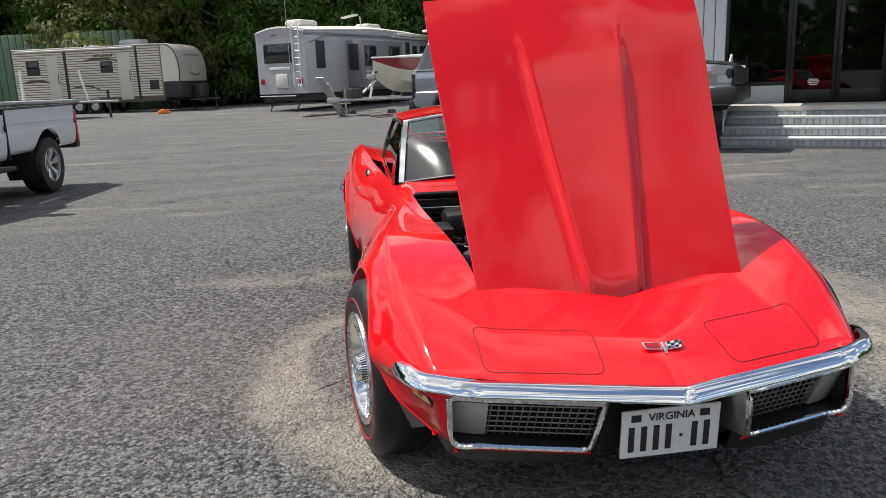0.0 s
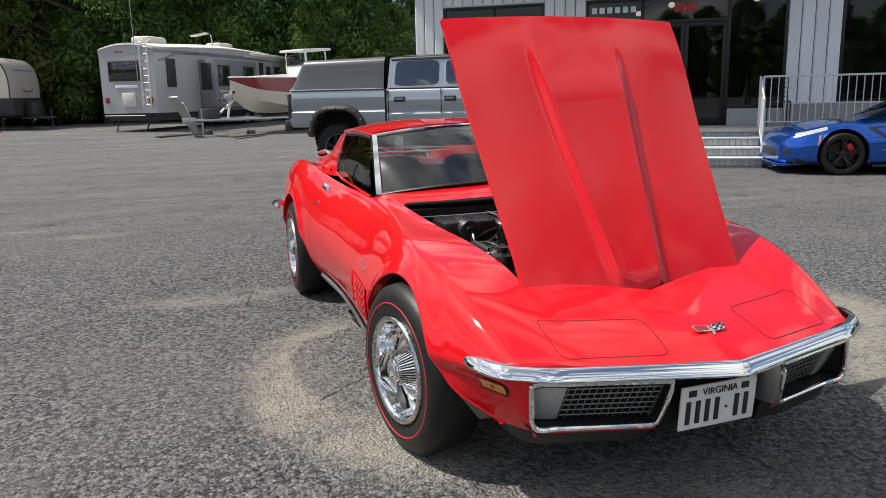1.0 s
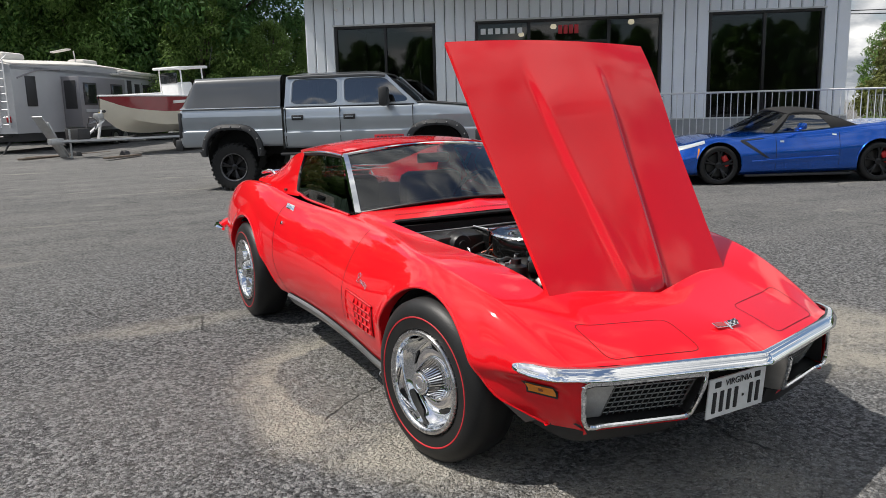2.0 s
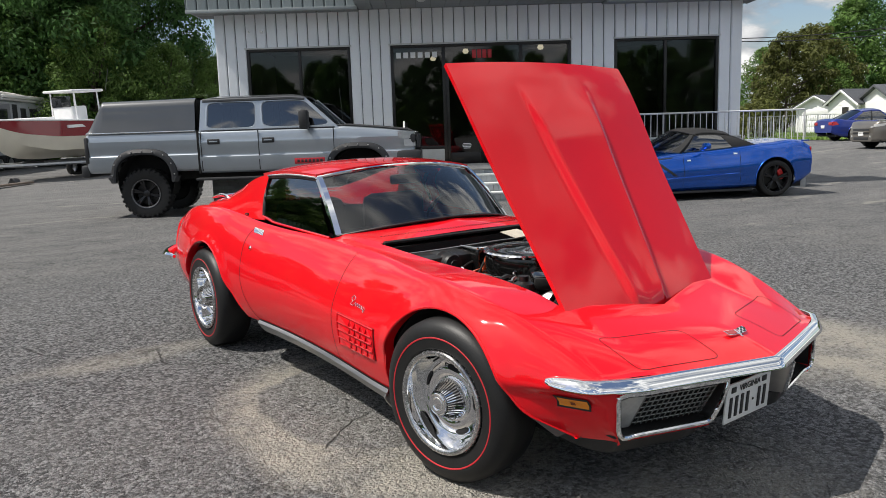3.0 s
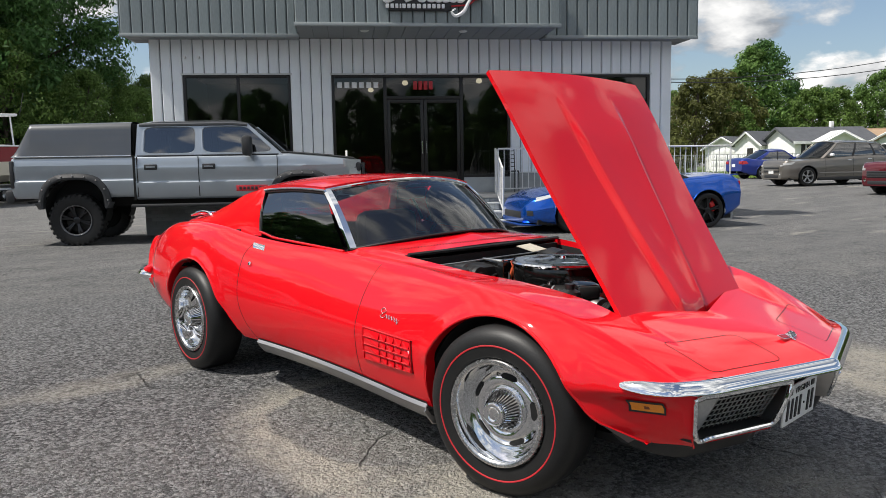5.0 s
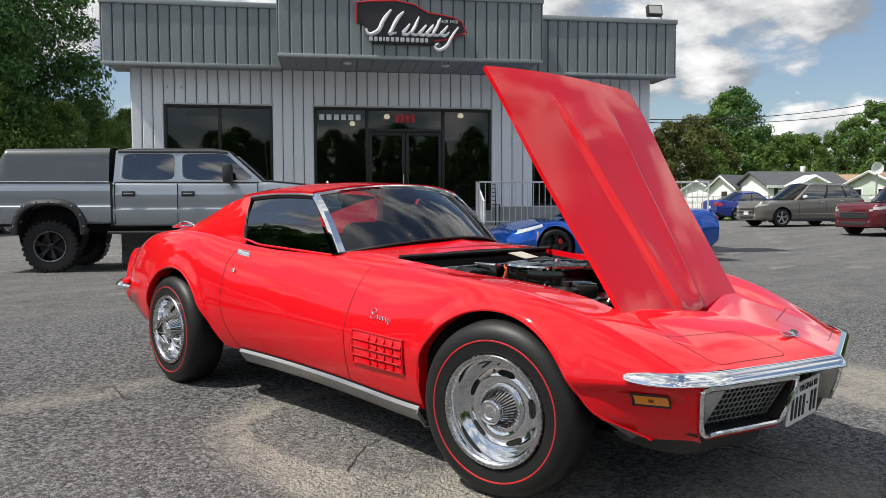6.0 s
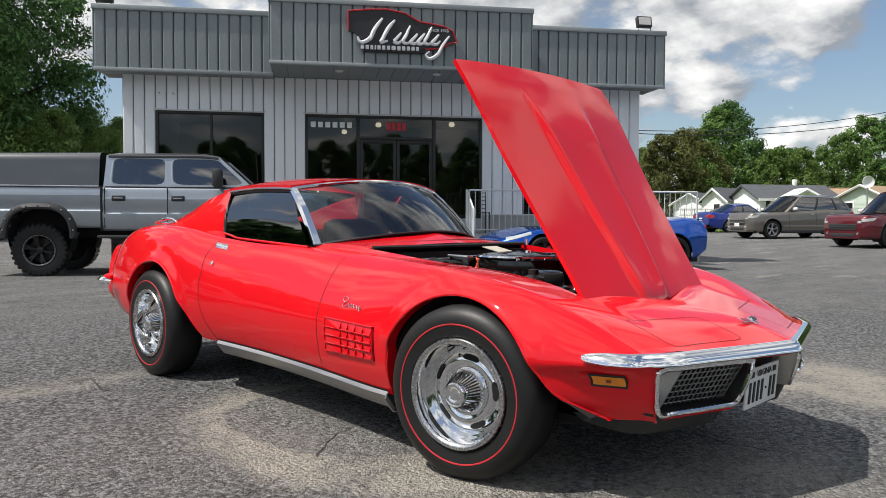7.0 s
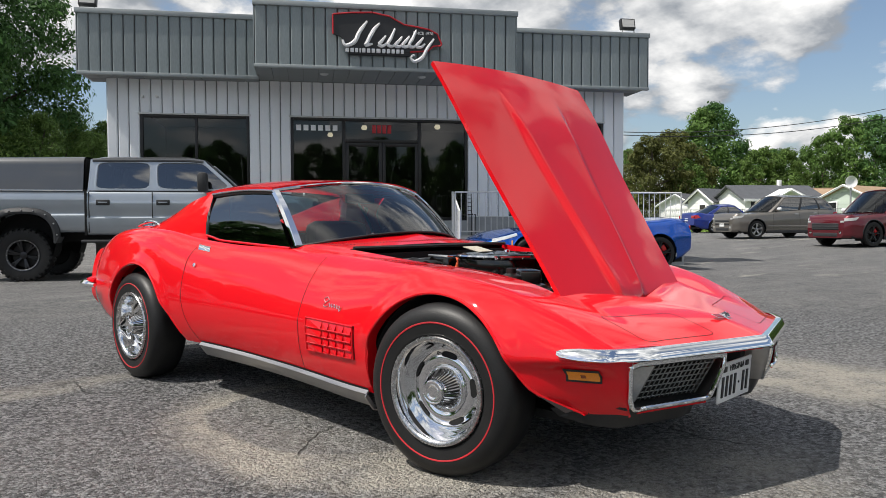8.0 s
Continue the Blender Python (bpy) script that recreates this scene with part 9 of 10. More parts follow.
def boat():
    """Red and cream centre-console boat; local -y is the bow."""
    b = thing("motor_boat", "red and cream open boat under a white t-top", "boat", pose(0.35, 26.2, ground_z(0.3, 26.2) + 0.60, 3, 0, by_dir(-0.86, -0.51)))
    half = curve((0, 0.04), (0.5, 0.5), (1.2, 0.85), (2.4, 1.1), (4.5, 1.18), (6.6, 1.1))
    keel = curve((0, 0.75), (0.6, 0.25), (1.4, 0.06), (2.5, 0.0), (6.6, 0.02))
    sheer = curve((0, 1.42), (2.0, 1.30), (4.5, 1.18), (6.6, 1.12))
    rows_lo, rows_hi, deck = [], [], []
    for y in even(0.0, 6.6, 26):
        w, k, s = half(y), keel(y), sheer(y)
        chine = (0.80 * w, k + 0.28 + 0.22 * (1 - min(1, y / 2)))
        mid = (0.95 * w, chine[1] + 0.46 * (s - chine[1]))
        r = [(0, k), chine, mid]
        rows_lo.append([Vector((-x, y, z)) for x, z in r[::-1]] + [Vector((x, y, z)) for x, z in r[1:]])
        rows_hi.append(([Vector((-mid[0], y, mid[1])), Vector((-w, y, s))], [Vector((mid[0], y, mid[1])), Vector((w, y, s))]))
        deck.append([Vector((-w, y, s)), Vector((-w * 0.8, y, s + 0.03)), Vector((0, y, s - (0.0 if y < 1.6 else 0.35))), Vector((w * 0.8, y, s + 0.03)), Vector((w, y, s))])
    part("hull", sheet(rows_lo), HULL_WHITE, b, "cream hull bottom", angle=30)
    part("hull_side", sheet([r[0] for r in rows_hi], thick=0.02), HULL_RED, b, "red hull side")
    part("hull_side", sheet([r[1] for r in rows_hi], thick=0.02), HULL_RED, b)
    part("deck", sheet(deck), SIGN_WHITE, b)
    part("transom", boxed((-1.08, 6.58, 0.3), (1.08, 6.64, 1.12), 0.02), HULL_RED, b)
    for sgn in (-1, 1):
        part("rub_rail", tubed([(sgn * half(y) * 1.01, y, sheer(y)) for y in even(0, 6.6, 20)], 0.03, 6), SIGN_WHITE, b)
        part("number_bar", boxed((sgn * 1.0, 2.2, 1.02), (sgn * 1.13, 3.0, 1.12), 0.005), SIGN_WHITE, b)
    part("bow_cushion", boxed((-0.6, 1.0, 1.3), (0.6, 2.2, 1.42), 0.06), SIGN_WHITE, b)
    con = part("console", boxed((-0.45, 3.0, 0.9), (0.45, 3.7, 1.75), 0.06), SIGN_WHITE, b)
    part("screen", boxed((-0.42, 2.98, 1.72), (0.42, 3.06, 2.1), 0.01, pose(0, 0, 0, 0, 0, 0)), DARK_PANE, con)
    for x in (-0.6, 0.6):
        for y in (3.1, 4.1):
            part("top_post", tubed([(x, y, 1.0), (x * 0.95, y, 2.25)], 0.028, 8), SIGN_WHITE, b)
    part("t_top", boxed((-0.72, 2.9, 2.22), (0.72, 4.3, 2.31), 0.04), SIGN_WHITE, b, "white t-top roof")
    part("rod", tubed([(0.8, 4.3, 2.25), (0.85, 4.5, 3.0)], 0.012, 5), BLACK, b)
    tr = thing("boat_trailer", "galvanised boat trailer with chocks and a propped drawbar", "trailer", pose(0.35, 26.2, ground_z(0.3, 26.2), 0, 0, by_dir(-0.86, -0.51)))
    for sgn in (-1, 1):
        part("rail", tubed([(sgn * 0.06, -1.7, 0.55), (sgn * 0.9, 0.6, 0.56), (sgn * 0.95, 6.4, 0.56)], 0.055, 6), GALV, tr)
        for y in (4.2, 5.1):
            trailer_wheel(tr, sgn * 1.12, y, 0.33, sgn)
        part("mudguard", boxed((sgn * 0.98, 3.7, 0.62), (sgn * 1.26, 5.6, 0.70), 0.03), GALV, tr)
        part("bunk", boxed((sgn * 0.45, 1.6, 0.58), (sgn * 0.62, 6.2, 0.66), 0.01), RV_DARK, tr)
    for y in (0.9, 3.0, 5.5):
        part("cross_member", tubed([(-0.93, y, 0.52), (0.93, y, 0.52)], 0.045, 6), GALV, tr)
    part("winch_post", tubed([(0, -0.25, 0.5), (0, 0.0, 1.55)], 0.05, 6), SIGN_WHITE, tr)
    part("bow_stop", tubed([(-0.12, 0.02, 1.5), (0.12, 0.02, 1.5)], 0.05, 8), RV_DARK, tr)
    part("winch", boxed((-0.14, -0.28, 1.22), (0.14, -0.02, 1.44), 0.05), GALV, tr)
    part("strap", tubed([(0, -0.12, 1.45), (0, 0.18, 1.25)], 0.025, 6), mat("yellow_strap", (0.75, 0.55, 0.04), 0.6, var=0.1), tr)
    part("brace", tubed([(0.05, -0.9, 0.55), (0.05, 0.0, 1.2)], 0.045, 6), SIGN_WHITE, tr)
    part("coupler", boxed((-0.13, -2.0, 0.46), (0.13, -1.55, 0.66), 0.04), GALV, tr)
    part("jack", tubed([(0.12, -1.35, 0.95), (0.12, -1.35, 0.0)], 0.035, 8), GALV, tr)
    for k, (x, y, a) in enumerate(((-1.1, -1.6, 12), (-1.6, -0.9, -6), (1.7, -0.6, 20), (-1.9, 0.6, 3))):
        pl = thing("timber_plank", "grey weathered timber plank lying on the asphalt", "plank", tr.matrix_world @ pose(x, y, 0.0, 0, 0, a), group="planks by the boat trailer")
        part("board", boxed((-0.12, -0.9, 0.0), (0.12, 0.9, 0.06), 0.01), FENCE_WOOD, pl)
    for x, y in ((-0.9, -0.4), (0.85, 0.2)):
        ck = thing("wheel_chock", "dark rubber wheel chock beside the trailer", "chock", tr.matrix_world @ pose(x, y, 0.0))
        part("wedge", prism([(-0.2, 0), (0.2, 0), (0.12, 0.16), (-0.05, 0.18)], 0.2, Matrix.Rotation(radians(90), 4, "X"), 0.02), RV_DARK, ck)
    part("ramp", boxed((-0.2, -0.05, 0), (0.2, 0.0, 1.7), 0.01, pose(-0.75, -1.0, 0.05, 38, 0, 15)), GALV, tr, "aluminium loading ramp")
    part("tool_box", boxed((-0.35, -1.2, 0.60), (0.35, -0.75, 0.95), 0.03), RV_DARK, tr)
    part("hose", tubed([(0.25 * math.cos(a) + 0.1, -0.5 + 0.05 * math.sin(3 * a), 1.05 + 0.25 * math.sin(a)) for a in even(0, 6.28, 20)], 0.02, 6, True), RV_DARK, tr)
    part("step_plate", boxed((-0.14, -0.06, 0), (0.14, 0.0, 1.25), 0.01, pose(-0.45, -1.2, 0.05, 25, 0, 0)), GALV, tr)


boat()


def utility_trailer():
    t = thing("utility_trailer", "low flat utility trailer with an upright drawbar jack", "trailer", at_ground(-10.7, 30.4, by_dir(0.95, -0.3)))
    part("bed", boxed((-0.9, 0.5, 0.66), (0.9, 4.2, 0.78), 0.02), GALV, t)
    part("drawbar", tubed([(-0.5, 0.5, 0.66), (0, -0.9, 0.66), (0.5, 0.5, 0.66)], 0.05, 6), GALV, t)
    part("jack", tubed([(0, -0.5, 1.1), (0, -0.5, 0.0)], 0.05, 8), RV_DARK, t)
    part("winch_post", tubed([(0, 0.4, 0.7), (0.0, 0.7, 1.9)], 0.05, 6), SIGN_WHITE, t)
    part("side_post", tubed([(0.8, 4.0, 0.7), (0.8, 4.0, 2.0)], 0.06, 6), SIGN_WHITE, t)
    for sgn in (-1, 1):
        trailer_wheel(t, sgn * 1.0, 3.0, 0.33, sgn)
    c = thing("wheel_chock", "orange plastic wheel chock on the asphalt", "chock", at_ground(-8.6, 32.4, 20))
    part("wedge", prism([(-0.3, 0), (0.3, 0), (0.15, 0.16), (-0.05, 0.2), (-0.25, 0.1)], 0.25, Matrix.Rotation(radians(90), 4, "X"), 0.02), HIVIS, c)


utility_trailer()

# ---- green wall, fences, houses ----
GREEN_METAL = mat("faded_green_metal", (0.13, 0.20, 0.13), 0.6, 0.0, 0.18, 1.2, 30, rand=0.1)
HOUSE_WHITE = mat("white_clapboard", (0.88, 0.88, 0.87), 0.6, 0.0, 0.05, 1, 20)
HOUSE_GREEN = mat("pale_green_clapboard", (0.58, 0.66, 0.58), 0.6, 0.0, 0.05, 1, 20)
ROOF_GREY = mat("grey_shingles", (0.085, 0.09, 0.10), 0.9, 0.0, 0.2, 2, 12)
ROOF_TAN = mat("tan_shingles", (0.36, 0.25, 0.16), 0.9, 0.0, 0.2, 2, 12)


def green_wall():
    w = thing("green_metal_wall", "faded green ribbed metal wall of a shed", "shed", at_ground(-16.3, 40.4, -14))
    part("core", boxed((-8, 0.02, -0.2), (5.4, 3.0, 3.95)), GREEN_METAL, w, smooth=False)
    me = None
    for i in range(33):
        x = -8 + i * 0.405
        if me is None:
            bmx = boxed((0, -0.05, -0.1), (0.37, 0.03, 4.0), 0.02)
            me = mesh_of("panel", bmx, True, 40)
            me.materials.append(GREEN_METAL)
        o = new("panel", me)
        o.parent = w
        o.location = (x, 0, 0)


green_wall()


def board_fence():
    f = thing("board_fence", "dark weathered board fence under the trees", "fence", at_ground(-9.0, 45.5, 6))
    bmx = boxed((0, 0, 0), (0.14, 0.025, 1.8), 0.004)
    me = mesh_of("board", bmx, False)
    me.materials.append(FENCE_WOOD)
    for i in range(110):
        o = new("board", me)
        o.parent = f
        o.location = (i * 0.155, 0.01 * (i % 2), 0.02 * ((i * 7) % 3))
    for z in (0.4, 1.4):
        part("rail", boxed((0, 0.036, z), (17.0, 0.08, z + 0.09)), FENCE_WOOD, f, smooth=False)


board_fence()

def house(px, d, width, depth, wall_h, rise, wall_mat, roof_mat, gable_front, label, name="house", doors=(), turn=0.0):
    x, y, az = sight(px, d)
    h = thing(name, label, name.replace("_", " "), pose(x, y, ground_z(x, y), 0, 0, turn - math.degrees(az)))
    w, dp = width / 2, depth
    part("wall", boxed((-w, 0, -0.3), (w, dp, wall_h)), wall_mat, h, smooth=False)
    for k in range(int(wall_h / 0.28)):
        part("clapboard", boxed((-w - 0.02, -0.025, 0.1 + k * 0.28), (w + 0.02, -0.001, 0.1 + k * 0.28 + 0.262)), wall_mat, h, smooth=False)
    e = 0.3
    if gable_front:
        part("gable", prism([(-w, wall_h), (w, wall_h), (0, wall_h + rise)], -dp, Matrix.Rotation(radians(90), 4, "X")), wall_mat, h, smooth=False)
        for sgn in (-1, 1):
            bm = bmesh.new()
            q = [(sgn * (w + e), -e, wall_h - rise * e / w), (0, -e, wall_h + rise), (0, dp + e, wall_h + rise), (sgn * (w + e), dp + e, wall_h - rise * e / w)]
            bm.faces.new([bm.verts.new((a, b, c + 0.03)) for a, b, c in q])
            bmesh.ops.recalc_face_normals(bm, faces=bm.faces)
            bmesh.ops.solidify(bm, geom=list(bm.faces), thickness=0.14)
            part("roof_slope", bm, roof_mat, h, smooth=False)
            part("barge_board", tubed([(sgn * (w + e), -e - 0.02, wall_h - rise * e / w), (0, -e - 0.02, wall_h + rise)], 0.09, 4), HOUSE_WHITE, h)
    else:
        for sgn in (0, 1):
            bm = bmesh.new()
            y0 = -e if sgn == 0 else dp + e
            q = [(-w - e, y0, wall_h - 0.1), (w + e, y0, wall_h - 0.1), (w + e, dp / 2, wall_h + rise), (-w - e, dp / 2, wall_h + rise)]
            bm.faces.new([bm.verts.new((a, b, c + 0.03)) for a, b, c in q])
            bmesh.ops.recalc_face_normals(bm, faces=bm.faces)
            bmesh.ops.solidify(bm, geom=list(bm.faces), thickness=0.14)
            part("roof_slope", bm, roof_mat, h, smooth=False)
        for sgn in (-1, 1):
            part("gable", prism([(0, wall_h), (dp, wall_h), (dp / 2, wall_h + rise)], 0.1, Matrix.Translation((sgn * (w - 0.05), 0, 0)) @ Matrix(((0, 0, 1, 0), (1, 0, 0, 0), (0, 1, 0, 0), (0, 0, 0, 1)))), wall_mat, h, smooth=False)
        part("eave", boxed((-w - e, -e - 0.06, wall_h - 0.22), (w + e, -e + 0.04, wall_h - 0.02)), HOUSE_WHITE, h, smooth=False)
    if not gable_front:
        part("chimney", boxed((0.9, dp / 2 - 0.15, wall_h + rise - 0.2), (1.15, dp / 2 + 0.15, wall_h + rise + 0.45), 0.02), HOUSE_WHITE, h)
    for kind, cx, ww, z0, z1 in doors:
        fr = part(kind, boxed((cx - ww / 2, -0.07, z0), (cx + ww / 2, -0.02, z1), 0.01), HOUSE_WHITE if kind != "shutter" else RV_DARK, h)
        if kind == "window":
            part("pane", boxed((cx - ww / 2 + 0.08, -0.085, z0 + 0.08), (cx + ww / 2 - 0.08, -0.06, z1 - 0.08)), DARK_PANE, fr, smooth=False)
        elif kind == "garage_door":
            for k in range(4):
                part("panel", boxed((cx - ww / 2 + 0.05, -0.1, z0 + 0.05 + k * (z1 - z0) / 4), (cx + ww / 2 - 0.05, -0.06, z0 + (k + 0.92) * (z1 - z0) / 4), 0.01), HOUSE_WHITE, fr)
    return h


house(1196, 68, 2.9, 5.0, 2.0, 0.85, HOUSE_WHITE, ROOF_GREY, True, "small white garage with a grey gable roof", "garage", [("garage_door", 0.1, 2.1, 0.0, 1.9)], -22)
house(1238, 66, 2.3, 3.4, 2.25, 0.9, HOUSE_WHITE, ROOF_GREY, True, "white clapboard house wing with a grey gable", "house", [("window", 0.3, 0.7, 1.0, 2.0)], -36)
house(1388, 64.0, 6.6, 4.6, 2.3, 1.1, HOUSE_WHITE, ROOF_GREY, False, "white bungalow with a long grey shingle roof", "house", [("window", -2.0, 1.0, 1.0, 2.1), ("shutter", -2.7, 0.3, 1.0, 2.1), ("shutter", -1.3, 0.3, 1.0, 2.1), ("window", 1.6, 1.4, 1.0, 2.1), ("door", -0.4, 0.95, 0.0, 2.1)], 34)
house(1396, 60.5, 2.2, 1.6, 2.2, 0.6, HOUSE_WHITE, HOUSE_WHITE, True, "small white gabled porch of a bungalow", "house_porch", (), 20)
house(1494, 62, 3.7, 6.0, 2.2, 0.95, HOUSE_GREEN, ROOF_TAN, True, "pale green bungalow with a tan roof", "house", [("window", -0.9, 0.8, 1.0, 2.0), ("window", 0.9, 0.8, 1.0, 2.0)], -25)
house(1500, 80, 13.0, 6.0, 2.4, 1.2, HOUSE_GREEN, ROOF_TAN, False, "pale bungalow with a long tan roof", "house", (), 20)

dx, dy, daz = sight(1504, 58)
dish = thing("satellite_dish", "white satellite dish on a pole", "dish", pose(dx, dy, ground_z(dx, dy), 0, 0, -math.degrees(daz) + 25))
part("pole", tubed([(0, 0, 0), (0, 0, 2.9)], 0.06, 8), GALV, dish)
part("reflector", lathed([(0.02, 0.001), (0.0, 0.16), (-0.05, 0.30), (-0.11, 0.39), (-0.09, 0.40), (0.04, 0.16), (0.05, 0.001)], 32, "Y", (0, 0, 3.2)), SIGN_WHITE, dish)


def lawn():
    """Grass strip between the lot and the houses."""
    bm = bmesh.new()
    rows = []
    for px in even(1090, 1800, 24):
        rows.append([])
        for d in even(44, 140, 16):
            x, y, _ = sight(px, d)
            rows[-1].append((x, y, ground_z(x, y) + 0.03))
    tagged(part("lawn", facing(sheet(rows), (0, 0, 1)), GRASS_SOIL), "mown lawn in front of the houses", "lawn", kind="structure")
    rng = random.Random(11)
    blades = bmesh.new()
    for _ in range(16000):
        x, y, _a = sight(rng.uniform(1090, 1800), 44 + 30 * rng.random() ** 1.5)
        z = ground_z(x, y) + 0.03
        a = rng.uniform(0, math.pi)
        w, h = rng.uniform(0.03, 0.07), rng.uniform(0.05, 0.13)
        dx, dy = math.cos(a) * w, math.sin(a) * w
        v = [blades.verts.new(p) for p in ((x - dx, y - dy, z), (x + dx, y + dy, z), (x + dy * 0.4, y + dx * 0.4, z + h))]
        blades.faces.new(v)
    tagged(part("grass", blades, GRASS_BLADE, smooth=False), "short green grass on the lawn", "grass", kind="stuff")


GRASS_BLADE = mat("grass_blades", (0.15, 0.24, 0.04), 0.7, var=0.25, scale=0.6, fine=20, island=0.3)
lawn()


def mesh_fence():
    """Wire fence along the lawn."""
    f = thing("wire_fence", "low galvanised wire fence along the lawn", "fence")
    prev = None
    for i, px in enumerate(even(1095, 1640, 30)):
        x, y, _ = sight(px, 50)
        z = ground_z(x, y)
        part("post", tubed([(x, y, z), (x, y, z + 1.35)], 0.03, 6), GALV, f)
        if prev:
            for h in (0.1, 1.32):
                part("wire", tubed([(prev[0], prev[1], prev[2] + h), (x, y, z + h)], 0.014, 5), GALV, f)
            bm = bmesh.new()
            a, b = Vector(prev), Vector((x, y, z))
            n = 5
            for k in range(n):
                tube(bm, [a.lerp(b, k / n) + Vector((0, 0, 0.1)), a.lerp(b, (k + 1) / n) + Vector((0, 0, 1.3))], 0.006, 3, caps=False)
                tube(bm, [a.lerp(b, k / n) + Vector((0, 0, 1.3)), a.lerp(b, (k + 1) / n) + Vector((0, 0, 0.1))], 0.006, 3, caps=False)
            part("mesh", bm, GALV, f)
        prev = (x, y, z)


mesh_fence()
for i, dz in enumerate((0.0, 0.12)):
    a = on_front(10.5, -6.0, 3.75 + dz * 0.3)
    b = Vector((*sight(1900, 46)[:2], 8.6 + dz * 5))
    wire = thing("overhead_cable", "thin black overhead cable", "cable", group="overhead cables")
    part("cable", tubed([a.lerp(b, f) + Vector((0, 0, -1.5 * 4 * f * (1 - f))) for f in even(0, 1, 24)], 0.014, 5), BLACK, wire)


# ---- trees ----
BARK = mat("bark", (0.09, 0.07, 0.055), 0.9, 0.0, 0.3, 4, 30, bump=0.02, stretch=(3, 3, 0.6))


def leaf_mat(name, color):
    m = bpy.data.materials.new(name)
    m.use_nodes = True
    nt = m.node_tree
    b = nt.nodes["Principled BSDF"]
    b.inputs["Roughness"].default_value = 0.55
    b.inputs["Specular IOR Level"].default_value = 0.3
    geo = nt.nodes.new("ShaderNodeNewGeometry")
    info = nt.nodes.new("ShaderNodeObjectInfo")
    r = nt.nodes.new("ShaderNodeMapRange")
    r.inputs["To Min"].default_value, r.inputs["To Max"].default_value = 0.55, 1.5
    nt.links.new(geo.outputs["Random Per Island"], r.inputs["Value"])
    r2 = nt.nodes.new("ShaderNodeMapRange")
    r2.inputs["To Min"].default_value, r2.inputs["To Max"].default_value = 0.8, 1.2
    nt.links.new(info.outputs["Random"], r2.inputs["Value"])
    mu = nt.nodes.new("ShaderNodeMath")
    mu.operation = "MULTIPLY"
    nt.links.new(r.outputs["Result"], mu.inputs[0])
    nt.links.new(r2.outputs["Result"], mu.inputs[1])
    vs = nt.nodes.new("ShaderNodeVectorMath")
    vs.operation = "SCALE"
    vs.inputs[0].default_value = color
    nt.links.new(mu.outputs[0], vs.inputs["Scale"])
    nt.links.new(vs.outputs[0], b.inputs["Base Color"])
    tl = nt.nodes.new("ShaderNodeBsdfTranslucent")
    nt.links.new(vs.outputs[0], tl.inputs["Color"])
    mx = nt.nodes.new("ShaderNodeMixShader")
    mx.inputs[0].default_value = 0.48
    nt.links.new(b.outputs[0], mx.inputs[1])
    nt.links.new(tl.outputs[0], mx.inputs[2])
    nt.links.new(mx.outputs[0], nt.nodes["Material Output"].inputs["Surface"])
    return m


LEAF_DARK = leaf_mat("dark_leaves", (0.086, 0.178, 0.052))
LEAF_MID = leaf_mat("green_leaves", (0.135, 0.235, 0.057))
LEAF_LIGHT = leaf_mat("light_leaves", (0.135, 0.22, 0.052))
LEAF_OLIVE = leaf_mat("olive_leaves", (0.135, 0.148, 0.042))


def make_tree(seed, height, spread, leaves, leaf_material, label, leaf_size=0.24, low=0.12, limb_step=4):
    """Trunk, limbs and a ragged crown of leaf sprays on clumps."""
    rng = random.Random(seed)
    t = thing("tree", label, "tree")
    bm = bmesh.new()
    trunk_top = height * 0.62
    tube(bm, [(0.1 * math.sin(k), 0.1 * math.cos(k * 1.7), trunk_top * k / 6) for k in range(7)], [0.03 * height * (1 - 0.11 * k) * 0.6 for k in range(7)], 9)
    part("trunk", bm, BARK, t)
    clumps = []
    n = 64
    for k in range(n):
        f = k / (n - 1)
        z = height * (low + (0.97 - low) * f)
        prof = math.sin(math.pi * min(1, 0.18 + 0.80 * f)) ** 0.7
        rad = spread * prof * (0.25 + 0.72 * rng.random() ** 0.6)
        a = k * 2.399 + rng.uniform(-0.5, 0.5)
        c = Vector((rad * math.cos(a), rad * math.sin(a), z))
        clumps.append((c, spread * rng.uniform(0.13, 0.30) * (0.6 + 0.5 * prof)))
        if k % limb_step == 0:
            b = bmesh.new()
            s = Vector((0, 0, min(trunk_top, z * 0.75)))
            tube(b, [s, s.lerp(c, 0.5) + Vector((0, 0, -0.2)), c], [0.07 * spread * 0.35, 0.05 * spread * 0.35, 0.02], 6)
            part("limb", b, BARK, t)
    verts, faces = [], []
    per = leaves // len(clumps)
    for c, r in clumps:
        for _ in range(per):
            d = Vector((rng.gauss(0, 1), rng.gauss(0, 1), rng.gauss(0, 1))).normalized()
            q = r * (0.45 + 0.75 * rng.random() ** 0.9)
            p = c + Vector((d.x * q, d.y * q, d.z * q * 0.75))
            n = (d + Vector((rng.uniform(-0.7, 0.7), rng.uniform(-0.7, 0.7), rng.uniform(-0.2, 0.9)))).normalized()
            u = n.cross(Vector((rng.uniform(-1, 1), rng.uniform(-1, 1), 0.3))).normalized()
            v = n.cross(u)
            s = leaf_size * rng.uniform(0.5, 1.25)
            i = len(verts)
            verts += [p - u * s, p - v * s * 0.42 + n * s * 0.12, p + u * s * 1.05, p + v * s * 0.42 + n * s * 0.12]
            faces.append((i, i + 1, i + 2, i + 3))
    me = bpy.data.meshes.new("crown")
    me.from_pydata(verts, [], faces)
    me.materials.append(leaf_material)
    ob = new("crown", me)
    ob.parent = t
    return t


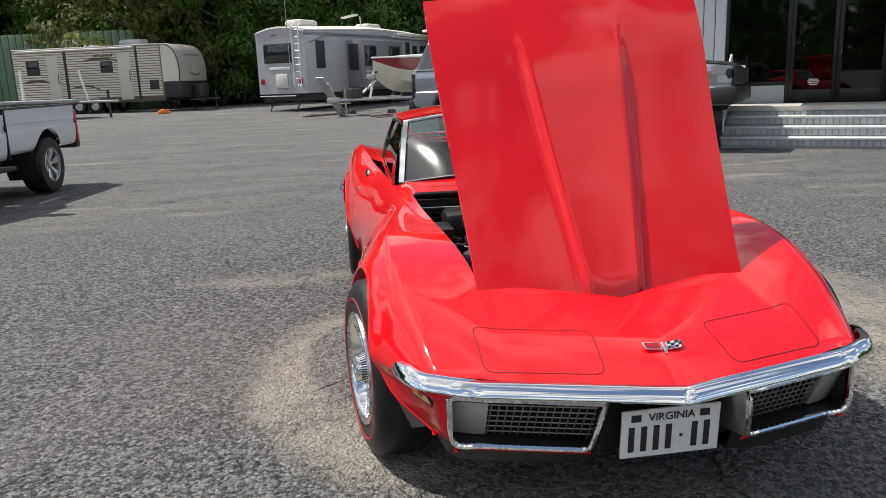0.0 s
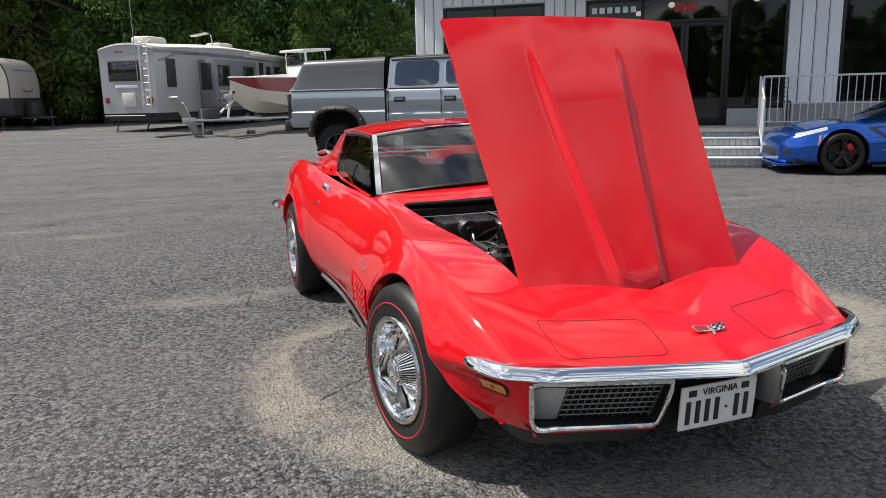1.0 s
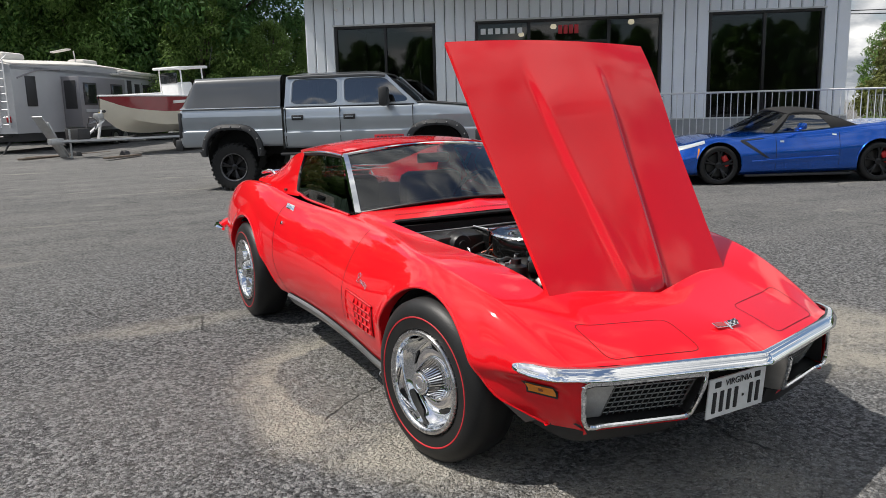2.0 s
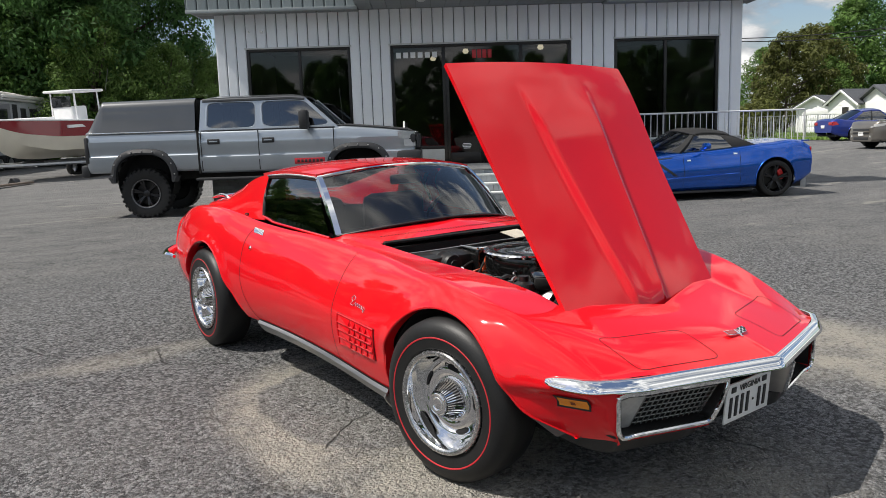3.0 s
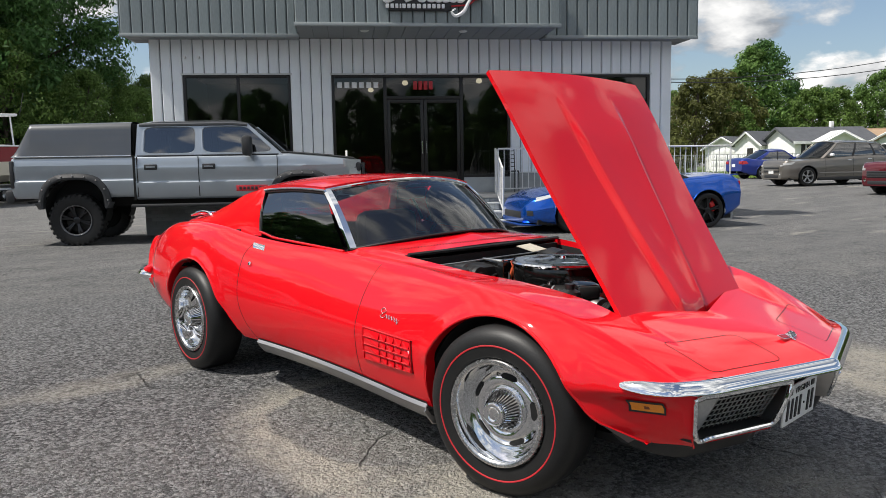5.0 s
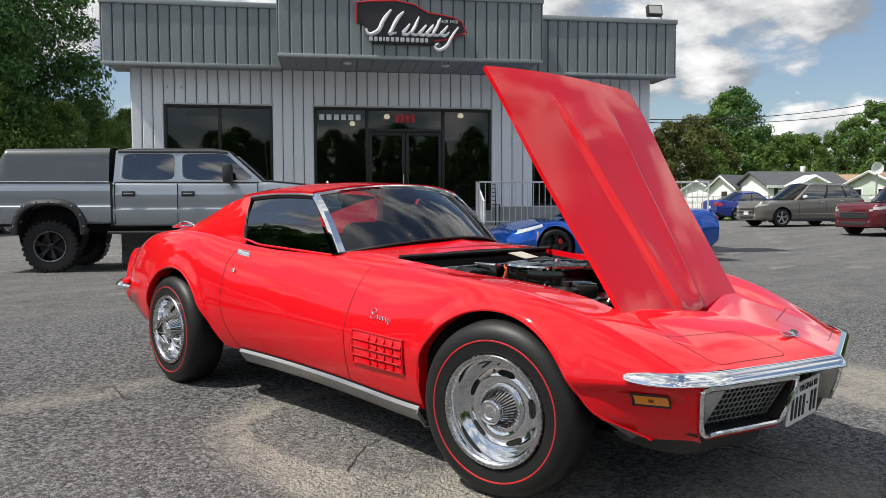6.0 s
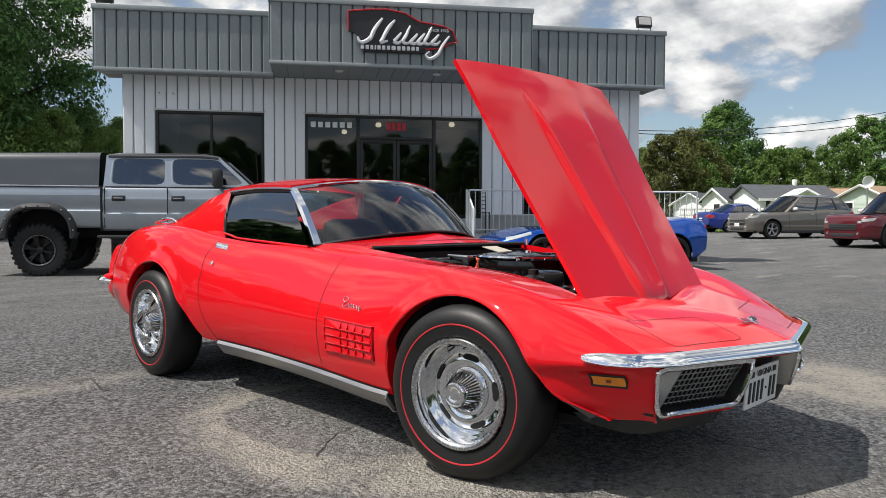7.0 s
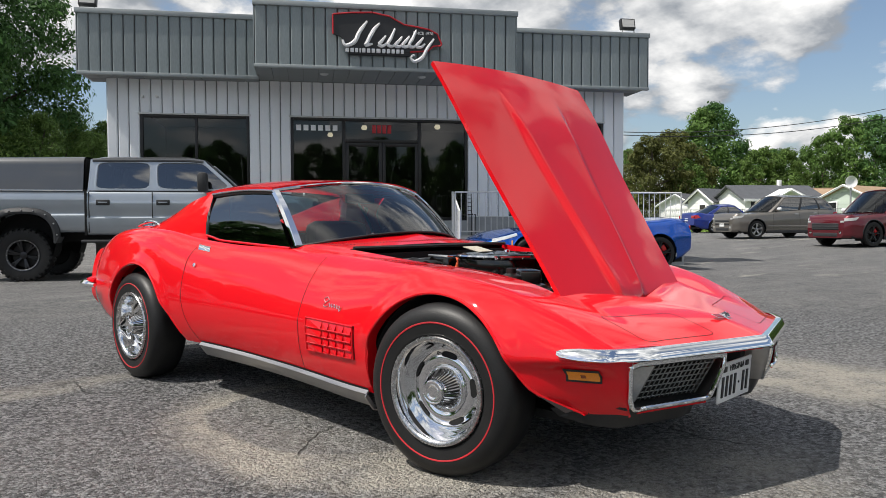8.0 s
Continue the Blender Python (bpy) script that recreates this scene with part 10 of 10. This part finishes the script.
def plant(tree, x, y, turn=0.0, s=1.0):
    m = pose(x, y, ground_z(x, y) - 0.1, 0, 0, turn)
    c = copy_thing(tree, m)
    c.scale = (s, s, s)
    return c


KINDS = [make_tree(1, 15.0, 4.6, 38000, LEAF_DARK, "tall dense dark green broadleaf tree", 0.125, 0.05), make_tree(2, 14.0, 4.2, 38000, LEAF_MID, "tall green broadleaf tree", 0.125, 0.06),
         make_tree(3, 9.5, 3.6, 28000, LEAF_LIGHT, "sunlit light green young tree", 0.11, 0.05), make_tree(4, 11.0, 4.6, 10000, LEAF_OLIVE, "round olive green tree", 0.24, 0.10),
         make_tree(5, 15.0, 4.6, 9000, LEAF_DARK, "tall dark green broadleaf tree in the distance", 0.27, 0.05, 16), make_tree(6, 14.0, 4.2, 9500, LEAF_MID, "tall green broadleaf tree behind the houses", 0.25, 0.05, 16),
         make_tree(7, 9.5, 3.6, 8000, LEAF_LIGHT, "light green tree behind the houses", 0.22, 0.05, 16)]
for k, tree in enumerate(KINDS):
    tree["group"] = "trees round the lot"
rng = random.Random(77)
placed = []
# woods behind the trailers, two rows deep
for row, (d, n) in enumerate(((46, 24), (53, 22))):
    for i in range(n):
        az = math.radians(-52 + 63.5 * (i + 0.5 * row) / n + rng.uniform(-0.8, 0.8))
        dd = d + rng.uniform(-1.5, 1.5) + (10.0 if az < math.radians(-11.5) else 0.0)
        placed.append((KINDS[(0, 4)[row]] if rng.random() < 0.6 else KINDS[(1, 5)[row]], -1.5 + dd * math.sin(az), -2.0 + dd * math.cos(az), rng.uniform(0.9, 1.15)))
for az, d, s in ((11.0, 41, 0.8), (15.5, 40, 0.62), (19.0, 41, 0.55), (-24.0, 52, 1.2), (-19.6, 52, 1.15), (-17.2, 54, 1.25), (-14.6, 51.5, 1.1), (3.0, 45, 0.8)):
    placed.append((KINDS[2], -1.5 + d * math.sin(math.radians(az)), -2.0 + d * math.cos(math.radians(az)), s))
# an olive tree added for a sunlit patch of foliage at the woods' edge
placed.append((KINDS[3], -1.5 + 44 * math.sin(radians(-12.6)), -2.0 + 44 * math.cos(radians(-12.6)), 1.05))
# the dense end of the woods beside the shop
for az, d, kind, s in ((4.0, 47, 0, 1.1), (8.0, 45, 1, 1.05), (11.0, 46, 0, 1.05), (9.5, 43.5, 0, 1.15), (12.9, 47, 0, 1.2), (6.0, 50, 1, 1.2), (17.5, 47, 2, 0.74), (20.4, 48, 2, 0.70)):
    placed.append((KINDS[kind], -1.5 + d * math.sin(math.radians(az)), -2.0 + d * math.cos(math.radians(az)), s))
# beyond the houses
for px, d, kind, s in ((1150, 76, 3, 0.80), (1190, 80, 3, 0.88), (1245, 86, 5, 0.90), (1262, 88, 4, 0.90), (1312, 92, 5, 0.66), (1345, 84, 6, 0.85), (1390, 86, 6, 0.85), (1425, 92, 5, 0.60), (1455, 90, 5, 0.70), (1500, 92, 5, 0.84), (1545, 92, 4, 0.78), (1590, 94, 5, 0.78), (1640, 92, 4, 0.8), (1700, 92, 5, 1.05), (1110, 84, 5, 0.6), (1215, 78, 6, 0.7), (1370, 96, 4, 0.6), (1330, 98, 4, 0.6)):
    x, y, _ = sight(px, d)
    placed.append((KINDS[kind], x, y, s))
# across the road behind the viewer
for i in range(130):
    az = math.radians(105 + 200 * i / 129 + rng.uniform(-1, 1))
    d = 100 + rng.uniform(-4, 10)
    placed.append((KINDS[4 + i % 2], d * math.sin(az), d * math.cos(az), rng.uniform(0.72, 1.0)))
for i in range(70):
    az = math.radians(105 + 200 * i / 69 + rng.uniform(-1, 1))
    d = 93 + rng.uniform(-3, 3)
    placed.append((KINDS[6], d * math.sin(az), d * math.cos(az), rng.uniform(0.55, 0.8)))
for tree, x, y, s in placed:
    plant(tree, x, y, rng.uniform(0, 360), s)
for tree, (px, d) in zip(KINDS, ((1760, 95), (1800, 96), (1840, 92), (1880, 96), (1920, 96), (1960, 96), (2000, 96))):
    x, y, _ = sight(px, d)
    tree.matrix_world = pose(x, y, ground_z(x, y) - 0.1)
bush = make_tree(9, 2.4, 1.5, 2500, LEAF_OLIVE, "low rust-green shrub by the fence", 0.14, 0.1)
x, y, _ = sight(1112, 52)
bush.matrix_world = pose(x, y, ground_z(x, y))
